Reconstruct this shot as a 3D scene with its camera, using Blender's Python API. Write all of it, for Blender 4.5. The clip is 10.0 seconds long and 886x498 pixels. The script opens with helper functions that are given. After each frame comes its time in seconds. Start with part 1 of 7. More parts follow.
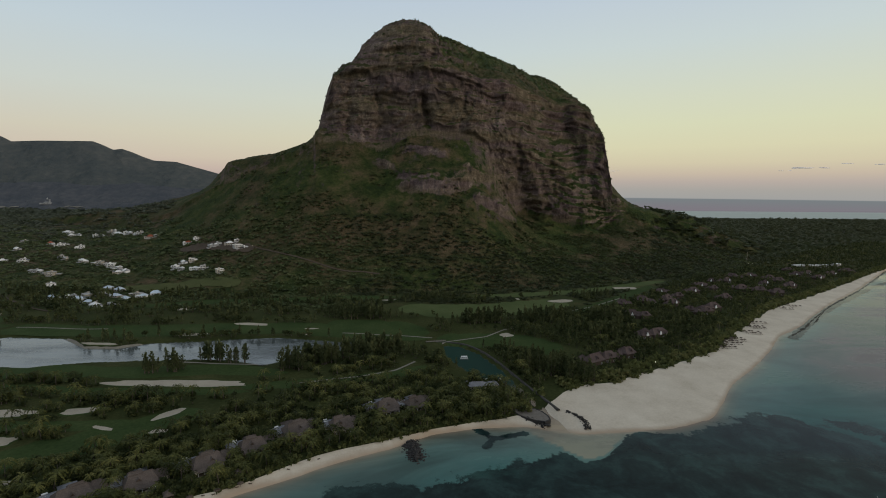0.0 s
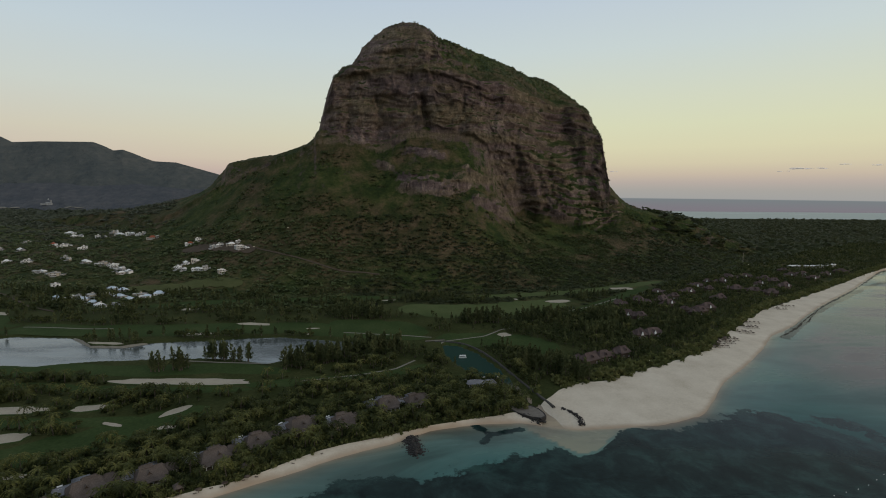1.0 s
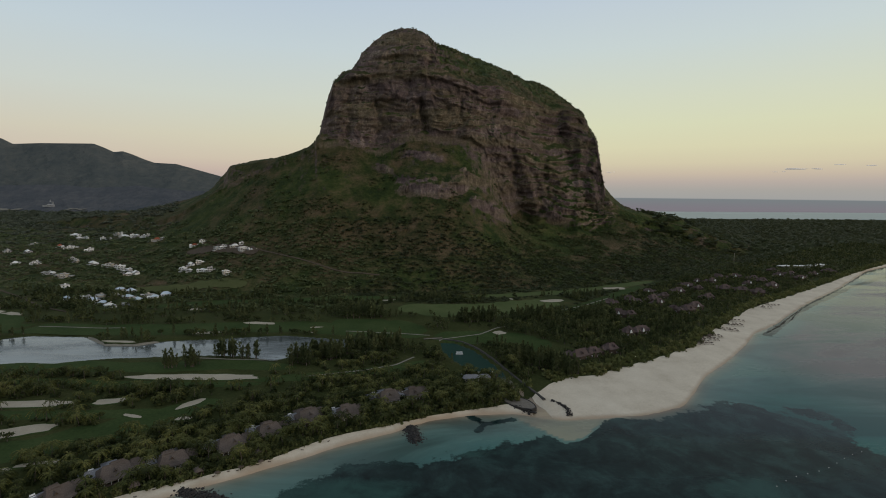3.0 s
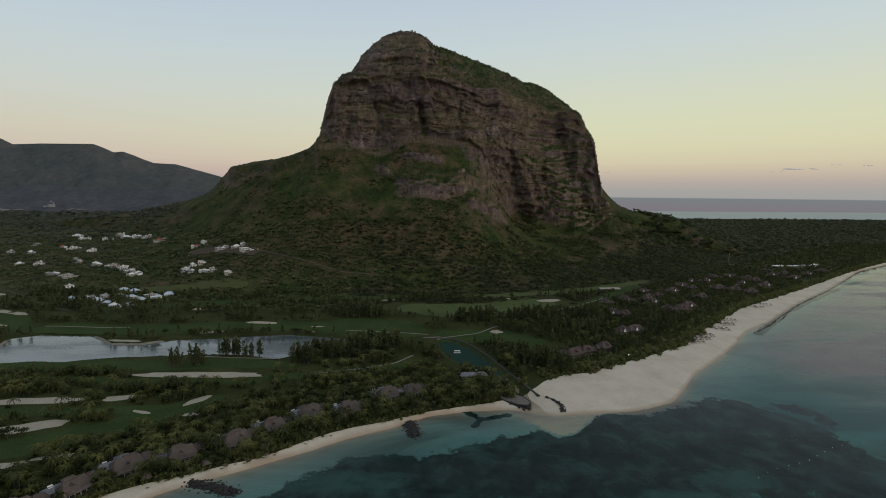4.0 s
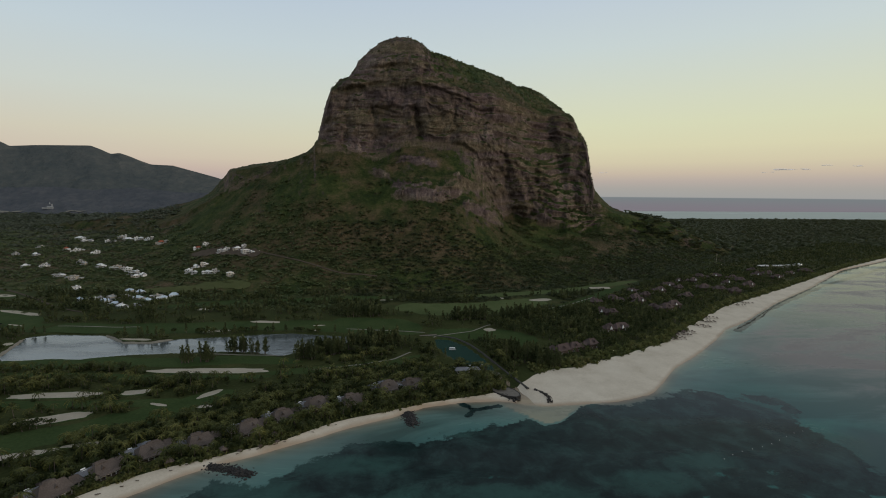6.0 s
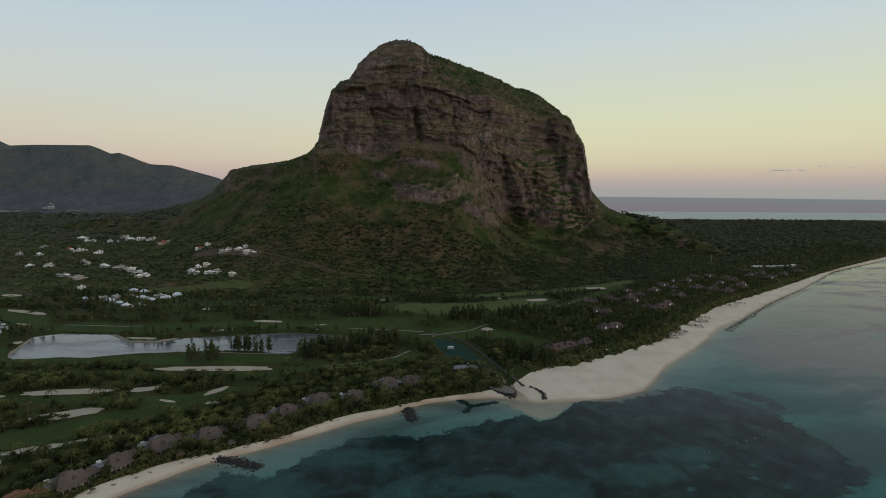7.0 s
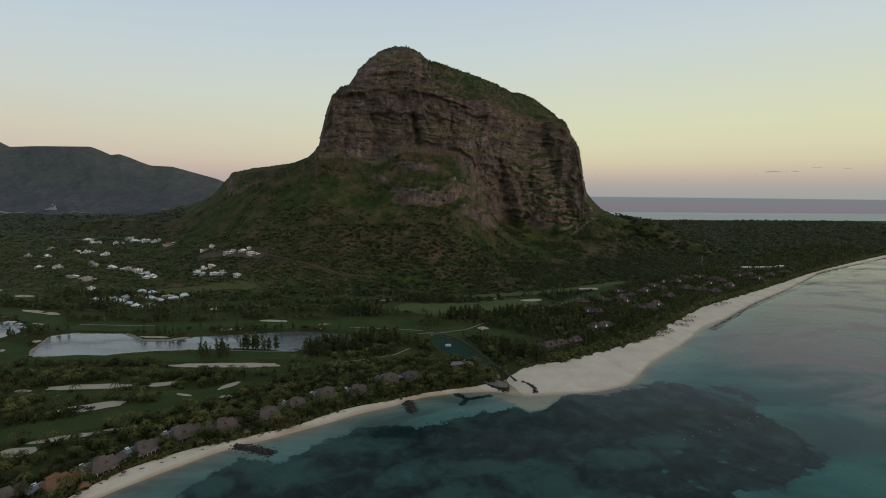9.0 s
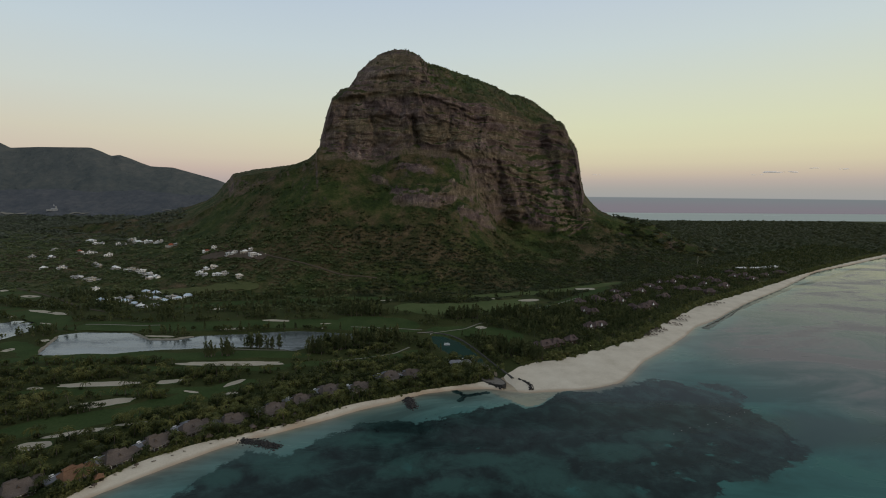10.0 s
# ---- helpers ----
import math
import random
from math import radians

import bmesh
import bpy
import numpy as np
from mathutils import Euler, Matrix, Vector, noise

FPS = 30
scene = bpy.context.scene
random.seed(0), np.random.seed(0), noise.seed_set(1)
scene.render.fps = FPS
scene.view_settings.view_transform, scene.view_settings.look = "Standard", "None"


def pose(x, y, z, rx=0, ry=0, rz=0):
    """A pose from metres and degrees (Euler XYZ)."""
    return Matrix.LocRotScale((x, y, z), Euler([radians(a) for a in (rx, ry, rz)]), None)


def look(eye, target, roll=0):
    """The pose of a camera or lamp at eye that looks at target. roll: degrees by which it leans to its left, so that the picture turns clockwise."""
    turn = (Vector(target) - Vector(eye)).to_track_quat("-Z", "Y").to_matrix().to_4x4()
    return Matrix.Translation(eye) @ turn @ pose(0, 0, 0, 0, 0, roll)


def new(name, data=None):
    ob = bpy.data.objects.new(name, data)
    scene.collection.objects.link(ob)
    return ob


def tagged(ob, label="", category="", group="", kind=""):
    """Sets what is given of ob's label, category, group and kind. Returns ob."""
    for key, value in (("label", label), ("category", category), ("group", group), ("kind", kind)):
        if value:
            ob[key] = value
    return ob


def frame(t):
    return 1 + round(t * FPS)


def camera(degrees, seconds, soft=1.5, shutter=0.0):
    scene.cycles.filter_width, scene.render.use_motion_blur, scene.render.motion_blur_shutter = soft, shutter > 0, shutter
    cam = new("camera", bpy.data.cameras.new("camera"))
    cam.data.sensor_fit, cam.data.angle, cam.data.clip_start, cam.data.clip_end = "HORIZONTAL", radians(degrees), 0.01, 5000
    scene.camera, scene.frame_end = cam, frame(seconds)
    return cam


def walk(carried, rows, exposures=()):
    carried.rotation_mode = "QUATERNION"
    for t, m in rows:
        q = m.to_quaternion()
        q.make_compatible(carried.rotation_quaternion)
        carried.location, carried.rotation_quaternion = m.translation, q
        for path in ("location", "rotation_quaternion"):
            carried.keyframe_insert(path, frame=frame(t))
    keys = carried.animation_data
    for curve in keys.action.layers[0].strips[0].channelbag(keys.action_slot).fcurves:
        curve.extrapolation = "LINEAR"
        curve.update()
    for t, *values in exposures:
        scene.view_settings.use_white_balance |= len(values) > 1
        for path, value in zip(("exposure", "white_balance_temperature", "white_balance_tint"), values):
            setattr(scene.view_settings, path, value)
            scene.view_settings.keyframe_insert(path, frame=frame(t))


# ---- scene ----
cam = camera(84.0, 10.0, soft=1.0)
PATH = [
    (0, (-10.719, 13.874, 164.616), (-10.682, 15.861, 164.386), 0.5),
    (0.5, (-10.653, 8.377, 165.928), (-10.616, 10.363, 165.698), 0.4),
    (1, (-10.437, 2.801, 167.147), (-10.398, 4.787, 166.918), 0.5),
    (1.5, (-10.019, -2.8, 168.281), (-9.98, -0.814, 168.052), 0.5),
    (2, (-9.942, -9.006, 169.491), (-9.901, -7.019, 169.262), 0.4),
    (2.5, (-10.016, -16.122, 170.75), (-9.973, -14.136, 170.522), 0.4),
    (4, (-9.075, -37.176, 175.861), (-9.027, -35.19, 175.631), 0.4),
    (4.5, (-9.399, -44.035, 177.138), (-9.348, -42.049, 176.909), 0.4),
    (5, (-9.462, -51.854, 178.562), (-9.407, -49.868, 178.334), 0.4),
    (5.5, (-9.298, -59.752, 180.254), (-9.237, -57.766, 180.025), 0.3),
    (7, (-9.771, -83.408, 186.542), (-9.702, -81.423, 186.31), 0.4),
    (7.5, (-10.169, -91.284, 188.23), (-10.097, -89.299, 187.999), 0.4),
    (8, (-10.398, -99.483, 190.231), (-10.324, -97.498, 190.0), 0.4),
    (8.5, (-10.534, -107.347, 192.254), (-10.458, -105.362, 192.022), 0.4),
    (9, (-10.688, -115.218, 194.128), (-10.611, -113.233, 193.896), 0.4),
    (9.5, (-10.653, -122.847, 195.932), (-10.574, -120.862, 195.7), 0.4),
    (10, (-10.826, -130.665, 197.292), (-10.746, -128.68, 197.061), 0.4),
]
walk(cam, [(t, look(eye, target, roll)) for t, eye, target, roll in PATH])

# ---- world, sun ----
SUN_AZ, SUN_EL = radians(112), radians(9)      # azimuth measured clockwise from +y
world = bpy.data.worlds.new("world")
scene.world = world
world.use_nodes = True
wn, wl = world.node_tree.nodes, world.node_tree.links
wn.clear()
w_out = wn.new("ShaderNodeOutputWorld")
w_bg = wn.new("ShaderNodeBackground")
w_tc = wn.new("ShaderNodeTexCoord")
w_sep = wn.new("ShaderNodeSeparateXYZ")
w_ramp = wn.new("ShaderNodeValToRGB")
w_ramp2 = wn.new("ShaderNodeValToRGB")
w_side = wn.new("ShaderNodeMapRange")
w_mix = wn.new("ShaderNodeMix")
w_mix.data_type = "RGBA"
w_sky = wn.new("ShaderNodeTexSky")
w_sky.sky_type = "NISHITA"
w_sky.sun_disc = False
w_sky.sun_elevation, w_sky.sun_rotation = SUN_EL, SUN_AZ
w_sky.air_density, w_sky.dust_density = 1.2, 2.0
w_skys = wn.new("ShaderNodeVectorMath")
w_skys.operation = "SCALE"
w_skys.inputs["Scale"].default_value = 0.05
w_fin = wn.new("ShaderNodeMix")
w_fin.data_type = "RGBA"
w_fin.inputs[0].default_value = 0.06


def lin(r, g, b):
    """Linear colour from 0..255 display values."""
    def one(v):
        v /= 255.0
        return v / 12.92 if v <= 0.04045 else ((v + 0.055) / 1.055) ** 2.4
    return (one(r), one(g), one(b), 1.0)


def fill_ramp(ramp, stops):
    el = ramp.color_ramp.elements
    while len(el) > 1:
        el.remove(el[-1])
    el[0].position, el[0].color = stops[0]
    for p, c in stops[1:]:
        e = el.new(p)
        e.color = c


def sky_stops(cols):
    """Ramp stops of the dusk sky over the height of the direction."""
    return [(z * 2.0 + 0.02, lin(*c)) for z, c in cols]


fill_ramp(w_ramp, sky_stops([(-0.0085, (165, 165, 163)), (0.008, (173, 169, 163)), (0.022, (188, 176, 167)), (0.036, (204, 189, 170)), (0.056, (216, 206, 176)),
                             (0.085, (222, 218, 183)), (0.125, (221, 223, 190)), (0.17, (217, 222, 199)), (0.26, (206, 218, 217)), (0.36, (194, 208, 222)), (0.48, (178, 188, 196))]))
fill_ramp(w_ramp2, sky_stops([(-0.0085, (166, 160, 164)), (0.008, (174, 164, 164)), (0.022, (188, 171, 168)), (0.040, (202, 182, 173)), (0.06, (210, 196, 180)),
                              (0.10, (213, 207, 188)), (0.17, (208, 214, 207)), (0.26, (198, 212, 219)), (0.36, (185, 202, 219)), (0.48, (172, 184, 196))]))
w_sea = wn.new("ShaderNodeValToRGB")
fill_ramp(w_sea, [(0.0, lin(70, 82, 92)), (0.8, lin(100, 102, 110)), (0.955, lin(127, 121, 129)), (0.975, lin(128, 124, 131)), (0.991, lin(124, 131, 134)), (1.0, lin(126, 134, 137))])
w_half = wn.new("ShaderNodeMath")
w_half.operation = "MULTIPLY_ADD"
w_half.inputs[1].default_value, w_half.inputs[2].default_value = 2.0, 0.02
w_below = wn.new("ShaderNodeMath")
w_below.operation = "ADD"
w_below.inputs[1].default_value = 1.0
w_horizon = wn.new("ShaderNodeMapRange")
w_horizon.inputs["From Min"].default_value, w_horizon.inputs["From Max"].default_value = -0.0086, -0.0072
w_all = wn.new("ShaderNodeMix")
w_all.data_type = "RGBA"
w_side.inputs["From Min"].default_value, w_side.inputs["From Max"].default_value = -0.65, 0.3
wl.new(w_tc.outputs["Generated"], w_sep.inputs[0])
wl.new(w_sep.outputs["Z"], w_half.inputs[0])
wl.new(w_half.outputs[0], w_ramp.inputs[0])
wl.new(w_half.outputs[0], w_ramp2.inputs[0])
wl.new(w_sep.outputs["X"], w_side.inputs["Value"])
wl.new(w_side.outputs[0], w_mix.inputs[0])
wl.new(w_ramp2.outputs[0], w_mix.inputs[6])
wl.new(w_ramp.outputs[0], w_mix.inputs[7])
wl.new(w_sky.outputs[0], w_skys.inputs[0])
wl.new(w_sep.outputs["Z"], w_below.inputs[0])
wl.new(w_below.outputs[0], w_sea.inputs[0])
wl.new(w_sep.outputs["Z"], w_horizon.inputs["Value"])
wl.new(w_horizon.outputs[0], w_all.inputs[0])
wl.new(w_sea.outputs[0], w_all.inputs[6])
wl.new(w_mix.outputs[2], w_all.inputs[7])
wl.new(w_all.outputs[2], w_fin.inputs[6])
wl.new(w_skys.outputs[0], w_fin.inputs[7])
wl.new(w_fin.outputs[2], w_bg.inputs[0])
w_bg.inputs[1].default_value = 0.985
wl.new(w_bg.outputs[0], w_out.inputs[0])

sun_data = bpy.data.lights.new("sun", "SUN")
sun_data.energy, sun_data.angle, sun_data.color = 0.8, radians(20), (1.0, 0.86, 0.72)
sun = new("sun", sun_data)
sun_from = Vector((math.sin(SUN_AZ) * math.cos(SUN_EL), math.cos(SUN_AZ) * math.cos(SUN_EL), math.sin(SUN_EL)))
sun.matrix_world = look(sun_from * 900, (0, 0, 0))


# ---- numeric noise ----
_perm = np.random.RandomState(5).permutation(256)
_perm = np.concatenate([_perm, _perm, _perm])
_gr = np.random.RandomState(6).normal(size=(256, 3))
_gr /= np.linalg.norm(_gr, axis=1)[:, None]


def perlin(x, y, z=0.0):
    """Gradient noise, about -0.7 to 0.7, on arrays."""
    x, y, z = np.broadcast_arrays(np.asarray(x, float), np.asarray(y, float), np.asarray(z, float))
    xi, yi, zi = np.floor(x).astype(int), np.floor(y).astype(int), np.floor(z).astype(int)
    fx, fy, fz = x - xi, y - yi, z - zi
    u, v, w = [t * t * t * (t * (t * 6 - 15) + 10) for t in (fx, fy, fz)]
    total = 0.0
    for i in (0, 1):
        for j in (0, 1):
            for k in (0, 1):
                h = _perm[_perm[_perm[(xi + i) & 255] + ((yi + j) & 255)] + ((zi + k) & 255)]
                g = _gr[h]
                d = g[..., 0] * (fx - i) + g[..., 1] * (fy - j) + g[..., 2] * (fz - k)
                total = total + d * (u if i else 1 - u) * (v if j else 1 - v) * (w if k else 1 - w)
    return total


def fbm(x, y, z=0.0, octaves=4, gain=0.5):
    out, amp, f = 0.0, 1.0, 1.0
    for o in range(octaves):
        out = out + amp * perlin(np.asarray(x) * f + 17.3 * o, np.asarray(y) * f + 5.1 * o, np.asarray(z) * f)
        amp, f = amp * gain, f * 2.03
    return out


def ridged(x, y, z=0.0, octaves=4):
    out, amp, f = 0.0, 1.0, 1.0
    for o in range(octaves):
        out = out + amp * (1 - 2.2 * np.abs(perlin(np.asarray(x) * f + 9.7 * o, np.asarray(y) * f + 3.3 * o, np.asarray(z) * f)))
        amp, f = amp * 0.5, f * 2.1
    return out


def smooth(a, b, v):
    t = np.clip((np.asarray(v, float) - a) / (b - a), 0, 1)
    return t * t * (3 - 2 * t)


# ---- mesh helpers ----
def mesh_of(name, verts, faces, materials, smooth_faces=False):
    me = bpy.data.meshes.new(name)
    me.from_pydata([tuple(v) for v in verts], [], faces)
    for m in (materials if isinstance(materials, (list, tuple)) else [materials]):
        me.materials.append(m)
    if smooth_faces:
        me.shade_smooth()
    return me


def grid_mesh(name, X, Y, Z, material, smooth_faces=True, attrs=None):
    """A mesh from three arrays of the same rows and columns."""
    r, c = X.shape
    co = np.stack([X, Y, Z], -1).reshape(-1, 3).astype(np.float32)
    i = np.arange(r * c).reshape(r, c)
    q = np.stack([i[:-1, :-1], i[:-1, 1:], i[1:, 1:], i[1:, :-1]], -1).reshape(-1, 4)
    me = bpy.data.meshes.new(name)
    me.vertices.add(len(co))
    me.vertices.foreach_set("co", co.ravel())
    me.loops.add(q.size)
    me.loops.foreach_set("vertex_index", q.ravel().astype(np.int32))
    me.polygons.add(len(q))
    me.polygons.foreach_set("loop_start", np.arange(0, q.size, 4, dtype=np.int32))
    me.polygons.foreach_set("loop_total", np.full(len(q), 4, dtype=np.int32))
    for key, val in (attrs or {}).items():
        a = me.attributes.new(key, "FLOAT", "POINT")
        a.data.foreach_set("value", np.ascontiguousarray(val, dtype=np.float32).ravel())
    me.materials.append(material)
    me.update(calc_edges=True)
    if smooth_faces:
        me.shade_smooth()
    return me


def part(name, me, parent, label=""):
    """A mesh as one object under a thing or under a part."""
    ob = new(name, me)
    ob.parent = parent
    if label:
        ob["label"] = label
    return ob


# ---- materials ----
def material(name, rough=0.8, spec=0.3):
    m = bpy.data.materials.new(name)
    m.use_nodes = True
    b = m.node_tree.nodes["Principled BSDF"]
    b.inputs["Roughness"].default_value = rough
    b.inputs["Specular IOR Level"].default_value = spec
    return m, m.node_tree.nodes, m.node_tree.links, b


def ramp_node(n, stops, interp="LINEAR"):
    r = n.new("ShaderNodeValToRGB")
    fill_ramp(r, [(p, (*c, 1.0)) for p, c in stops])
    r.color_ramp.interpolation = interp
    return r


def noise_node(n, l, vec, scale, detail=4.0, rough=0.55):
    t = n.new("ShaderNodeTexNoise")
    t.inputs["Scale"].default_value, t.inputs["Detail"].default_value, t.inputs["Roughness"].default_value = scale, detail, rough
    if vec is not None:
        l.new(vec, t.inputs["Vector"])
    return t


def math_node(n, l, op, a, b=None, c=None, clamp=False):
    t = n.new("ShaderNodeMath")
    t.operation, t.use_clamp = op, clamp
    for k, v in enumerate((a, b, c)):
        if v is None:
            continue
        if isinstance(v, (int, float)):
            t.inputs[k].default_value = v
        else:
            l.new(v, t.inputs[k])
    return t.outputs[0]


def mix_col(n, l, fac, a, b, mode="MIX"):
    t = n.new("ShaderNodeMix")
    t.data_type, t.blend_type = "RGBA", mode
    for k, v in ((0, fac), (6, a), (7, b)):
        if isinstance(v, (int, float)):
            t.inputs[k].default_value = v
        elif isinstance(v, tuple):
            t.inputs[k].default_value = (*v, 1.0) if len(v) == 3 else v
        else:
            l.new(v, t.inputs[k])
    return t.outputs[2]


def bump_node(n, l, bsdf, height, strength, dist):
    t = n.new("ShaderNodeBump")
    t.inputs["Strength"].default_value, t.inputs["Distance"].default_value = strength, dist
    l.new(height, t.inputs["Height"])
    l.new(t.outputs[0], bsdf.inputs["Normal"])


def two_scale(name, stops, big, fine, rough=0.85, spec=0.2, bump=0.4, dist=0.1):
    """A plain surface with variation at two scales in world size."""
    m, n, l, b = material(name, rough, spec)
    pos = n.new("ShaderNodeNewGeometry").outputs["Position"]
    a, f = noise_node(n, l, pos, big, 4), noise_node(n, l, pos, fine, 5, 0.65)
    v = math_node(n, l, "MULTIPLY_ADD", f.outputs[0], 0.55, math_node(n, l, "MULTIPLY", a.outputs[0], 0.45))
    r = ramp_node(n, stops)
    l.new(v, r.inputs[0])
    l.new(r.outputs[0], b.inputs["Base Color"])
    bump_node(n, l, b, f.outputs[0], bump, dist)
    return m


mat_sand, n, l, b = material("sand", 0.95, 0.1)
pos = n.new("ShaderNodeNewGeometry").outputs["Position"]
sa, sb = noise_node(n, l, pos, 0.04, 5, 0.6), noise_node(n, l, pos, 0.7, 5, 0.65)
dry = ramp_node(n, [(0.34, (0.44, 0.375, 0.295)), (0.5, (0.535, 0.465, 0.375)), (0.66, (0.60, 0.53, 0.435))])
l.new(math_node(n, l, "MULTIPLY_ADD", sa.outputs[0], 0.6, math_node(n, l, "MULTIPLY", sb.outputs[0], 0.4)), dry.inputs[0])
wet_at = n.new("ShaderNodeAttribute")
wet_at.attribute_name = "wet"
wet = n.new("ShaderNodeMapRange")
wet.inputs["From Min"].default_value, wet.inputs["From Max"].default_value = 6.5, 0.3
l.new(math_node(n, l, "ADD", wet_at.outputs["Fac"], math_node(n, l, "MULTIPLY_ADD", sa.outputs[0], 7.0, -3.5)), wet.inputs["Value"])
l.new(mix_col(n, l, wet.outputs[0], dry.outputs[0], (0.36, 0.275, 0.20)), b.inputs["Base Color"])
bump_node(n, l, b, sb.outputs[0], 0.2, 0.08)
mat_bunker = two_scale("bunker_sand", [(0.3, (0.29, 0.25, 0.195)), (0.7, (0.42, 0.365, 0.29))], 0.1, 1.2, 0.95, 0.1, 0.3, 0.1)
mat_rough_grass = two_scale("rough_grass", [(0.3, (0.020, 0.027, 0.009)), (0.5, (0.038, 0.045, 0.015)), (0.72, (0.074, 0.071, 0.029))], 0.02, 0.35, 0.95, 0.05, 0.6, 0.6)
n, l, b = mat_rough_grass.node_tree.nodes, mat_rough_grass.node_tree.links, mat_rough_grass.node_tree.nodes["Principled BSDF"]
pos = n.new("ShaderNodeNewGeometry").outputs["Position"]
inland = n.new("ShaderNodeSeparateXYZ")
l.new(pos, inland.inputs[0])
scrubby = n.new("ShaderNodeMapRange")
scrubby.inputs["From Min"].default_value, scrubby.inputs["From Max"].default_value = 620.0, 820.0
l.new(inland.outputs["Y"], scrubby.inputs["Value"])
litter = ramp_node(n, [(0.38, (0.034, 0.044, 0.018)), (0.5, (0.050, 0.058, 0.023)), (0.62, (0.078, 0.072, 0.033))])
l.new(noise_node(n, l, pos, 0.03, 6, 0.65).outputs[0], litter.inputs[0])
l.new(mix_col(n, l, scrubby.outputs[0], b.inputs["Base Color"].links[0].from_socket, litter.outputs[0]), b.inputs["Base Color"])
mat_fairway = two_scale("fairway_grass", [(0.3, (0.023, 0.040, 0.013)), (0.5, (0.038, 0.058, 0.019)), (0.7, (0.062, 0.076, 0.029))], 0.03, 0.4, 0.95, 0.05, 0.3, 0.15)
mat_black_rock = two_scale("basalt", [(0.3, (0.012, 0.011, 0.011)), (0.7, (0.05, 0.045, 0.042))], 0.3, 1.5, 0.85, 0.3, 0.5, 0.2)

# mountain: rock where it is steep, scrub where it is not
mat_mountain, n, l, b = material("mountain_rock_and_scrub", 0.95, 0.1)
geo = n.new("ShaderNodeNewGeometry")
pos = geo.outputs["Position"]
stretch = n.new("ShaderNodeMapping")
stretch.inputs["Scale"].default_value = (1.0, 1.0, 0.45)
l.new(pos, stretch.inputs[0])
strata = n.new("ShaderNodeMapping")
strata.inputs["Scale"].default_value = (0.25, 0.25, 1.6)
l.new(pos, strata.inputs[0])
n1 = noise_node(n, l, stretch.outputs[0], 0.012, 6, 0.6)
n2 = noise_node(n, l, stretch.outputs[0], 0.07, 6, 0.65)
n3 = noise_node(n, l, strata.outputs[0], 0.05, 5, 0.6)
n4 = noise_node(n, l, pos, 0.22, 5, 0.7)
rv = math_node(n, l, "MULTIPLY_ADD", n2.outputs[0], 0.32, math_node(n, l, "MULTIPLY_ADD", n3.outputs[0], 0.22, math_node(n, l, "MULTIPLY_ADD", n4.outputs[0], 0.26, math_node(n, l, "MULTIPLY", n1.outputs[0], 0.20))))
purple = ramp_node(n, [(0.40, (0.048, 0.034, 0.034)), (0.47, (0.088, 0.062, 0.059)), (0.53, (0.138, 0.099, 0.092)), (0.61, (0.26, 0.20, 0.18))])
tan = ramp_node(n, [(0.40, (0.050, 0.040, 0.026)), (0.47, (0.098, 0.076, 0.050)), (0.53, (0.150, 0.115, 0.078)), (0.61, (0.27, 0.215, 0.155))])
l.new(rv, purple.inputs[0])
l.new(rv, tan.inputs[0])
weather = n.new("ShaderNodeMapRange")
weather.inputs["From Min"].default_value, weather.inputs["From Max"].default_value = 0.42, 0.60
n5 = noise_node(n, l, strata.outputs[0], 0.022, 4, 0.6)
l.new(n5.outputs[0], weather.inputs["Value"])
rock_out = mix_col(n, l, weather.outputs[0], purple.outputs[0], tan.outputs[0])
g0, g1, g2 = noise_node(n, l, pos, 0.0065, 3, 0.5), noise_node(n, l, pos, 0.028, 5, 0.6), noise_node(n, l, pos, 0.16, 5, 0.7)
gv = math_node(n, l, "MULTIPLY_ADD", g2.outputs[0], 0.45, math_node(n, l, "MULTIPLY", g1.outputs[0], 0.55))
lush = ramp_node(n, [(0.38, (0.018, 0.029, 0.009)), (0.47, (0.031, 0.044, 0.012)), (0.54, (0.049, 0.059, 0.018)), (0.62, (0.074, 0.074, 0.026))])
dry_ = ramp_node(n, [(0.38, (0.027, 0.028, 0.012)), (0.47, (0.048, 0.043, 0.019)), (0.54, (0.074, 0.057, 0.029)), (0.62, (0.108, 0.076, 0.044))])
l.new(gv, lush.inputs[0])
l.new(gv, dry_.inputs[0])
parched = n.new("ShaderNodeMapRange")
parched.inputs["From Min"].default_value, parched.inputs["From Max"].default_value = 0.44, 0.58
l.new(math_node(n, l, "MULTIPLY_ADD", g1.outputs[0], 0.4, math_node(n, l, "MULTIPLY", g0.outputs[0], 0.6)), parched.inputs["Value"])
green_out = mix_col(n, l, parched.outputs[0], lush.outputs[0], dry_.outputs[0])
nz = n.new("ShaderNodeSeparateXYZ")
l.new(geo.outputs["Normal"], nz.inputs[0])
steep = math_node(n, l, "ADD", nz.outputs["Z"], math_node(n, l, "MULTIPLY_ADD", n2.outputs[0], 1.1, math_node(n, l, "MULTIPLY_ADD", n1.outputs[0], 0.5, -0.80)))
cover = n.new("ShaderNodeMapRange")
bare_at = n.new("ShaderNodeAttribute")
bare_at.attribute_name = "bare_rock"
steep = math_node(n, l, "SUBTRACT", steep, math_node(n, l, "MULTIPLY", bare_at.outputs["Fac"], 0.30))
cover.inputs["From Min"].default_value, cover.inputs["From Max"].default_value = 0.42, 0.62
l.new(steep, cover.inputs["Value"])
l.new(mix_col(n, l, cover.outputs[0], rock_out, green_out), b.inputs["Base Color"])
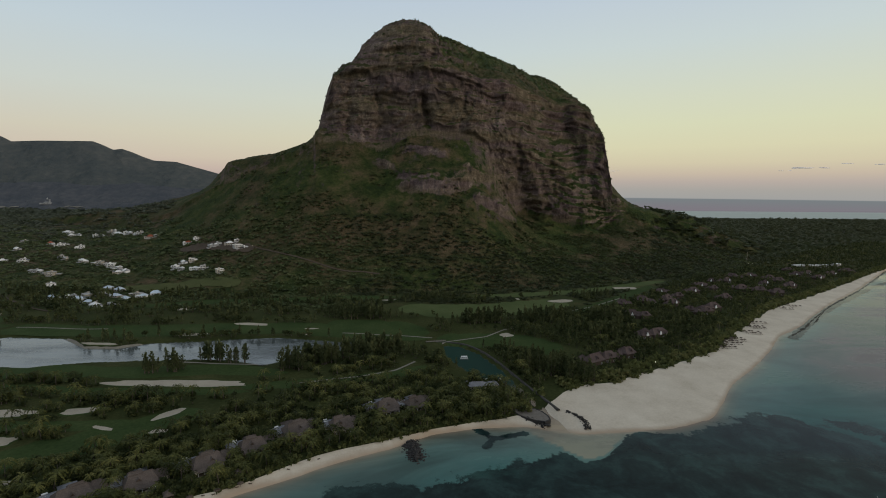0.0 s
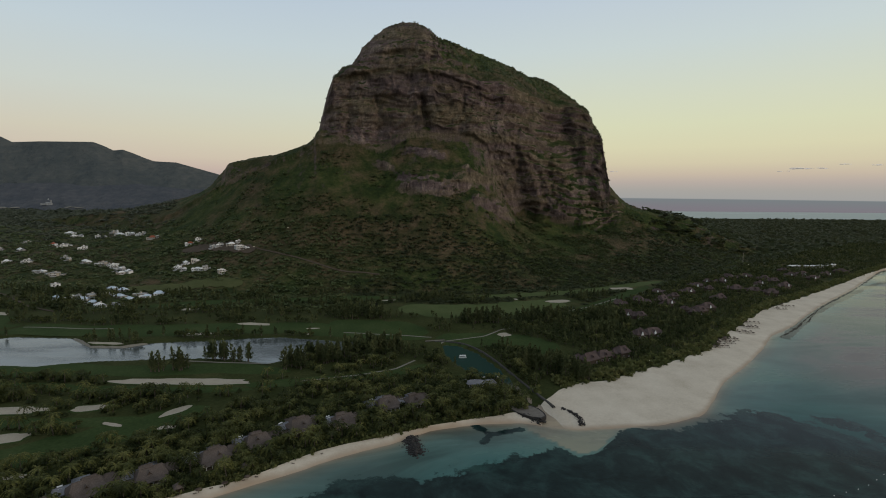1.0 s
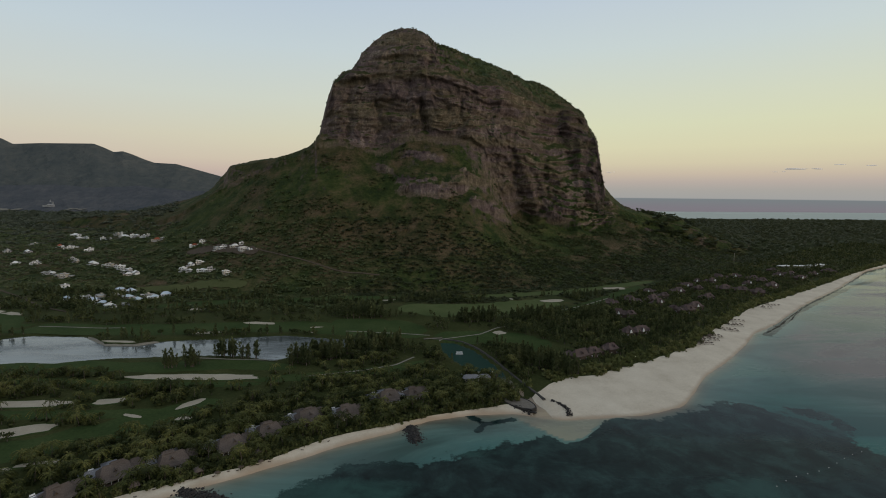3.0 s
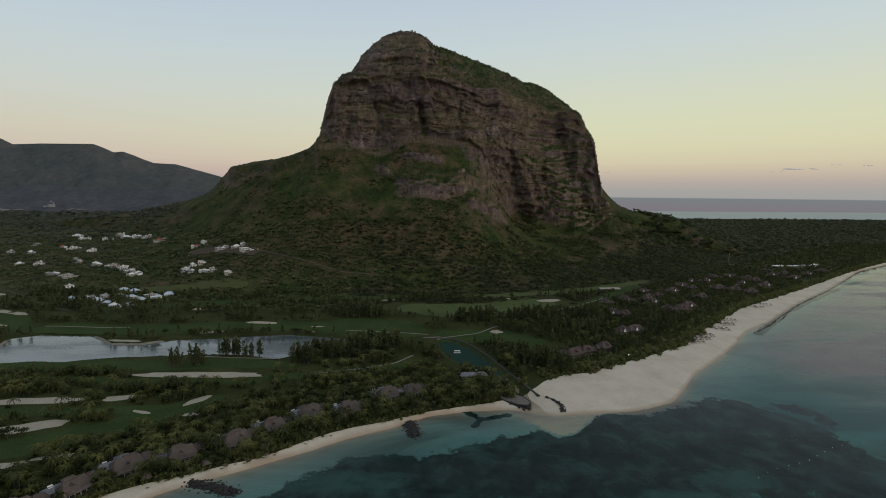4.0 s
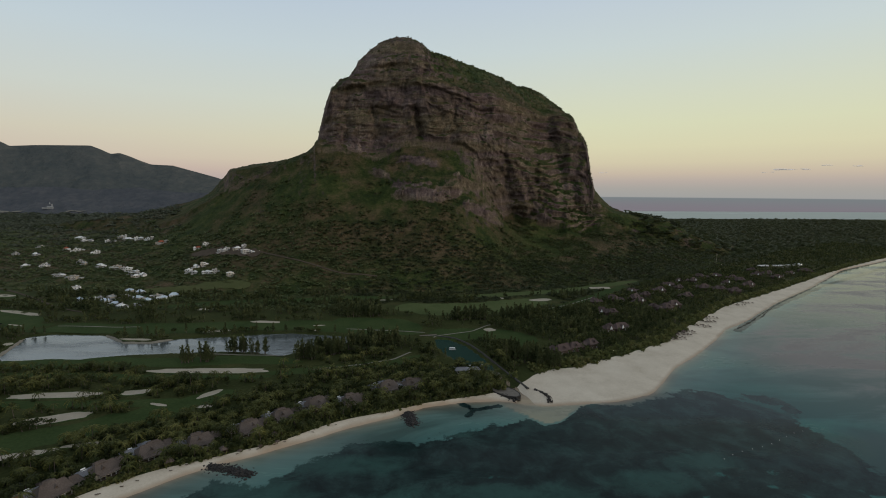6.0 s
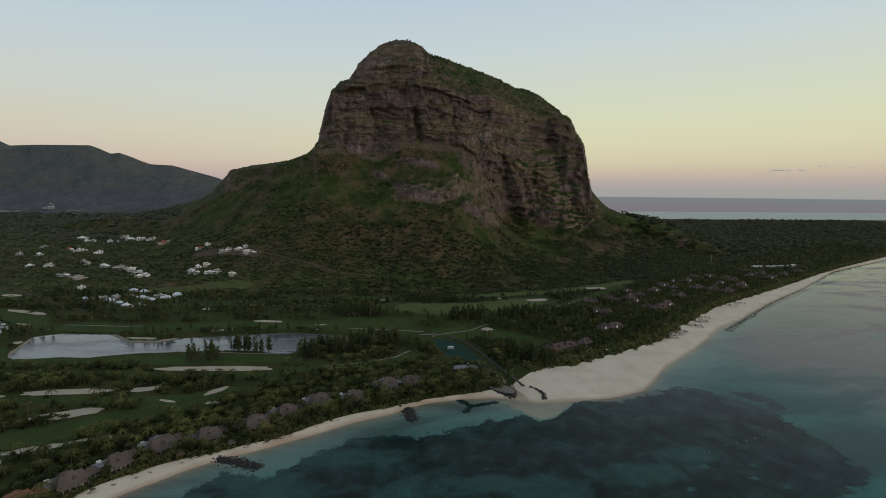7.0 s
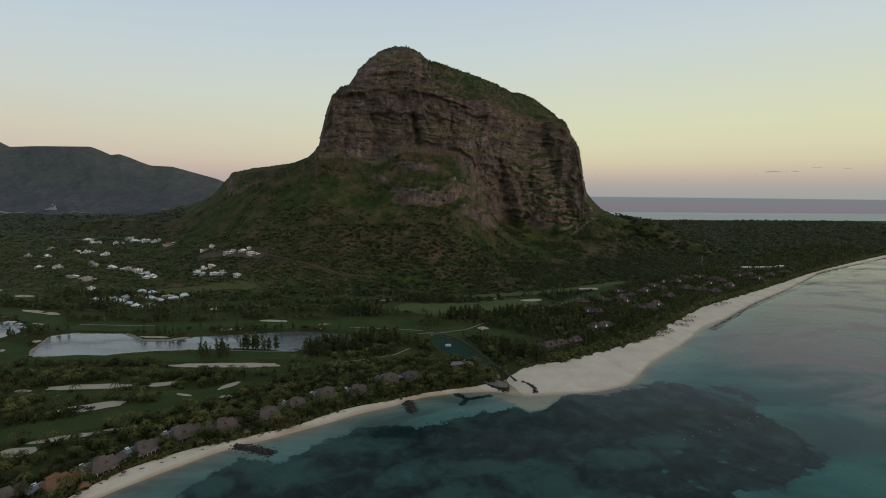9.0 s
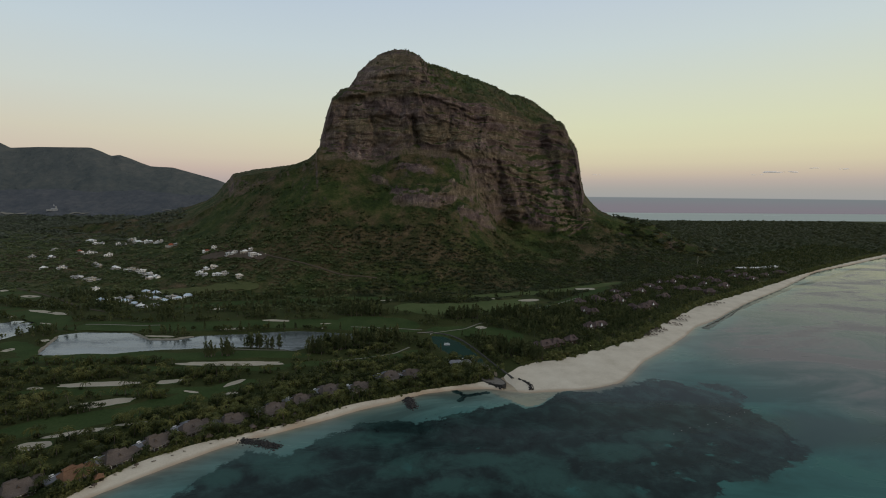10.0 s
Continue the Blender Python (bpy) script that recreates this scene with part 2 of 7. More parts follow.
bump_node(n, l, b, math_node(n, l, "MULTIPLY_ADD", n4.outputs[0], 0.5, n2.outputs[0]), 1.0, 4.5)

# far hills: forest, with the haze of distance put into paler, bluish base colours
mat_far = two_scale("hazed_forest_hills", [(0.3, (0.064, 0.074, 0.078)), (0.5, (0.090, 0.097, 0.094)), (0.7, (0.128, 0.126, 0.116))], 0.004, 0.02, 1.0, 0.0, 0.9, 30.0)

# low ridge: woods with a purplish haze tint painted into the colour
mat_far_low = two_scale("hazed_low_woods", [(0.3, (0.066, 0.073, 0.084)), (0.5, (0.094, 0.097, 0.105)), (0.7, (0.138, 0.132, 0.132))], 0.006, 0.03, 1.0, 0.0, 0.9, 20.0)

# sea
mat_sea, n, l, b = material("lagoon_water", 0.14, 0.5)
b.inputs["IOR"].default_value = 1.14
pos = n.new("ShaderNodeNewGeometry").outputs["Position"]


def attr(n, key):
    t = n.new("ShaderNodeAttribute")
    t.attribute_name = key
    return t.outputs["Fac"]


depth, weed = attr(n, "depth"), attr(n, "weed")
s1, s2 = noise_node(n, l, pos, 0.02, 6, 0.62), noise_node(n, l, pos, 0.11, 5, 0.65)
dn = math_node(n, l, "ADD", depth, math_node(n, l, "MULTIPLY", math_node(n, l, "MULTIPLY_ADD", s1.outputs[0], 60.0, -30.0), math_node(n, l, "MULTIPLY", depth, 0.02, clamp=True)))
shallow = n.new("ShaderNodeMapRange")
shallow.inputs["From Min"].default_value, shallow.inputs["From Max"].default_value = 0.0, 60.0
l.new(dn, shallow.inputs["Value"])
water = ramp_node(n, [(0.0, (0.31, 0.25, 0.18)), (0.035, (0.22, 0.215, 0.165)), (0.09, (0.150, 0.182, 0.150)), (0.22, (0.104, 0.168, 0.150)), (0.6, (0.064, 0.142, 0.132)), (1.0, (0.030, 0.108, 0.097))])
l.new(shallow.outputs[0], water.inputs[0])
s5 = noise_node(n, l, pos, 0.042, 8, 0.72)
s5.inputs["Distortion"].default_value = 0.35
wv = math_node(n, l, "ADD", weed, math_node(n, l, "MULTIPLY_ADD", s1.outputs[0], 34.0, math_node(n, l, "MULTIPLY_ADD", s2.outputs[0], 14.0, math_node(n, l, "MULTIPLY_ADD", s5.outputs[0], 46.0, -47.0))))
wm = n.new("ShaderNodeMapRange")
wm.inputs["From Min"].default_value, wm.inputs["From Max"].default_value = -1.5, 1.5
l.new(wv, wm.inputs["Value"])
weedc = ramp_node(n, [(0.38, (0.005, 0.012, 0.012)), (0.50, (0.010, 0.023, 0.022)), (0.64, (0.022, 0.048, 0.044))])
l.new(s5.outputs[0], weedc.inputs[0])
flat = n.new("ShaderNodeMapping")
flat.inputs["Scale"].default_value = (0.42, 1.0, 1.0)
flat.inputs["Rotation"].default_value = (0, 0, radians(-14))
l.new(pos, flat.inputs[0])
s3 = noise_node(n, l, flat.outputs[0], 0.012, 7, 0.62)
s3.inputs["Distortion"].default_value = 0.8
# bed patches, with streaks of uneven sky reflection painted into the same tones
bed = ramp_node(n, [(0.40, (0.55, 0.50, 0.50)), (0.52, (1.0, 1.0, 1.0)), (0.62, (1.2, 1.2, 1.15))])
l.new(s3.outputs[0], bed.inputs[0])
# grey-lilac bed, with the pinkish sky sheen of open water painted in
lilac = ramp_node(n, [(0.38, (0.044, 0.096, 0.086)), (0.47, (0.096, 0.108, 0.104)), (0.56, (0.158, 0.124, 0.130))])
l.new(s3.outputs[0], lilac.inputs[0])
open_sheen_bed = mix_col(n, l, math_node(n, l, "MULTIPLY", attr(n, "open_sheen_bed"), 0.85), water.outputs[0], lilac.outputs[0])
patched = mix_col(n, l, 0.8, open_sheen_bed, bed.outputs[0], "MULTIPLY")
hole = n.new("ShaderNodeMapRange")
hole.inputs["From Min"].default_value, hole.inputs["From Max"].default_value = 0.575, 0.66
l.new(math_node(n, l, "MULTIPLY_ADD", attr(n, "bare"), 0.20, math_node(n, l, "SUBTRACT", s5.outputs[0], 0.10)), hole.inputs["Value"])
covered = math_node(n, l, "MULTIPLY", wm.outputs[0], math_node(n, l, "SUBTRACT", 1.0, math_node(n, l, "MULTIPLY", hole.outputs[0], 0.75)))
thinly = n.new("ShaderNodeMapRange")
thinly.inputs["From Min"].default_value, thinly.inputs["From Max"].default_value = 0.55, 0.95
l.new(math_node(n, l, "MULTIPLY_ADD", attr(n, "thin"), 0.55, math_node(n, l, "MULTIPLY_ADD", s5.outputs[0], 1.1, -0.17)), thinly.inputs["Value"])
weed_bed = mix_col(n, l, math_node(n, l, "MULTIPLY", thinly.outputs[0], 0.75), weedc.outputs[0], (0.026, 0.070, 0.060))
dim = mix_col(n, l, attr(n, "dusky"), patched, (0.030, 0.058, 0.054))
weedy = mix_col(n, l, covered, dim, weed_bed)
pooled = mix_col(n, l, attr(n, "pond"), weedy, (0.020, 0.050, 0.040))
rip = noise_node(n, l, pos, 0.6, 4, 0.6)
offing = n.new("ShaderNodeSeparateXYZ")
l.new(pos, offing.inputs[0])
calm = n.new("ShaderNodeMapRange")
calm.inputs["From Min"].default_value, calm.inputs["From Max"].default_value, calm.inputs["To Min"].default_value, calm.inputs["To Max"].default_value = 900.0, 2400.0, 1.0, 0.05
l.new(offing.outputs["Y"], calm.inputs["Value"])
bump_node(n, l, b, math_node(n, l, "MULTIPLY", rip.outputs[0], calm.outputs[0]), 0.14, 0.25)
# far water: specular fades out, a pale sky sheen is painted in instead
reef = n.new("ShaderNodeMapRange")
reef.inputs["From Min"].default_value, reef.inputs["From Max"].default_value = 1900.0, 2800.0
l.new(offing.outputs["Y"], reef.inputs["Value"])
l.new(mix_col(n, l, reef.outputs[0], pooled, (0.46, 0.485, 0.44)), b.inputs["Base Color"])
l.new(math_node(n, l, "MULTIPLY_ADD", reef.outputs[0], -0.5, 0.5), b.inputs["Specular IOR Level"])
wind = n.new("ShaderNodeMapRange")
wind.inputs["From Min"].default_value, wind.inputs["From Max"].default_value = 0.42, 0.6
wind.inputs["To Min"].default_value, wind.inputs["To Max"].default_value = 0.06, 0.34
l.new(s3.outputs[0], wind.inputs["Value"])
l.new(math_node(n, l, "MULTIPLY", wind.outputs[0], calm.outputs[0]), b.inputs["Roughness"])

mat_lake, n, l, b = material("lake_water", 0.2, 0.5)
b.inputs["Base Color"].default_value = (0.080, 0.090, 0.090, 1)
b.inputs["IOR"].default_value = 1.55
pos = n.new("ShaderNodeNewGeometry").outputs["Position"]
rip = noise_node(n, l, pos, 0.4, 3, 0.6)
gust = n.new("ShaderNodeMapping")
gust.inputs["Scale"].default_value = (0.5, 1.4, 1.0)
l.new(pos, gust.inputs[0])
breeze = n.new("ShaderNodeMapRange")
breeze.inputs["From Min"].default_value, breeze.inputs["From Max"].default_value, breeze.inputs["To Min"].default_value, breeze.inputs["To Max"].default_value = 0.36, 0.64, 0.0, 1.0
l.new(noise_node(n, l, gust.outputs[0], 0.022, 5, 0.6).outputs[0], breeze.inputs["Value"])
l.new(math_node(n, l, "MULTIPLY_ADD", breeze.outputs[0], 0.26, 0.05), b.inputs["Roughness"])
bump_node(n, l, b, math_node(n, l, "MULTIPLY", rip.outputs[0], breeze.outputs[0]), 0.5, 0.5)

# ---- shoreline, ground heights ----
SHORE = [(-700, -420), (-300, 70), (-235, 162), (-205, 197), (-164, 237), (-106, 272), (-67, 299), (-37, 315), (-10, 333), (18, 342), (53, 345), (93, 333), (132, 338),
         (162, 342), (197, 357), (221, 386), (250, 422), (300, 467), (348, 515), (392, 566), (456, 614), (524, 677), (596, 740),
         (730, 847), (986, 1070), (1181, 1190), (1472, 1376), (2200, 1800), (4600, 2900)]
GREEN_LINE = [(-700, -400), (-300, 84), (-235, 173), (-220, 208), (-185, 238), (-152, 254), (-120, 269), (-87, 298), (-63, 312), (-26, 328), (18, 347), (42, 351),
              (62, 362), (85, 384), (98, 402), (121, 416), (145, 420), (184, 446), (229, 472), (279, 503), (326, 552), (396, 622), (466, 688), (555, 751), (713, 868),
              (932, 1035), (1181, 1205), (1472, 1390), (2200, 1815), (4600, 2915)]


def line_at(table, x, soft=6.0):
    t = np.array(table, float)
    x = np.asarray(x, float)
    return sum(np.interp(x + o * soft, t[:, 0], t[:, 1]) for o in (-1, -0.5, 0, 0.5, 1)) / 5


def shore_y(x):
    return line_at(SHORE, x) + 1.5 * perlin(np.asarray(x) / 23.0, 0.3) + 0.6 * perlin(np.asarray(x) / 7.0, 4.3)


def green_y(x):
    return np.maximum(line_at(GREEN_LINE, x) + (2.0 + 4.5 * smooth(110, 190, x)) * perlin(np.asarray(x) / 13.0, 9.3), shore_y(x) + 3.0)


def poly_depth(x, y, poly):
    """Signed distance to a closed outline, positive inside."""
    p = np.array(poly, float)
    x, y = np.asarray(x, float), np.asarray(y, float)
    best, inside = np.full(x.shape, 1e9), np.zeros(x.shape, bool)
    for (ax, ay), (bx, by) in zip(p, np.roll(p, -1, 0)):
        ex, ey = bx - ax, by - ay
        t = np.clip(((x - ax) * ex + (y - ay) * ey) / (ex * ex + ey * ey), 0, 1)
        best = np.minimum(best, np.hypot(x - ax - t * ex, y - ay - t * ey))
        if ay != by:
            cross = ((ay > y) != (by > y)) & (x < ex * (y - ay) / ey + ax)
            inside ^= cross
    return np.where(inside, best, -best)


LAKE = [(-470, 455), (-494, 519), (-505, 540), (-478, 550), (-413, 544), (-370, 512), (-337, 512), (-315, 529), (-258, 536), (-222, 546), (-185, 551), (-96, 533), (-86, 520),
        (-93, 512), (-121, 500), (-147, 484), (-170, 462), (-201, 476), (-244, 479), (-298, 476), (-355, 466), (-381, 454), (-417, 458), (-444, 451)]
POND = [(-2, 530), (18, 527), (37, 501), (50, 467), (57, 444), (66, 405), (78, 364), (82, 336), (72, 336), (72, 364), (61, 400), (50, 426), (28, 436), (10, 471), (1, 501)]

POND_WEST = [(-700, 560), (-654, 588), (-630, 598), (-603, 605), (-569, 579), (-555, 547), (-558, 528), (-567, 521), (-587, 511), (-690, 500)]


def basin(x, y):
    """How far a place lies in the lake or in the pond and its outlet: 0 to 1."""
    return smooth(-3.0, 4.0, np.maximum(np.maximum(poly_depth(x, y, LAKE), poly_depth(x, y, POND_WEST)), poly_depth(x, y, POND) + 0.5))


def ground_z(x, y):
    """Height of the coastal plain, rising inland towards the village."""
    x, y = np.asarray(x, float), np.asarray(y, float)
    up = smooth(640, 1500, y) * smooth(-100, -800, x) * 62
    z = 2.6 + 0.8 * fbm(x / 60, y / 60, 1.7, 2) + up + 6 * smooth(900, 2500, y)
    c = basin(x, y)
    return z * (1 - c) - 1.6 * c


def inland_sheet(name, xs, vs, zf, mat, y_of):
    X = np.repeat(xs[None, :], len(vs), 0)
    Y = y_of(X, vs[:, None])
    return new(name, grid_mesh(name, X, Y, zf(X, Y), mat, attrs={"wet": np.clip(Y - shore_y(X), -20, 200)}))


xs_all = np.unique(np.concatenate([np.linspace(-4700, -900, 60), np.linspace(-900, 700, 300), np.linspace(700, 1700, 100), np.linspace(1700, 4600, 50)]))
# beach: from under the water up to the green line
vs = np.concatenate([np.linspace(-0.6, 0, 4), np.linspace(0, 1.0, 14)[1:]])


def beach_y(X, v):
    s, g = shore_y(X), green_y(X)
    return np.where(v < 0, s + v * 30, s + v * (g - s))


def beach_z(X, Y):
    s, g = shore_y(X), green_y(X)
    f = (Y - s) / (g - s)
    t = np.clip(f, 0, 1)
    zg = np.maximum(ground_z(X, g), 1.2)
    c = basin(X, Y)
    z = t ** 0.75 * zg + 0.12 * perlin(X / 9, Y / 9)
    return np.where(Y < s, (Y - s) * 0.08, z * (1 - c) - 1.6 * c)


beach = tagged(inland_sheet("beach", xs_all, vs, beach_z, mat_sand, beach_y), "pale sand beach along the lagoon shore", "beach", kind="structure")
vs = np.concatenate([np.linspace(0, 700, 140), np.linspace(700, 1800, 30)[1:], np.linspace(1800, 8800, 30)[1:]])


def plain_y(X, v):
    return np.minimum(green_y(X) + v, np.maximum(4750 - 1500 * smooth(-600, -100, X), green_y(X) + 1.0 + v * 1e-4))


ground = tagged(inland_sheet("ground", xs_all, vs, ground_z, mat_rough_grass, plain_y), "dark green coastal plain of grass and scrub", "ground", kind="structure")

# sea sheet, with the depth of the lagoon and the beds of weed on it
SHOAL = [(44, 350), (52, 342), (66, 323), (76, 310), (85, 300), (98, 305), (113, 322), (122, 335), (138, 339), (166, 337), (169, 346), (98, 348), (79, 362)]
# sandy gaps in the weed, and wider beds where it grows thinly: x, y and half widths
BARE = [(-19, 205, 13, 12), (185, 228, 6, 6), (218, 231, 7, 8), (259, 232, 6, 4), (240, 218, 8, 5), (219, 203, 8, 4), (168, 191, 7, 4), (174, 182, 9, 5), (160, 204, 6, 8), (91, 171, 12, 8), (137, 172, 13, 6), (20, 178, 9, 6),
        (38, 228, 18, 5), (262, 208, 10, 4), (206, 214, 8, 4), (-168, 182, 12, 7)]
THIN = [(71, 196, 34, 30), (133, 221, 36, 17), (180, 246, 34, 15), (-19, 205, 30, 18), (20, 180, 40, 12), (100, 172, 40, 14), (-75, 287, 30, 8), (0, 289, 45, 9), (30, 212, 40, 12), (-150, 196, 20, 14), (-108, 212, 42, 26), (-62, 246, 46, 16)]
WEED = [(-185, 160), (-173, 171), (-166, 191), (-154, 214), (-142, 226), (-116, 223), (-100, 236), (-87, 257), (-63, 268), (-39, 274), (-15, 279), (10, 288), (39, 295), (61, 308), (72, 310), (84, 300), (103, 312),
        (118, 330), (139, 337), (165, 334), (193, 347), (218, 364), (244, 366), (259, 360), (266, 340), (276, 324), (285, 314), (292, 291), (289, 258), (290, 234), (286, 217), (279, 207), (260, 200), (240, 191), (223, 184),
        (203, 178), (179, 168), (162, 158), (135, 137), (38, 116), (-169, 112)]
STRIP = [(280, 353), (297, 354), (307, 336), (311, 315), (294, 309), (292, 330)]
DUSKY = [(292, 278), (330, 280), (362, 269), (420, 257), (480, 235), (369, 221), (324, 222), (285, 219), (285, 239)]


xs = np.unique(np.concatenate([np.linspace(-4700, -400, 30), np.linspace(-400, -200, 24), np.linspace(-200, 340, 170), np.linspace(340, 800, 70), np.linspace(800, 1700, 60), np.linspace(1700, 4800, 30)]))
ys = np.unique(np.concatenate([np.linspace(-4700, 60, 30), np.linspace(100, 400, 100), np.linspace(400, 760, 44), np.linspace(760, 1500, 60), np.linspace(1500, 4820, 50)]))
X, Y = np.meshgrid(xs, ys)
dep = np.maximum((shore_y(X) - Y) * 0.75, 0.0)
dep = np.where(poly_depth(X, Y, SHOAL) > 0, np.minimum(dep, 2.5), dep)
wd = np.clip(poly_depth(X, Y, WEED), -60, 34)
for pts_, half_ in (([(15, 351), (30, 327), (52, 335)], 3.0), ([(30, 327), (24, 314)], 2.5), ([(405, 560), (458, 611), (519, 668), (609, 742), (777, 872), (919, 968), (1219, 1172)], 5.5)):
    for (ax, ay), (bx, by) in zip(pts_, pts_[1:]):
        t_ = np.clip(((X - ax) * (bx - ax) + (Y - ay) * (by - ay)) / ((bx - ax) ** 2 + (by - ay) ** 2), 0, 1)
        wd = np.maximum(wd, 3.5 * (half_ - np.hypot(X - ax - t_ * (bx - ax), Y - ay - t_ * (by - ay))))
wd = np.maximum(wd, np.clip(1.2 * poly_depth(X, Y, STRIP), -60, 6) - 1)
dusky = 0.85 * smooth(-14, 12, poly_depth(X, Y, DUSKY))
thin = 0 * X
for px_, py_, rx_, ry_ in THIN:
    thin = np.maximum(thin, smooth(1.35, 0.35, np.hypot((X - px_) / rx_, (Y - py_) / ry_)))
bare = 0 * X
for px_, py_, rx_, ry_ in BARE:
    bare = np.maximum(bare, smooth(1.3, 0.3, np.hypot((X - px_) / rx_, (Y - py_) / ry_)))
wd = np.minimum(wd, -12 * (np.clip(poly_depth(X, Y, SHOAL), -60, 60) + 1))
sea = tagged(new("sea", grid_mesh("sea", X, Y, 0 * X, mat_sea, attrs={"depth": dep, "weed": np.clip(wd, -60, 60), "bare": bare, "thin": thin, "dusky": dusky, "open_sheen_bed": smooth(290, 430, X + 0.25 * (Y - 400)) * smooth(10, 40, dep) * smooth(190, 300, Y) * smooth(2400, 1500, Y), "pond": smooth(-6, 0, poly_depth(X, Y, POND)) * smooth(388, 428, Y)})),
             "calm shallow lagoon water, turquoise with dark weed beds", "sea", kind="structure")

# ---- mountain ----
CREST = [(-1.2, -0.105), (-1.0, -0.090), (-0.75, -0.068), (-0.6, -0.049), (-0.527, -0.037), (-0.475, -0.020), (-0.45, -0.012), (-0.428, 0.004), (-0.411, 0.024), (-0.393, 0.043), (-0.348, 0.052),
         (-0.293, 0.059), (-0.259, 0.066), (-0.236, 0.083), (-0.218, 0.102), (-0.215, 0.127), (-0.201, 0.176), (-0.189, 0.203), (-0.173, 0.22), (-0.154, 0.225),
         (-0.134, 0.258), (-0.111, 0.279), (-0.078, 0.299), (-0.056, 0.302), (-0.029, 0.299), (-0.012, 0.291), (0.001, 0.278), (0.043, 0.265), (0.11, 0.239),
         (0.178, 0.211), (0.223, 0.2), (0.24, 0.187), (0.27, 0.165), (0.293, 0.149), (0.305, 0.127), (0.323, 0.099), (0.33, 0.071), (0.334, 0.037), (0.342, 0.009),
         (0.357, -0.008), (0.381, -0.025), (0.428, -0.037), (0.5, -0.049), (0.56, -0.08), (0.65, -0.115), (0.75, -0.14)]
FOOT = [(-1.2, -0.135), (-0.6, -0.085), (-0.5, -0.055), (-0.45, -0.024), (-0.40, 0.002), (-0.348, 0.030), (-0.293, 0.052), (-0.259, 0.062), (-0.236, 0.076), (-0.225, 0.086), (-0.18, 0.092),
        (-0.135, 0.074), (-0.107, 0.068), (-0.078, 0.086), (-0.05, 0.100), (-0.016, 0.104), (0.034, 0.096), (0.074, 0.092), (0.102, 0.070), (0.118, 0.035), (0.14, -0.02), (0.161, -0.047),
        (0.207, -0.064), (0.276, -0.071), (0.322, -0.078), (0.345, -0.07), (0.36, -0.06), (0.381, -0.06), (0.5, -0.095), (0.56, -0.12), (0.65, -0.137), (0.75, -0.145)]
RIM = [(-1.2, -0.12), (-0.6, -0.075), (-0.42, -0.03), (-0.40, 0.024), (-0.385, 0.040), (-0.3, 0.056), (-0.236, 0.080), (-0.215, 0.115), (-0.189, 0.198), (-0.154, 0.22), (-0.112, 0.252), (-0.067, 0.269), (-0.023, 0.272),
       (0.0, 0.260), (0.012, 0.236), (0.046, 0.213), (0.085, 0.196), (0.124, 0.199), (0.18, 0.177), (0.225, 0.156), (0.27, 0.155), (0.293, 0.142), (0.305, 0.121), (0.324, 0.091), (0.342, -0.01), (0.381, -0.04), (0.5, -0.07), (0.75, -0.143)]
EYE_X, EYE_Y, EYE_Z = -9.5, -52.0, 178.6       # the bay from which the slopes are laid out, fan-wise
aa = np.unique(np.concatenate([np.linspace(-1.2, -0.45, 90), np.linspace(-0.45, 0.42, 500), np.linspace(0.42, 0.75, 70)]))
wob = 0.002 * perlin(aa * 90, 2.2) + 0.001 * perlin(aa * 260, 7.2)
d_foot = 1255 + 80 * smooth(0.05, 0.25, aa) + 60 * smooth(-0.2, -0.45, aa) + 260 * smooth(-0.45, -1.0, aa)
d_crest = d_foot + 85 + 300 * smooth(-0.02, 0.14, aa) * smooth(0.46, 0.30, aa) + 330 * smooth(-0.228, -0.32, aa) * smooth(-0.7, -0.42, aa)
d_rim = d_foot + 38 + 100 * smooth(0.12, 0.22, aa) * smooth(0.36, 0.30, aa)
z_foot = EYE_Z + np.interp(aa + 3 * wob, *zip(*FOOT)) * d_foot
z_rim = EYE_Z + np.interp(aa + 2 * wob, *zip(*RIM)) * d_rim
z_crest = EYE_Z + np.interp(aa + 1.1 * wob + 0.0016 * perlin(aa * 420, 6.1), *zip(*CREST)) * d_crest
z_crest = z_crest - 9 * smooth(0.345, 0.40, aa) + 5.0 * fbm(aa * 70, 3.9, 0.0, 5, 0.65)
z_foot = np.minimum(z_foot, z_crest)
z_rim = np.clip(z_rim, z_foot, z_crest)
d_start = np.interp(aa, [-1.2, -0.8, -0.42, -0.25, -0.07, 0.0, 0.164, 0.282, 0.388, 0.444, 0.55, 0.75], [860, 860, 800, 825, 845, 852, 862, 896, 956, 996, 940, 900])
d_start = np.mean([np.interp(aa + o, aa, d_start) for o in np.linspace(-0.04, 0.04, 9)], 0) + 12 * perlin(aa * 28, 3.3)
z_even = np.mean([np.interp(aa + o, aa, z_foot) for o in np.linspace(-0.07, 0.07, 29)], 0)
rows_d, rows_z, rows_k = [], [], []
for s in np.linspace(0, 1, 130)[:-1]:
    d = d_start + (d_foot - d_start) * s
    base = ground_z(EYE_X + aa * d, EYE_Y + d) - 2.0 + 2 * s
    rows_d.append(d), rows_k.append(0 * aa + 0.0)
    foot_s = z_even + (z_foot - z_even) * s ** 5
    rows_z.append(base + np.maximum(foot_s - base, 0) * s ** 1.45)
for s in np.linspace(0, 1, 110)[:-1]:
    rows_d.append(d_foot + (d_rim - d_foot) * s), rows_z.append(z_foot + (z_rim - z_foot) * s), rows_k.append(0 * aa + 1.0)
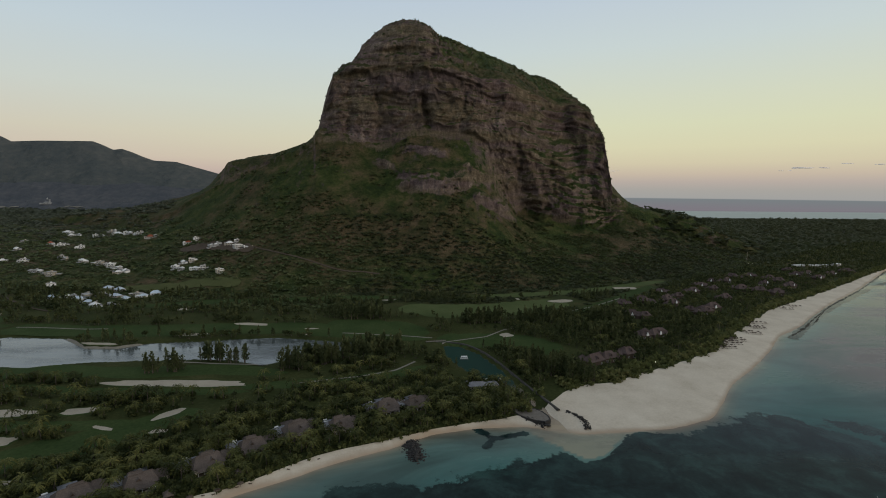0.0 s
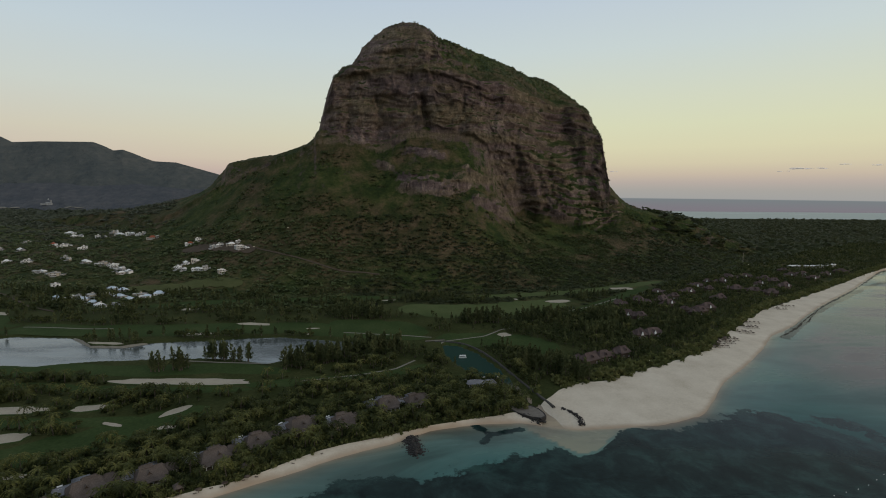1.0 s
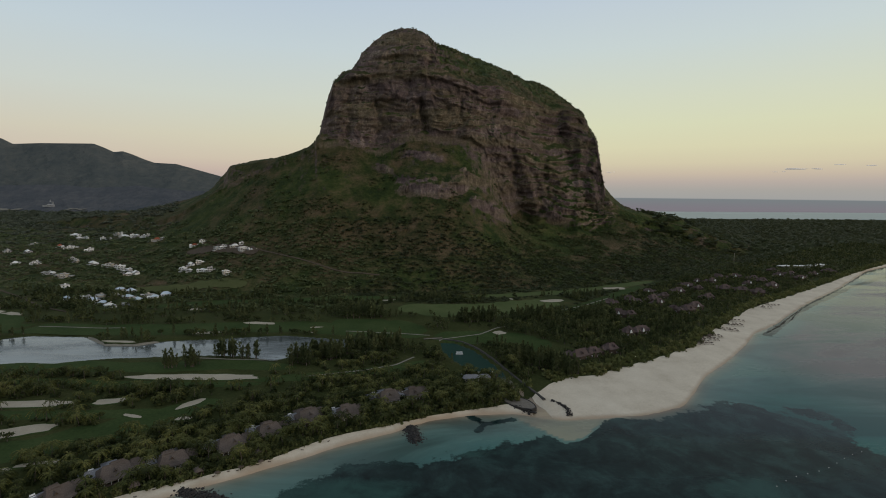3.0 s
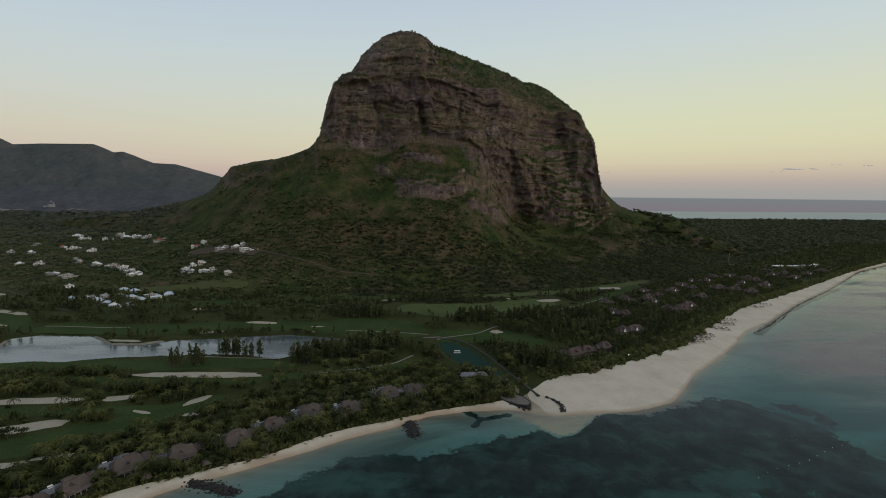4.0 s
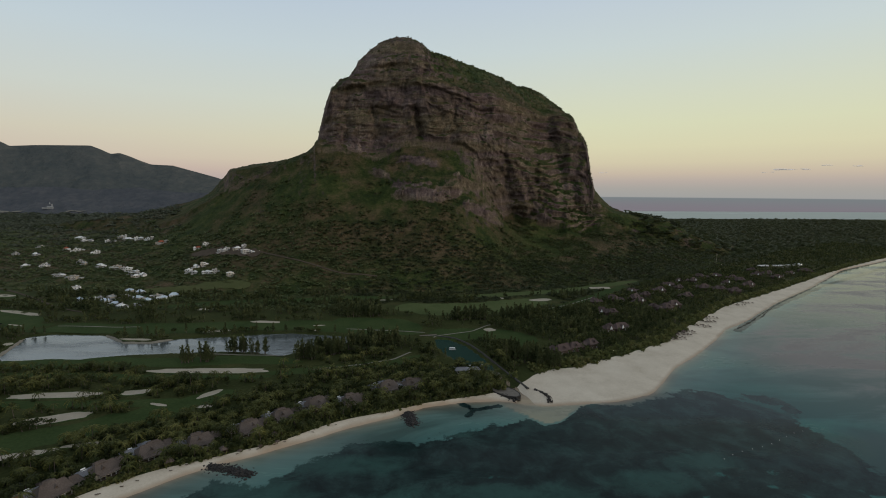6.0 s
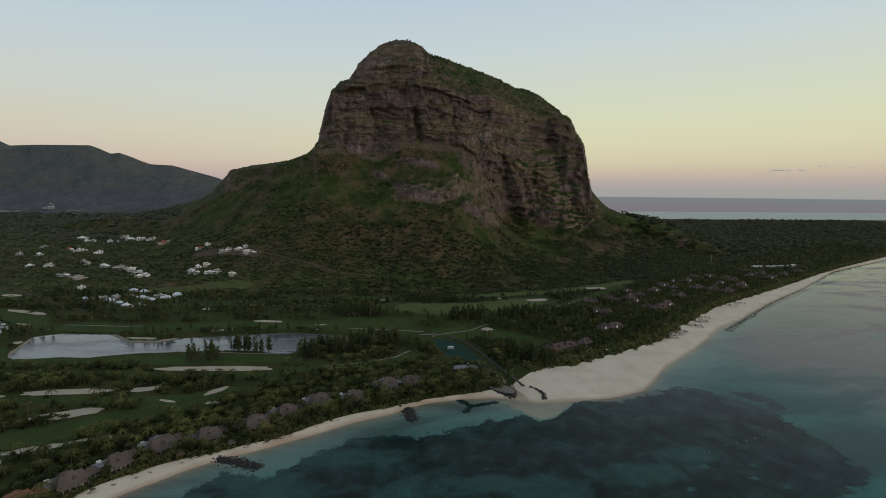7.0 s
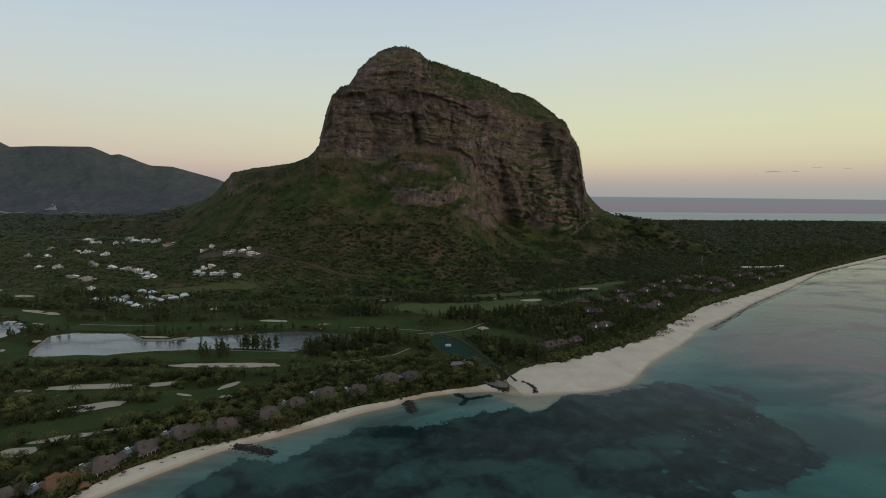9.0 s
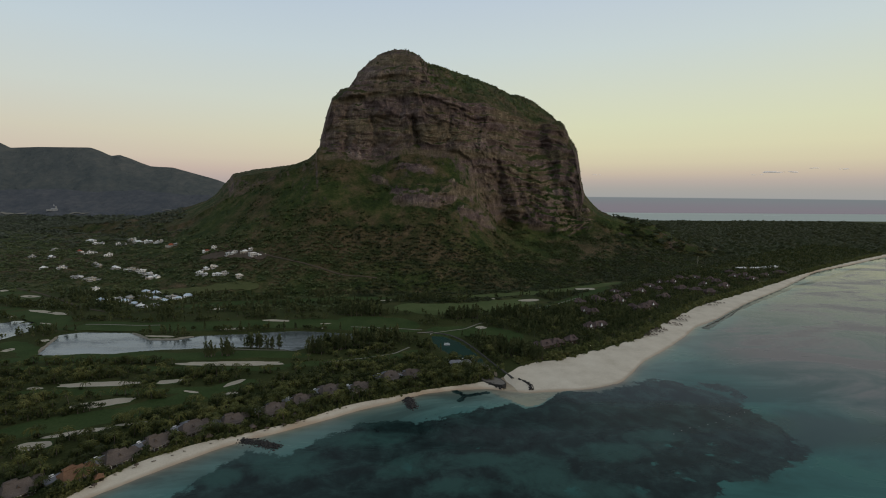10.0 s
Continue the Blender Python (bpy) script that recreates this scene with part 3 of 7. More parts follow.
for s in np.linspace(0, 1, 40)[:-1]:
    rows_d.append(d_rim + (d_crest - d_rim) * s), rows_z.append(z_rim + (z_crest - z_rim) * (1 - (1 - s) ** 1.4)), rows_k.append(0 * aa + 0.5)
for s in np.linspace(0, 1, 26):
    rows_d.append(d_crest + 620 * s), rows_z.append(z_crest + (2 - z_crest) * s ** 1.3), rows_k.append(0 * aa + 0.3)
D, Z, K = np.array(rows_d), np.array(rows_z), np.array(rows_k)
U = np.repeat(aa[None, :] * 1250, len(D), 0)
hgt = smooth(22, 75, np.repeat((z_rim - z_foot)[None, :], len(D), 0))
tall = smooth(10, 90, Z - 5)


def cells(u, v, seed):
    """Random level and edge distance of irregular cells, for blocky rock."""
    iu, iv = np.floor(u).astype(int), np.floor(v).astype(int)
    best, second, val = np.full(u.shape, 9.0), np.full(u.shape, 9.0), np.zeros(u.shape)
    for du in (-1, 0, 1):
        for dv in (-1, 0, 1):
            h = _perm[_perm[(iu + du + seed) & 255] + ((iv + dv) & 255)]
            px, py = iu + du + _gr[h, 0] * 0.35 + 0.5, iv + dv + _gr[h, 1] * 0.35 + 0.5
            d = np.hypot(u - px, v - py)
            closer = d < best
            second = np.where(closer, best, np.minimum(second, d))
            val = np.where(closer, h / 255.0, val)
            best = np.minimum(best, d)
    return val, second - best


E0 = (Z - EYE_Z) / D
A0 = np.repeat(aa[None, :], len(D), 0)
S0 = np.repeat(np.concatenate([np.linspace(0, 1, 130)[:-1], np.ones(len(D) - 129)])[:, None], len(aa), 1)
WU, WZ = U + 50 * fbm(U / 190, Z / 150, 3.0, 3), Z + 22 * fbm(U / 120, Z / 120, 8.0, 3)
lev, edge = cells(WU / 84, WZ / 66, 3)
lev2, edge2 = cells(WU / 27, WZ / 21, 9)
bulge = (30 * fbm(WU / 240, WZ / 300, 1.3, 2) + 13 * (lev - 0.5) * smooth(0.0, 0.20, edge) + 6 * (lev2 - 0.5) * smooth(0.0, 0.3, edge2)
         + 5 * (ridged(WU / 60, WZ / 150, 4.4, 3) - 0.7) + 6 * (ridged(WU / 130, WZ / 19, 9.4, 3) - 0.7) + 4.5 * fbm(U / 16, Z / 11, 6.4, 4, 0.6) + 2.2 * (ridged(WU / 17, WZ / 95, 2.9, 3) - 0.7))


def along(line, e):
    """Bearing of a leaning line on the face at each steepness."""
    return np.interp(e, *zip(*sorted(line)))


# clefts of the cliff: leaning line (steepness, bearing), width, depth
GULLY = [(0.20, 0.100), (0.10, 0.108), (0.046, 0.114), (0.001, 0.150), (-0.035, 0.164)]
CLEFT = [(0.165, 0.236), (0.112, 0.246), (0.079, 0.264), (0.034, 0.288), (-0.022, 0.312), (-0.06, 0.33)]
for line, wd_, dep_, e0, e1 in ((GULLY, 0.015, 10, -0.035, 0.165), (CLEFT, 0.011, 10, -0.04, 0.150), ([(0.1, -0.016), (0.17, -0.018)], 0.006, 20, 0.105, 0.162), ([(0.09, -0.168), (0.19, -0.158)], 0.008, 14, 0.095, 0.185),
                                ([(0.05, 0.165), (0.15, 0.142)], 0.007, 11, 0.02, 0.14), ([(-0.05, 0.215), (0.07, 0.190)], 0.008, 9, -0.055, 0.04), ([(0.08, -0.105), (0.2, -0.112)], 0.006, 8, 0.09, 0.2), ([(0.09, 0.05), (0.18, 0.056)], 0.006, 9, 0.1, 0.17)):
    mid = along(line, E0) + 0.014 * fbm(Z / 55, line[0][1] * 99, 0.0, 4) + 0.006 * fbm(U / 22, Z / 16, 5.5, 3)
    bulge = bulge - dep_ * (0.85 + 1.0 * fbm(U / 40, Z / 30, 7.7, 4)) * np.exp(-((A0 - mid) / (wd_ * (1 + 0.6 * fbm(U / 50, Z / 60, 1.9, 3)))) ** 2) * smooth(e0 - 0.02, e0 + 0.01, E0) * smooth(e1 + 0.03, e1 - 0.01, E0)
# the great buttress, standing out with its foot from the slope below, and the lesser one beyond it
LEFT = [(0.18, 0.104), (0.09, 0.130), (0.046, 0.150), (-0.011, 0.166), (-0.04, 0.178)]
wav = 0.012 * fbm(U / 60, Z / 34, 3.3, 4)
stand = 46 * smooth(-0.004, 0.042, A0 + wav - along(LEFT, E0)) * smooth(0.0, -0.050, A0 + wav - along(CLEFT, E0)) * smooth(0.21, 0.0, E0) + 16 * smooth(0.278, 0.292, A0) * smooth(0.335, 0.318, A0) * smooth(0.16, 0.02, E0)
stand = stand * np.where(K == 0, smooth(0.74, 1.0, S0), np.where(K == 1.0, 1.0, 0.0))
# overhanging bands with shade under them
for line, a0, a1, dep_, thick in (([(-0.16, 0.205), (-0.066, 0.219), (0.0, 0.209), (0.046, 0.198), (0.09, 0.182)], -0.17, 0.10, 11, 0.03), ([(-0.13, 0.170), (0.0, 0.166), (0.1, 0.148)], -0.12, 0.09, 7, 0.03),
                                  ([(-0.12, 0.246), (-0.02, 0.252)], -0.11, -0.015, 9, 0.03), ([(0.12, 0.165), (0.24, 0.128)], 0.12, 0.23, 6, 0.02), ([(-0.2, 0.135), (-0.03, 0.128)], -0.2, -0.03, 5, 0.03)):
    lvl = np.interp(A0, *zip(*line)) + 0.006 * fbm(U / 50, line[0][1] * 99, 0.0, 3)
    bulge = bulge + dep_ * smooth(lvl - 0.004, lvl + 0.002, E0) * smooth(lvl + thick, lvl, E0) * smooth(a0 - 0.02, a0 + 0.02, A0) * smooth(a1 + 0.02, a1 - 0.02, A0)
step = np.sin(Z / 8.0 + 5 * perlin(U / 150, Z / 60, 8.8)) + 0.6 * np.sin(Z / 3.6 + 6 * perlin(U / 70, Z / 50, 2.8))
face = np.where(K == 1.0, 1.0, np.where(K == 0.5, 0.45, 0.0)) * hgt
fade = np.where(K == 0.5, np.clip((d_crest - D) / 28, 0, 1), smooth(0.0, 0.10, (Z - z_foot) / np.maximum(z_rim - z_foot, 1)))
# terraces of the buttress: steep risers with narrow grassy treads
rise = WZ / 23 + 0.8 * fbm(U / 70, Z / 50, 3.6, 3) + 0.006 * U
rise = rise - np.floor(rise)
tread = (smooth(0.66, 1.0, rise) - rise) * 13 * smooth(0.0, 0.03, A0 - along(LEFT, E0)) * (0.55 + 0.45 * smooth(0.30, 0.26, A0))
knob, knob_edge = cells(WU / 46 + 0.4 * WZ / 46, WZ / 38, 14)
bulge = bulge + (10 * (knob - 0.5) * smooth(0.0, 0.4, knob_edge) + 7 * fbm(WU / 40, WZ / 30, 5.9, 3)) * smooth(0.0, 0.05, A0 - along(LEFT, E0))
D = D - face * fade * (bulge - 1.1 * step - tread) - stand
# gullies on the scree slopes, and the rock bands that stand out of them: line (bearing, steepness of the foot), height
sk = (K == 0) * tall
Z = Z - sk * 6 * ridged(U / 105, D / 460, 3.1, 3) + sk * 6 * fbm(U / 75, D / 80, 6.1, 3) + sk * 1.6 * fbm(U / 13, D / 15, 4.1, 3) + 3 * smooth(0.0, 0.14, S0)
crag = 0 * Z
for line, a0, a1, high, thick in (([(-0.07, -0.004), (-0.02, -0.012), (0.035, -0.010), (0.07, 0.004)], -0.066, 0.066, 25, 0.055), ([(-0.12, 0.042), (-0.07, 0.034)], -0.112, -0.078, 16, 0.03), ([(0.06, -0.018), (0.15, -0.060)], 0.075, 0.145, 18, 0.035),
                                  ([(-0.05, 0.066), (0.03, 0.056)], -0.055, 0.02, 13, 0.02), ([(0.03, 0.040), (0.10, 0.012)], 0.055, 0.105, 14, 0.02), ([(-0.115, -0.072), (-0.05, -0.082)], -0.075, -0.045, 7, 0.02)):
    lvl = np.interp(A0, *zip(*line)) + 0.007 * fbm(U / 34, line[0][1] * 77, 0.0, 4)
    w = smooth(lvl - 0.0015, lvl + 0.0015, E0) * smooth(lvl + thick, lvl + 0.25 * thick, E0) * smooth(a0 - 0.012, a0 + 0.012, A0) * smooth(a1 + 0.012, a1 - 0.012, A0)
    Z = Z + sk * high * w * (0.8 + 0.6 * fbm(U / 45, line[0][1] * 31, 0.0, 3))
    crag = np.maximum(crag, w)
block = cells(U / 21, Z / 12, 23)[0]
D = D - sk * crag * (9 * (block - 0.5) + 6 * fbm(U / 18, Z / 10, 2.2, 3))
Z = Z + (K == 0.5) * 4 * fbm(U / 30, D / 30, 2.4, 4)
MX, MY = EYE_X + aa[None, :] * D, EYE_Y + D
bare_rock = ((K == 0.5) * smooth(-0.18, -0.15, A0) * smooth(0.012, -0.01, A0) + (K == 0) * 0.6 * crag
             + (K == 1.0) * (0.34 * smooth(0.2, 0.1, A0) - 0.12 * smooth(0.12, 0.17, A0) * smooth(0.29, 0.26, A0) - 1.1 * (1 - smooth(0.0, 0.10, (Z - z_foot) / np.maximum(z_rim - z_foot, 1)))) * hgt)
mountain = tagged(new("mountain", grid_mesh("mountain", MX, MY, Z, mat_mountain, smooth_faces=True, attrs={"bare_rock": bare_rock})),
                  "steep basalt mountain with brown cliffs and green scrub slopes", "mountain", kind="structure")

# ---- far hills ----
FAR = [(-1.3, 0.115), (-0.901, 0.104), (-0.837, 0.097), (-0.817, 0.086), (-0.763, 0.088), (-0.66, 0.088), (-0.623, 0.072), (-0.606, 0.074), (-0.547, 0.052), (-0.504, 0.05),
       (-0.416, 0.026), (-0.35, -0.001), (-0.2, -0.02)]
fa = np.linspace(-1.3, -0.2, 240)
zc = EYE_Z + np.interp(fa + 0.004 * perlin(fa * 40, 1.0), *zip(*FAR)) * 3500
rows = []
for s in np.linspace(0, 1, 50):
    d = 2500 + 1000 * s
    rows.append((EYE_X + fa * d, EYE_Y + d + 0 * fa, 30 + (zc - 30) * s ** 1.3 * (1 - 0.30 * (1 - s) * ridged(fa * 16, s * 1.5, 3.3, 4)) + 26 * fbm(fa * 40, s * 8, 5.0, 4) * (1 - s)))
for s in np.linspace(0, 1, 6)[1:]:
    d = 3500 + 300 * s
    rows.append((EYE_X + fa * d, EYE_Y + d + 0 * fa, zc + (20 - zc) * s))
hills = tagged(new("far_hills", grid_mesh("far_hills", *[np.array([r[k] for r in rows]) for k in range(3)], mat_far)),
               "forested hills on the horizon, haze painted into their colour", "hills", kind="structure")


# a lower wooded ridge in front of them
LOW = [(-1.3, 0.006), (-0.95, 0.010), (-0.84, 0.004), (-0.74, 0.009), (-0.66, 0.001), (-0.58, 0.006), (-0.50, -0.002), (-0.44, -0.004), (-0.38, -0.02), (-0.2, -0.04)]
la = np.linspace(-1.3, -0.2, 260)
zl = EYE_Z + (np.interp(la, *zip(*LOW)) + 0.004 * fbm(la * 26, 4.4, 0.0, 4)) * 2650
low_rows = []
for s in np.linspace(0, 1, 36):
    d = 2150 + 500 * s
    low_rows.append((EYE_X + la * d, EYE_Y + d + 0 * la, 40 + (zl - 40) * s ** 1.2 * (1 - 0.25 * (1 - s) * ridged(la * 22, s * 1.5, 7.3, 4)) + 16 * fbm(la * 50, s * 6, 2.0, 4) * (1 - s)))
low_rows.append((EYE_X + la * 2900, EYE_Y + 2900 + 0 * la, zl - 60))
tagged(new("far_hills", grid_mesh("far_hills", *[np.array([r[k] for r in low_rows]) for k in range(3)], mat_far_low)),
       "low wooded ridge below the far hills, tinted purplish with painted haze", "hills", kind="structure")



def terr_z(x, y):
    """Height of the land at places: plain or mountain slope."""
    x, y = np.atleast_1d(np.asarray(x, float)), np.atleast_1d(np.asarray(y, float))
    out = ground_z(x, y)
    d = y - EYE_Y
    a = (x - EYE_X) / np.maximum(d, 1)
    col = np.clip(np.searchsorted(aa, a), 1, len(aa) - 1)
    for i in np.nonzero((d > 600) & (a > aa[0]) & (a < aa[-1]))[0]:
        c = col[i]
        f = (a[i] - aa[c - 1]) / (aa[c] - aa[c - 1])
        if d[i] > D[0, c]:
            zz = [np.interp(d[i], np.maximum.accumulate(D[:, k]), Z[:, k]) for k in (c - 1, c)]
            out[i] = max(out[i], zz[0] * (1 - f) + zz[1] * f)
    return out

# ---- lake ----
for px0, px1, py0, py1, lname in ((-720, -545, 492, 612, "pond"),):
    X, Y = np.meshgrid(np.linspace(px0, px1, 20), np.linspace(py0, py1, 14))
    tagged(new(lname, grid_mesh(lname, X, Y, 0 * X + 1.1, mat_lake)), "small grey golf pond", "pond", kind="structure")
xs, ys = np.linspace(-520, -70, 60), np.linspace(435, 565, 20)
X, Y = np.meshgrid(xs, ys)
lake = tagged(new("lake", grid_mesh("lake", X, Y, 0 * X + 1.1, mat_lake)), "still grey lake that mirrors the evening sky", "lake", kind="structure")

# ---- golf course ----
mat_path = two_scale("cart_path", [(0.3, (0.15, 0.135, 0.11)), (0.7, (0.26, 0.235, 0.195))], 0.1, 1.0, 0.9, 0.1, 0.2, 0.05)
mat_dirt = two_scale("dirt_track", [(0.3, (0.05, 0.038, 0.028)), (0.7, (0.105, 0.080, 0.060))], 0.1, 0.8, 0.95, 0.1, 0.3, 0.1)
mat_dry_fairway = two_scale("dry_fairway_grass", [(0.3, (0.052, 0.070, 0.026)), (0.5, (0.074, 0.094, 0.036)), (0.7, (0.10, 0.112, 0.050))], 0.03, 0.4, 0.95, 0.05, 0.3, 0.15)
mat_field = two_scale("dry_meadow", [(0.3, (0.050, 0.060, 0.021)), (0.5, (0.070, 0.078, 0.029)), (0.7, (0.10, 0.096, 0.042))], 0.03, 0.3, 0.95, 0.1, 0.3, 0.2)


def spline(pts, n):
    """A smooth line through a few places, at n even steps."""
    p = np.array(pts, float)
    t = np.concatenate([[0], np.cumsum(np.hypot(*np.diff(p, axis=0).T))])
    u = np.linspace(0, t[-1], n)
    q = np.stack([np.interp(u, t, p[:, k]) for k in range(p.shape[1])], 1)
    for _ in range(max(2, n // 10)):
        q[1:-1] = 0.25 * q[:-2] + 0.5 * q[1:-1] + 0.25 * q[2:]
    return q


def strip(name, pts, half, mat, lift, wobble=0.0, taper=True, n=60, seed=0.0, high=False):
    """A band of ground cover along a line, laid on the land."""
    q = spline(pts, n)
    tan = np.gradient(q, axis=0)
    tan /= np.hypot(tan[:, 0], tan[:, 1])[:, None]
    nor = np.stack([-tan[:, 1], tan[:, 0]], 1)
    s = np.linspace(0, 1, n)
    w = half * (np.sqrt(np.clip(1 - np.abs(2 * s - 1) ** 5, 0.0004, 1)) if taper else 1.0)
    rows = []
    for k in np.linspace(-1, 1, 9):
        edge = w * k * (1 + wobble * fbm(s * n / 7.0, 3.7 * np.sign(k) + seed, 0.0, 3))
        rows.append(q + nor * edge[:, None])
    P = np.array(rows)
    z = (terr_z(P[..., 0].ravel(), P[..., 1].ravel()).reshape(P.shape[:2]) if high else ground_z(P[..., 0], P[..., 1])) + lift
    return new(name, grid_mesh(name, P[..., 0], P[..., 1], z, mat))


FAIRWAYS = [
    ([(-360, 250), (-322, 271), (-285, 284), (-261, 299), (-232, 320), (-207, 340), (-180, 366)], 17),
    ([(-420, 336), (-383, 338), (-303, 339), (-254, 340), (-219, 346)], 8),
    ([(-170, 408), (-98, 421), (-44, 439), (-16, 460)], 9),
    ([(-480, 404), (-348, 407), (-279, 398), (-160, 400)], 7),
    ([(-500, 432), (-336, 445), (-274, 441), (-206, 450), (-140, 440)], 14),
    ([(-600, 578), (-484, 576), (-375, 572), (-275, 580), (-175, 590), (-96, 566), (-15, 546)], 24),
    ([(-430, 690), (-332, 722), (-195, 745), (-66, 764)], 15),
    ([(-60, 690), (25, 676), (95, 689), (185, 735)], 36),
    ([(50, 771), (127, 780), (235, 814), (350, 874), (420, 915)], 15),
    ([(180, 672), (235, 716), (311, 797), (375, 865)], 11),
    ([(-8, 540), (53, 540), (87, 533), (120, 500)], 26),
    ([(-140, 610), (-54, 596), (-22, 556)], 22),
    ([(-760, 690), (-700, 674), (-640, 658), (-560, 610), (-535, 580)], 22),
    ([(-860, 784), (-790, 784), (-740, 774), (-690, 750)], 16),
    ([(-545, 500), (-520, 486), (-495, 472), (-466, 446)], 13),
]
fair_pts = []
for k, (pts, half) in enumerate(FAIRWAYS):
    tagged(strip("fairway", pts, half, mat_dry_fairway if k in (7, 8) else mat_fairway, 0.07 + 0.006 * k, 0.35, seed=k * 1.3), "mown green golf fairway", "fairway", kind="structure")
    fair_pts.append((spline(pts, 40), half * 0.98))
tagged(strip("meadow", [(-510, 806), (-470, 792), (-418, 806), (-370, 818), (-325, 806)], 19, mat_field, 0.9, 0.5, high=True), "yellowish open meadow below the village", "meadow", kind="structure")
fair_pts.append((spline([(-505, 795), (-418, 812), (-325, 800)], 20), 20))
PATHS = [[(-500, 586), (-439, 581), (-390, 580)], [(-262, 470), (-214, 463), (-165, 461)], [(-2, 531), (48, 552), (73, 582), (98, 596)],
         [(180, 678), (224, 708), (282, 763)], [(-28, 472), (-45, 448), (-78, 431), (-125, 417)], [(-115, 566), (-81, 561), (-52, 556), (-12, 549)]]
for k, pts in enumerate(PATHS):
    tagged(strip("path", pts, 1.2, mat_path, 0.2 + 0.008 * k, 0.0, False), "narrow pale cart path across the golf course", "path", kind="structure")
    fair_pts.append((spline(pts, 30), 4))
TRACKS = [[(-781, 820), (-712, 783), (-651, 745), (-579, 690), (-520, 660)], [(-374, 960), (-297, 915), (-224, 881), (-177, 862), (-104, 855)]]
for pts in TRACKS:
    tagged(strip("dirt_track", pts, 1.7, mat_dirt, 0.7, 0.3, False, n=50, high=True), "brown dirt track on the hillside", "track", kind="structure")
    fair_pts.append((spline(pts, 30), 5))

plot = [(-508, 985), (-470, 975), (-430, 968), (-392, 952), (-350, 935)]
tagged(strip("building_plot", plot, 17, mat_dirt, 1.1, 0.7, high=True), "bare brown earth of building plots above the village", "earth", kind="structure")
fair_pts.append((spline(plot, 20), 12))

for pts in ([(-462, 450), (-476, 470), (-490, 510), (-500, 536)], [(-410, 543), (-372, 512), (-338, 511), (-318, 526)]):
    tagged(strip("lake_bank", pts, 2.6, mat_path, 0.5, 0.5), "pale sandy bank of the lake", "bank", kind="structure")

BUNKERS = [(-223, 416, 60, 7.5, -1), (-202, 358, 12, 5.0, 55), (-195, 332, 6, 2.8, 10), (-236, 337, 9, 2.1, -17), (-336, 358, 40, 6.5, 4), (-303, 313, 24, 8.5, 18),
           (-307, 236, 13, 7.0, 9), (-289, 257, 23, 4.5, 20), (-253, 271, 14, 2.8, 15), (-270, 363, 11, 6.0, 15)]
BUNKERS_FAR = [(-280, 559, 17, 4.6, 8), (-349, 678, 12, 7, 8), (-232, 602, 21, 6.5, -8), (-604, 657, 44, 6.5, -21), (-363, 524, 20, 4.0, -7), (-155, 561, 5, 3.6, 0),
               (-155, 583, 8, 2.6, 9), (73, 560, 8, 7.5, 19), (-78, 741, 13, 4, 10), (118, 752, 3, 5, 0), (182, 739, 20, 8.5, 12), (319, 843, 21, 11, 8),
               (-392, 350, 8, 3.3, -6), (-514, 469, 6, 7, -9), (-499, 506, 6, 5.5, -1), (-99, 518, 10, 3.2, 6), (-792, 802, 9, 6, -20), (-714, 763, 17, 7, -10), (-558, 590, 14, 2.0, -18), (-640, 630, 7, 4.5, 0)]


def bunker(cx, cy, a, b, ang, seed):
    """A sand trap: a dished bed of sand with a low grass lip round it."""
    th = np.linspace(0, 2 * np.pi, 57)
    ca, sa = math.cos(radians(ang)), math.sin(radians(ang))
    wob = 1 + 0.40 * perlin(np.cos(th) * 1.3 * max(1, a / b / 3) + seed, np.sin(th) * 1.3 + seed * 0.7) + 0.06 * perlin(np.cos(th) * 5 + seed, np.sin(th) * 5)
    sup = np.abs(np.cos(th)) ** 0.75 * np.sign(np.cos(th)), np.abs(np.sin(th)) ** 0.9 * np.sign(np.sin(th))
    base = tagged(new("bunker"), "pale sand bunker with a grass lip", "bunker", "golf bunkers")
    base.location = (cx, cy, float(ground_z(cx, cy)))

    def ring(scale, grow, dz):
        lx, ly = (a * scale + grow) * sup[0] * wob, (b * scale + grow) * sup[1] * wob
        x, y = ca * lx - sa * ly, sa * lx + ca * ly
        return x, y, ground_z(cx + x, cy + y) - base.location.z + dz

    sand = [ring(s, 0, 0.22 - 0.08 * (1 - s ** 2)) for s in (0.02, 0.4, 0.75, 0.95, 1.0)]
    lip = [ring(1, 0, 0.20), ring(1, 0.15, 0.45), ring(1, 0.6, 0.40), ring(1, 1.5, 0.02)]
    part("sand", grid_mesh("sand", *[np.array([r[k] for r in sand]) for k in range(3)], mat_bunker), base)
    part("lip", grid_mesh("lip", *[np.array([r[k] for r in lip]) for k in range(3)], mat_fairway), base, "mown grass lip")


for k, bk in enumerate(BUNKERS + BUNKERS_FAR):
    bunker(*bk, seed=k * 2.37)

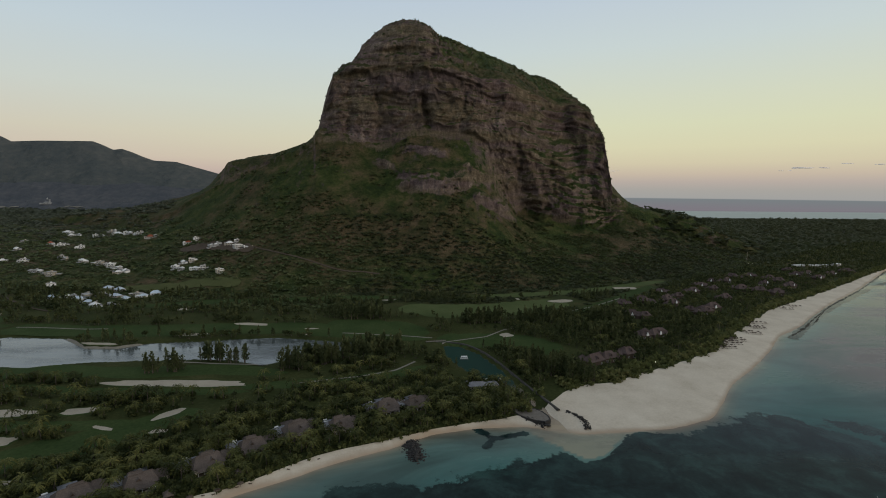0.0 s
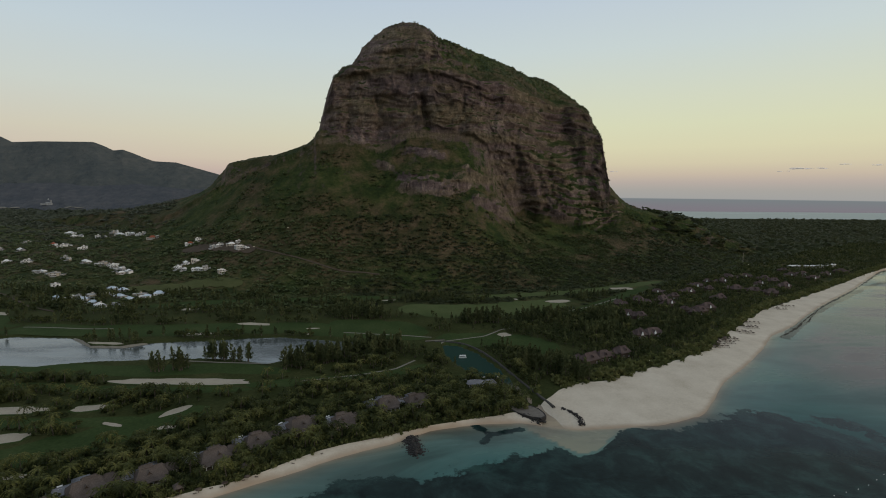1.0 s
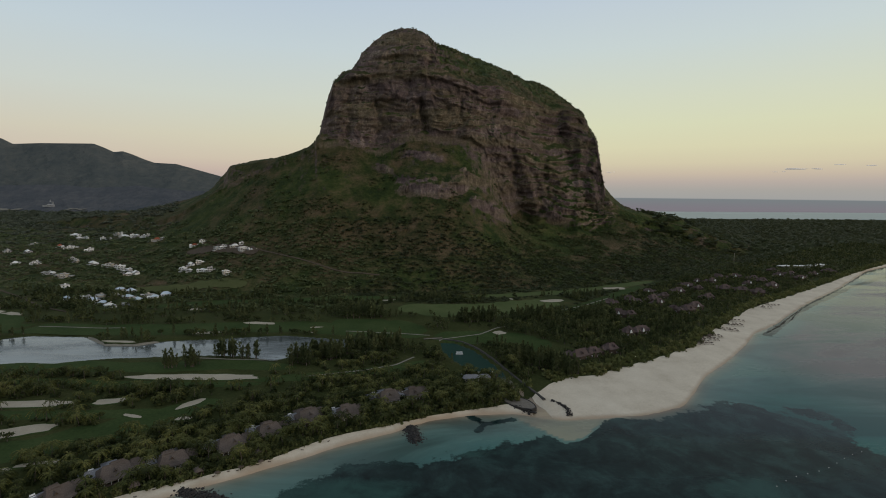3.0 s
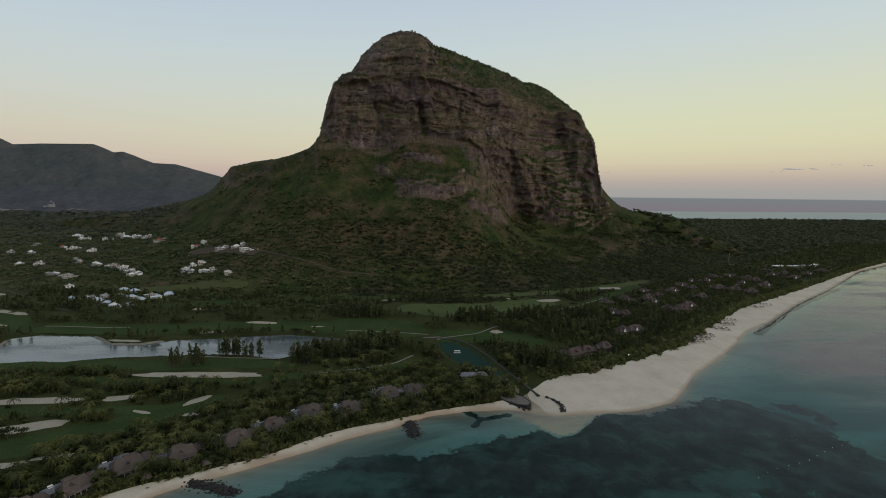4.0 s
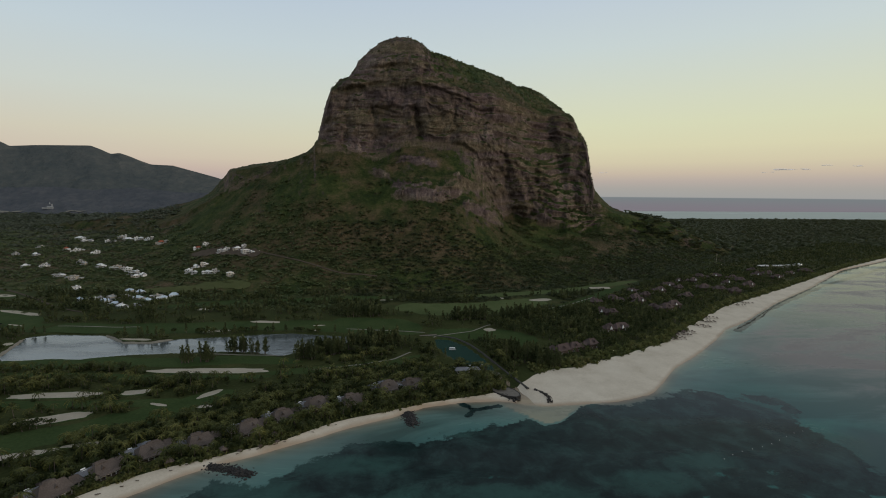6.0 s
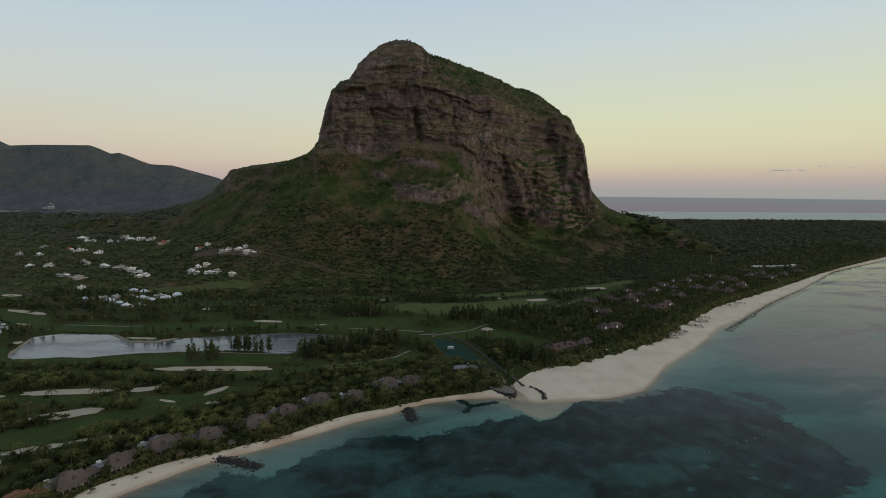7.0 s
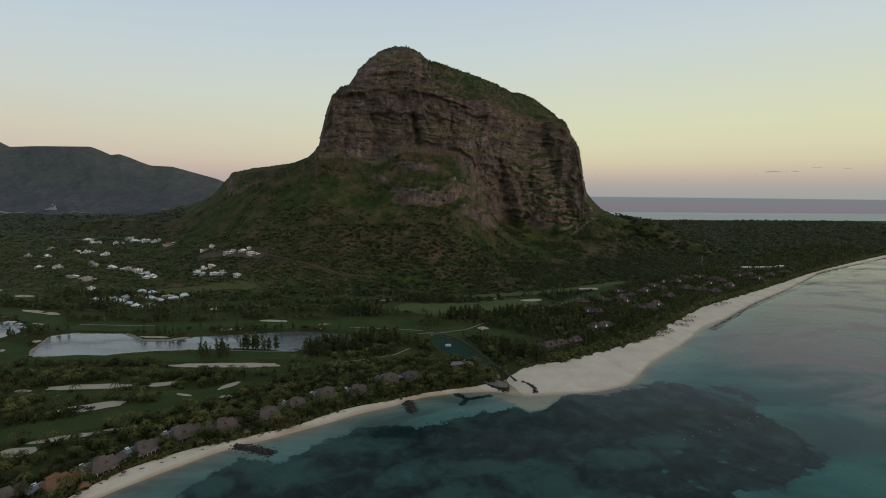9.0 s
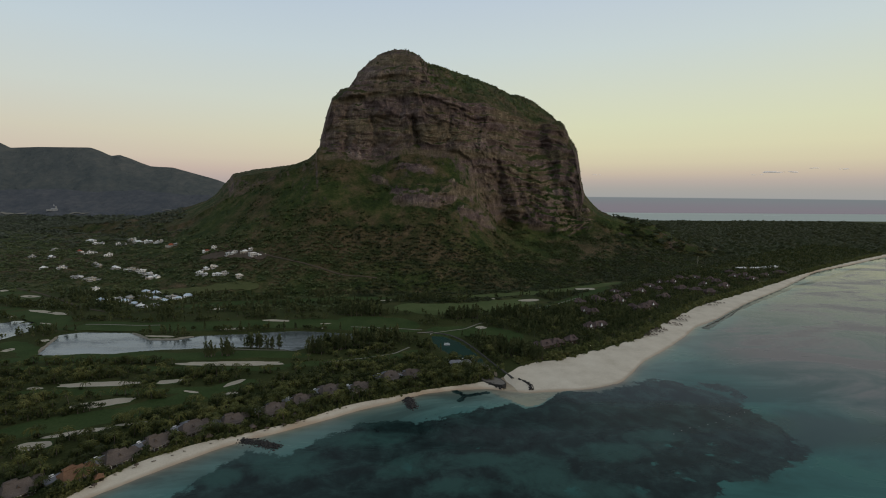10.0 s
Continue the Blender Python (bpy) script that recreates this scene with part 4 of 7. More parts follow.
# ---- trees: shapes as arrays, used both for single trees and for the joined woods ----
def leaf_material(name, stops, rough=0.7, canopy=0.0, blade=0.34, through_light=0.42):
    """Leaves, varied clump by clump and over the land. canopy: how far the shading follows the canopy as a whole, not each blade."""
    m, n, l, b = material(name, rough, 0.2)
    geo = n.new("ShaderNodeNewGeometry")
    if canopy:
        up = n.new("ShaderNodeVectorMath")
        up.operation = "MULTIPLY_ADD"
        up.inputs[1].default_value, up.inputs[2].default_value = (1 - canopy,) * 3, (0, 0, canopy)
        l.new(geo.outputs["Normal"], up.inputs[0])
        nrm = n.new("ShaderNodeVectorMath")
        nrm.operation = "NORMALIZE"
        l.new(up.outputs[0], nrm.inputs[0])
        l.new(nrm.outputs[0], b.inputs["Normal"])
    a = noise_node(n, l, geo.outputs["Position"], 0.05, 3)
    v = math_node(n, l, "MULTIPLY_ADD", geo.outputs["Random Per Island"], blade, math_node(n, l, "MULTIPLY_ADD", a.outputs[0], 1.5, -0.42))
    r = ramp_node(n, stops)
    l.new(v, r.inputs[0])
    l.new(r.outputs[0], b.inputs["Base Color"])
    # light that comes through the leaves
    thin_leaf, both = n.new("ShaderNodeBsdfTranslucent"), n.new("ShaderNodeMixShader")
    l.new(r.outputs[0], thin_leaf.inputs["Color"])
    both.inputs[0].default_value = through_light
    l.new(b.outputs[0], both.inputs[1])
    l.new(thin_leaf.outputs[0], both.inputs[2])
    l.new(both.outputs[0], n["Material Output"].inputs["Surface"])
    return m


mat_palm = leaf_material("palm_leaf", [(0.1, (0.017, 0.023, 0.007)), (0.38, (0.047, 0.056, 0.014)), (0.66, (0.109, 0.114, 0.033)), (1.0, (0.234, 0.208, 0.07))], through_light=0.2)
mat_leaf = leaf_material("broad_leaf", [(0.1, (0.021, 0.031, 0.011)), (0.5, (0.047, 0.06, 0.021)), (0.9, (0.108, 0.114, 0.039))], blade=0.45)
mat_needle = leaf_material("casuarina_needles", [(0.1, (0.041, 0.055, 0.023)), (0.5, (0.083, 0.098, 0.041)), (0.9, (0.144, 0.149, 0.064))])
mat_shore_leaf = leaf_material("shore_bush_leaf", [(0.1, (0.060, 0.078, 0.026)), (0.5, (0.115, 0.125, 0.044)), (0.9, (0.18, 0.168, 0.066))])
mat_scrub = leaf_material("scrub_leaf", [(0.1, (0.056, 0.077, 0.026)), (0.45, (0.084, 0.103, 0.034)), (0.75, (0.121, 0.123, 0.045)), (1.0, (0.168, 0.135, 0.064))], canopy=0.85, blade=0.22)
mat_canopy = leaf_material("woodland_leaf", [(0.1, (0.049, 0.062, 0.028)), (0.5, (0.067, 0.079, 0.034)), (0.9, (0.101, 0.101, 0.043))], canopy=0.86, blade=0.2)
mat_hill_leaf = leaf_material("hillside_leaf", [(0.1, (0.074, 0.102, 0.041)), (0.5, (0.123, 0.148, 0.058)), (0.9, (0.2, 0.195, 0.077))], canopy=0.8, blade=0.25)
# far woods: distance haze is put into these paler, greyer leaf colours
mat_distant = leaf_material("haze_greyed_leaf", [(0.1, (0.097, 0.11, 0.068)), (0.5, (0.131, 0.139, 0.089)), (0.9, (0.179, 0.172, 0.11))], canopy=0.88, blade=0.15)
mat_cape = leaf_material("cape_woods_leaf", [(0.1, (0.058, 0.069, 0.032)), (0.5, (0.076, 0.083, 0.039)), (0.9, (0.11, 0.103, 0.05))], canopy=0.9, blade=0.12)
mat_bark = two_scale("bark", [(0.3, (0.07, 0.055, 0.045)), (0.7, (0.16, 0.13, 0.11))], 0.5, 6, 0.95, 0.1, 0.5, 0.05)


def trunk_arrays(height, r0, r1, lean, rng, sides=6, segs=4):
    V, F = [], []
    ang, off = rng.uniform(0, 6.28), 0.0
    for i in range(segs + 1):
        t = i / segs
        ox, oy = math.cos(ang) * lean * t * t, math.sin(ang) * lean * t * t
        r = r0 + (r1 - r0) * t + (0.5 * r0 if i == 0 else 0)
        for s in range(sides):
            V.append((ox + r * math.cos(6.2832 * s / sides), oy + r * math.sin(6.2832 * s / sides), t * height))
    for i in range(segs):
        for s in range(sides):
            p, q = i * sides + s, i * sides + (s + 1) % sides
            F += [(p, q, q + sides), (p, q + sides, p + sides)]
    return np.array(V), np.array(F), (math.cos(ang) * lean, math.sin(ang) * lean, height)


def palm_arrays(seed, fronds=22, segs=7):
    rng = np.random.RandomState(seed)
    h = rng.uniform(5.0, 9.0)
    tv, tf, top = trunk_arrays(h, 0.20, 0.13, rng.uniform(0.2, 1.6), rng)
    V, F = [], []
    for k in range(fronds):
        az = k * 2.4 + rng.uniform(-0.3, 0.3)
        up, ln = rng.uniform(-0.35, 1.05), rng.uniform(3.9, 5.5)
        c, s = math.cos(az), math.sin(az)
        prev = None
        for i in range(segs + 1):
            t = i / segs
            r = ln * (t - 0.12 * t * t)
            z = ln * (up * t - (0.75 + 0.40 * up) * t * t)
            p = np.array([top[0] + c * r, top[1] + s * r, top[2] + z])
            if prev is not None:
                w = 0.60 * math.sin(math.pi * min(1, 0.18 + 0.80 * t)) + 0.05
                for side in (-1, 1):
                    tip = 0.5 * (prev + p) + np.array([-s * side * w + c * 0.75, c * side * w + s * 0.75, -0.34 * w - 0.1])
                    n0 = len(V)
                    V += [prev, p, tip]
                    F.append((n0, n0 + 1, n0 + 2) if side > 0 else (n0, n0 + 2, n0 + 1))
            prev = p
    return (tv, tf), (np.array(V), np.array(F))


def clump_cards(rng, n, centre, radii, size, upright=0.0, floor=-0.75):
    """Leaf clumps as bent two-triangle blades over lumpy ellipsoids."""
    V, F = [], []
    lobes = [(rng.normal(size=3) * 0.45, rng.uniform(0.45, 0.75)) for _ in range(6)]
    while len(F) < 2 * n:
        lc, lr = lobes[rng.randint(6)]
        d = rng.normal(size=3)
        d /= np.linalg.norm(d)
        u = lc + d * lr * rng.uniform(0.75, 1.05)
        if u[2] < floor:
            continue
        p = np.array(centre) + u * radii
        t1 = rng.normal(size=3) + np.array([0, 0, upright])
        t1 /= np.linalg.norm(t1)
        t2 = np.cross(t1, d + 0.4 * rng.normal(size=3))
        t2 /= np.linalg.norm(t2) + 1e-6
        L, W = size * rng.uniform(0.6, 1.3), size * rng.uniform(0.35, 0.7)
        n0 = len(V)
        V += [p - t1 * L * 0.5, p + t2 * W, p - t2 * W * 0.8 + d * 0.15 * size, p + t1 * L * 0.8 + d * 0.2 * size]
        F += [(n0, n0 + 1, n0 + 2), (n0 + 1, n0 + 3, n0 + 2)]
    return np.array(V), np.array(F)


def broad_arrays(seed, cards=150, size=1.15, branches=4):
    rng = np.random.RandomState(seed)
    h = rng.uniform(5.5, 8.5)
    tv, tf, top = trunk_arrays(h * 0.62, 0.28, 0.12, rng.uniform(0.1, 0.6), rng)
    V, F = [tv], [tf]
    for k in range(branches):
        bv, bf, _ = trunk_arrays(h * 0.45, 0.11, 0.03, h * 0.3, rng, 4, 2)
        V.append(bv + np.array([top[0] * 0.5, top[1] * 0.5, h * 0.32]))
        F.append(bf + sum(len(v) for v in V[:-1]))
    r = rng.uniform(2.6, 3.8)
    return (np.concatenate(V), np.concatenate(F)), clump_cards(rng, cards, (top[0], top[1], h * 0.66), np.array([r, r, h * 0.36]), size)


def casuarina_arrays(seed, cards=17, size=0.8, sides=6):
    rng = np.random.RandomState(seed)
    h = rng.uniform(9, 14)
    tv, tf, top = trunk_arrays(h * 0.92, 0.24, 0.05, rng.uniform(0.1, 0.8), rng, sides, 4 if sides > 4 else 2)
    Vs, Fs, n0 = [], [], 0
    for k in range(11):
        t = 0.22 + 0.74 * k / 10 + rng.uniform(-0.04, 0.04)
        rr = ((1.0 - t) * h * 0.15 + 0.5) * rng.uniform(0.6, 1.25)
        az = k * 2.4 + rng.uniform(-0.5, 0.5)
        c = (top[0] * t + math.cos(az) * rr * 0.75, top[1] * t + math.sin(az) * rr * 0.75, h * t)
        v, f = clump_cards(rng, cards, c, np.array([rr * 0.75, rr * 0.75, h * rng.uniform(0.07, 0.13)]), size, 3.2, -9)
        Vs.append(v), Fs.append(f + n0)
        n0 += len(v)
    return (tv, tf), (np.concatenate(Vs), np.concatenate(Fs))


def bush_arrays(seed, n=13, size=1.85):
    rng = np.random.RandomState(seed)
    return clump_cards(rng, n, (0, 0, 0.8), np.array([1.6, 1.6, 1.3]), size, 0.0, -0.6)


def tri_mesh(name, V, F, mats, index=None, smooth_faces=False):
    me = bpy.data.meshes.new(name)
    V, F = np.asarray(V, np.float32), np.asarray(F, np.int32)
    me.vertices.add(len(V))
    me.vertices.foreach_set("co", V.ravel())
    me.loops.add(F.size)
    me.loops.foreach_set("vertex_index", F.ravel())
    me.polygons.add(len(F))
    me.polygons.foreach_set("loop_start", np.arange(0, F.size, 3, dtype=np.int32))
    me.polygons.foreach_set("loop_total", np.full(len(F), 3, dtype=np.int32))
    for m in (mats if isinstance(mats, (list, tuple)) else [mats]):
        me.materials.append(m)
    if index is not None:
        me.polygons.foreach_set("material_index", np.asarray(index, np.int32))
    me.update(calc_edges=True)
    if smooth_faces:
        me.shade_smooth()
    return me


def joined(name, variants, mats, x, y, z, scale, rng, label, category, squash=None):
    """Many plants as one mesh: variants are lists of (V, F), one for each material."""
    VV, FF, MM, n0 = [], [], [], 0
    pick, turn = rng.randint(len(variants), size=len(x)), rng.uniform(0, 6.283, len(x))
    for vi, var in enumerate(variants):
        sel = np.nonzero(pick == vi)[0]
        if not len(sel):
            continue
        c, s = np.cos(turn[sel]), np.sin(turn[sel])
        for mi, (V, F) in enumerate(var):
            sc = scale[sel][:, None]
            P = np.stack([(V[None, :, 0] * c[:, None] - V[None, :, 1] * s[:, None]) * sc + x[sel][:, None],
                          (V[None, :, 0] * s[:, None] + V[None, :, 1] * c[:, None]) * sc + y[sel][:, None],
                          V[None, :, 2] * sc * (1 if squash is None else squash[sel][:, None]) + z[sel][:, None]], -1)
            VV.append(P.reshape(-1, 3))
            FF.append((F[None] + (np.arange(len(sel)) * len(V))[:, None, None] + n0).reshape(-1, 3))
            MM.append(np.full(len(sel) * len(F), mi))
            n0 += len(sel) * len(V)
    me = tri_mesh(name, np.concatenate(VV), np.concatenate(FF), mats, np.concatenate(MM))
    return tagged(new(name, me), label, category, kind="stuff")


def scatter(x0, x1, y0, y1, step, rng):
    gx, gy = np.meshgrid(np.arange(x0, x1, step), np.arange(y0, y1, step))
    return (gx + rng.uniform(-0.48, 0.48, gx.shape) * step).ravel(), (gy + rng.uniform(-0.48, 0.48, gy.shape) * step).ravel()


# places that stay open: fairways, paths, bunkers, water and house plots
VILLAS = [(-271, 175), (-247, 191), (-231, 212), (-215, 234), (-198, 256), (-171, 270), (-143, 288), (-124, 308), (-102, 329), (-73, 336), (-45, 364), (-24, 370)]
LODGES = [(262, 707), (251, 644), (265, 637), (300, 728), (362, 798), (342, 739), (338, 710), (370, 759), (414, 799), (454, 850), (461, 822), (439, 752), (342, 670),
          (360, 663), (379, 681), (509, 824), (530, 808), (547, 790), (582, 872), (498, 893), (529, 899), (630, 930), (629, 902), (708, 966), (745, 983), (729, 936),
          (613, 851), (228, 550), (243, 556), (142, 464), (159, 473), (183, 486), (742, 1034), (794, 982), (568, 946), (608, 955), (855, 1019)]
VILLAGE = [(-869, 1125), (-931, 1264), (-882, 1233), (-799, 1192), (-809, 1243), (-768, 1205), (-730, 1175), (-687, 1146), (-629, 1094), (-899, 1071), (-945, 1073),
           (-799, 964), (-728, 976), (-680, 955), (-633, 934), (-603, 920), (-577, 899), (-556, 885), (-718, 892), (-677, 871), (-506, 1010), (-467, 911), (-470, 888),
           (-415, 874), (-379, 856), (-405, 967), (-428, 971), (-383, 948), (-626, 804), (-570, 733), (-548, 744), (-527, 725), (-499, 706), (-479, 690), (-529, 796),
           (-506, 786), (-517, 757), (-487, 747), (-463, 732), (-461, 760), (-439, 767), (-447, 749)]
VILLAGE_MORE = [(-460, 700), (-536, 755), (-758, 1065), (-840, 966), (-951, 1155), (-826, 1100)]


def near_any(x, y, places, r):
    out = np.zeros(x.shape, bool)
    for px, py in places:
        out |= (x - px) ** 2 + (y - py) ** 2 < r * r
    return out


def is_open(x, y, margin=2.0):
    out = (poly_depth(x, y, LAKE) > -5) | (poly_depth(x, y, POND) > -6) | (poly_depth(x, y, POND_WEST) > -4)
    for q, half in fair_pts:
        d = np.full(x.shape, 1e9)
        for px, py in q:
            d = np.minimum(d, (x - px) ** 2 + (y - py) ** 2)
        out |= d < (half * 0.92 + margin) ** 2
    for cx, cy, a, b, ang in BUNKERS + BUNKERS_FAR:
        ca, sa = math.cos(radians(ang)), math.sin(radians(ang))
        u, v = (x - cx) * ca + (y - cy) * sa, -(x - cx) * sa + (y - cy) * ca
        out |= (u / (a + margin + 1.0)) ** 2 + (v / (b + margin + 2.0)) ** 2 < 1
    out |= near_any(x, y, VILLAS, 11.0) | near_any(x, y, [(vx + 5, vy - 8) for vx, vy in VILLAS], 6.0) | near_any(x, y, [(26, 404), (38, 404)], 9.0) | near_any(x, y, LODGES, 10.0) | near_any(x, y, [(lx - 2, ly - 9) for lx, ly in LODGES], 6.0) | near_any(x, y, VILLAGE + VILLAGE_MORE, 5.5)
    return out


rng = np.random.RandomState(11)
palms, broads, casus, bushes = [palm_arrays(s) for s in range(6)], [broad_arrays(s + 20) for s in range(6)], [casuarina_arrays(s + 40) for s in range(4)], [bush_arrays(s + 60) for s in range(5)]
palms_lite, broads_lite, casus_lite = [palm_arrays(s, 15, 5) for s in range(5)], [broad_arrays(s + 20, 56, 1.75, 0) for s in range(6)], [casuarina_arrays(s + 40, 5, 1.6, 4) for s in range(4)]


def plant_single(name, variants, mats, part_mats, x, y, z, scale, label, category, group):
    """Trees of their own: trunk and crown under one base."""
    protos = []
    for v in variants:
        protos.append([tri_mesh(p, *v[k], part_mats[k]) for k, p in enumerate(("trunk", "crown"))])
    for i in range(len(x)):
        base = tagged(new(name), label, category, group)
        base.matrix_basis = pose(x[i], y[i], z[i], 0, 0, rng.uniform(0, 360)) @ Matrix.Scale(scale[i], 4)
        for me in protos[rng.randint(len(protos))]:
            part(me.name.split(".")[0], me, base)


# shore belt and golf palms
x, y = scatter(-520, 75, 110, 470, 5.7, rng)
inl = y - green_y(x)
dens = np.where(inl < 70, 0.90, smooth(-0.42, 0.30, fbm(x / 28, y / 16, 7.7, 3)) * 0.95)
keep = (inl > 2.0) & (rng.uniform(size=x.shape) < dens) & ~is_open(x, y, 1.5)
keep &= ~((x < -100) & (y > 424) & (y < 475) & (rng.uniform(size=x.shape) < 0.93))
x, y = x[keep], y[keep]
tip_x, tip_y = rng.uniform(-6, 50, 90), rng.uniform(350, 392, 90)
on = (tip_y - green_y(tip_x) > 1.0) & ~is_open(tip_x, tip_y, 0.0)
x, y = np.concatenate([x, tip_x[on]]), np.concatenate([y, tip_y[on]])
kind = rng.uniform(size=x.shape)
is_palm = kind < np.where(y - green_y(x) < 70, 0.58, 0.68)
near = np.argsort(np.hypot(x + 200, y - 200))
order_p, order_b = [i for i in near if is_palm[i]], [i for i in near if not is_palm[i]]
z = ground_z(x, y) - 0.1
sc = rng.uniform(0.8, 1.3, x.shape)
first = order_p[:280]
plant_single("coconut_palm", palms, None, (mat_bark, mat_palm), x[first], y[first], z[first], sc[first], "coconut palm with drooping olive-green fronds", "palm tree", "palms along the shore")
rest = order_p[280:]
joined("palm_grove", [palm_arrays(s, 17, 5) for s in range(5)], (mat_bark, mat_palm), x[rest], y[rest], z[rest], sc[rest], rng, "coconut palms between the golf fairways", "palms")
under = np.concatenate([order_p, order_p])
ux, uy = x[under] + rng.uniform(-3.2, 3.2, len(under)), y[under] + rng.uniform(-2.4, 2.4, len(under))
ok = (uy - green_y(ux) > 0.5) & ~is_open(ux, uy, 0.5)
joined("palm_undergrowth", [[b] for b in bushes], (mat_leaf,), ux[ok], uy[ok], ground_z(ux[ok], uy[ok]) - 0.1, rng.uniform(0.8, 1.7, ok.sum()), rng, "low dark bushes under the coconut palms", "bushes")
# bushes at the back of the sand and along the outlet
hx = np.concatenate([rng.uniform(-300, 45, 420), rng.uniform(44, 66, 40)])
hy = np.concatenate([green_y(hx[:420]) + rng.uniform(0.2, 6.0, 420), 430 - (hx[420:] - 44) * 2.75 + rng.uniform(-3, 2, 40)])
hx[420:] -= rng.uniform(2.5, 6, 40)
ok = ~near_any(hx, hy, VILLAS, 8.0) & (fbm(hx / 11, hy / 11, 6.6, 2) > -0.22)
hedge_b = [[bush_arrays(s + 80, 40, 1.0)] for s in range(4)]
joined("beach_hedge", hedge_b, (mat_shore_leaf,), hx[ok], hy[ok], ground_z(hx[ok], hy[ok]) - 0.1, rng.uniform(0.7, 1.7, ok.sum()), rng, "green bushes and low trees at the back of the sand", "bushes")
first = order_b[:260]
plant_single("leafy_tree", broads, None, (mat_bark, mat_leaf), x[first], y[first], z[first], sc[first] * 0.8, "dark green broad-leaved tree among the bungalows", "tree", "trees along the shore")
rest = order_b[260:]
joined("golf_trees", broads_lite, (mat_bark, mat_leaf), x[rest], y[rest], z[rest], sc[rest] * 0.75, rng, "dark broad-leaved trees between the fairways", "trees")

# casuarinas and broad trees in the middle of the plain
x, y = scatter(-820, 330, 455, 790, 6.8, rng)
dens = smooth(-0.16, 0.22, fbm(x / 55, y / 28, 3.9, 3)) * 0.95
keep = (y - green_y(x) > 30) & (rng.uniform(size=x.shape) < dens) & ~is_open(x, y, 1.0) & ~((x < -100) & (y < 480))
x, y = x[keep], y[keep]
GROVES = [(-222, 472, 10, 3, 12), (-192, 469, 12, 3, 14), (-140, 452, 10, 7, 26), (-242, 446, 9, 4, 12), (-118, 470, 16, 9, 34), (-84, 486, 16, 10, 36), (-262, 440, 5, 3, 6), (-60, 500, 18, 9, 34), (84, 456, 9, 12, 24), (104, 446, 10, 12, 26), (118, 424, 12, 6, 22), (214, 620, 22, 16, 40), (183, 560, 18, 14, 30), (52, 618, 22, 8, 34), (130, 622, 26, 8, 36), (-100, 640, 24, 14, 40)]
gx = np.concatenate([g[0] + g[2] * rng.uniform(-1, 1, g[4]) for g in GROVES])
gy = np.concatenate([g[1] + g[3] * rng.uniform(-1, 1, g[4]) for g in GROVES])
ok = poly_depth(gx, gy, LAKE) < -1.5
n_grove = ok.sum()
x, y = np.concatenate([gx[ok], x]), np.concatenate([gy[ok], y])
z, sc = ground_z(x, y) - 0.1, rng.uniform(0.6, 1.05, x.shape)
ca = fbm(x / 40, y / 40, 9.1, 2) + rng.uniform(-0.3, 0.3, x.shape) > 0.02
ca[:n_grove] = True
sc[:n_grove] *= 1.75
sc[n_grove:] *= 1.12
ci, bi = np.nonzero(ca)[0], np.nonzero(~ca)[0]
ci = ci[np.argsort(y[ci])]
plant_single("casuarina", casus, None, (mat_bark, mat_needle), x[ci[:160]], y[ci[:160]], z[ci[:160]], sc[ci[:160]], "tall feathery grey-green casuarina tree", "tree", "casuarinas on the golf course")
joined("casuarina_wood", casus_lite, (mat_bark, mat_needle), x[ci[160:]], y[ci[160:]], z[ci[160:]], sc[ci[160:]], rng, "feathery casuarina trees on the plain", "trees")
joined("plain_trees", broads_lite, (mat_bark, mat_leaf), x[bi], y[bi], z[bi], sc[bi] * 0.9, rng, "broad-leaved trees on the golf plain", "trees")

# resort park behind the long beach
x, y = scatter(60, 1500, 360, 1660, 6.3, rng)
inl = y - green_y(x)
keep = (inl > 2) & (inl < 210 + 0.05 * x) & (y > 0.55 * x + 250) & (rng.uniform(size=x.shape) < np.where(inl < 20, 1.0, 0.72)) & ~is_open(x, y, 1.0) & ~near_any(x, y, [(88, 400), (80, 380)], 12)
keep &= rng.uniform(size=x.shape) < np.where(x > 700, 0.6, 1.0)
x, y, inl = x[keep], y[keep], inl[keep]
z, sc = ground_z(x, y) - 0.1, rng.uniform(0.6, 1.05, x.shape)
low = inl < 21
hi = ~low
joined("shore_bushes", [[bush_arrays(s + 80, 36, 1.1)] for s in range(4)], (mat_shore_leaf,), x[low], y[low], z[low], sc[low] * 2.6, rng, "yellowish green bushes along the long beach", "bushes")
bx_ = np.concatenate([c + rng.uniform(-5, 5, 7) for c in (108, 122, 147, 170, 186, 206, 214, 243, 262, 284, 300, 331, 352, 381)])
by_ = green_y(bx_) - rng.uniform(-3.0, 3.2, len(bx_))
joined("sand_bushes", [[bush_arrays(s + 90, 44, 0.95)] for s in range(4)], (mat_shore_leaf,), bx_, by_, np.maximum(ground_z(bx_, by_) - 1.0, 1.2), rng.uniform(0.9, 2.0, len(bx_)), rng, "rounded bushes spreading onto the pale sand", "bushes", rng.uniform(0.7, 1.0, len(bx_)))
rr = rng.uniform(size=x.shape)
hp = hi & (rr < 0.16)
hc = hi & (rr > 0.70)
joined("park_palms", palms_lite, (mat_bark, mat_palm), x[hp], y[hp], z[hp], sc[hp] * 1.1, rng, "palms in the resort park", "palms")
hb = hi & ~hp & ~hc
joined("park_casuarinas", casus_lite, (mat_bark, mat_needle), x[hc], y[hc], z[hc], sc[hc] * 0.95, rng, "feathery casuarinas of the resort park", "trees")
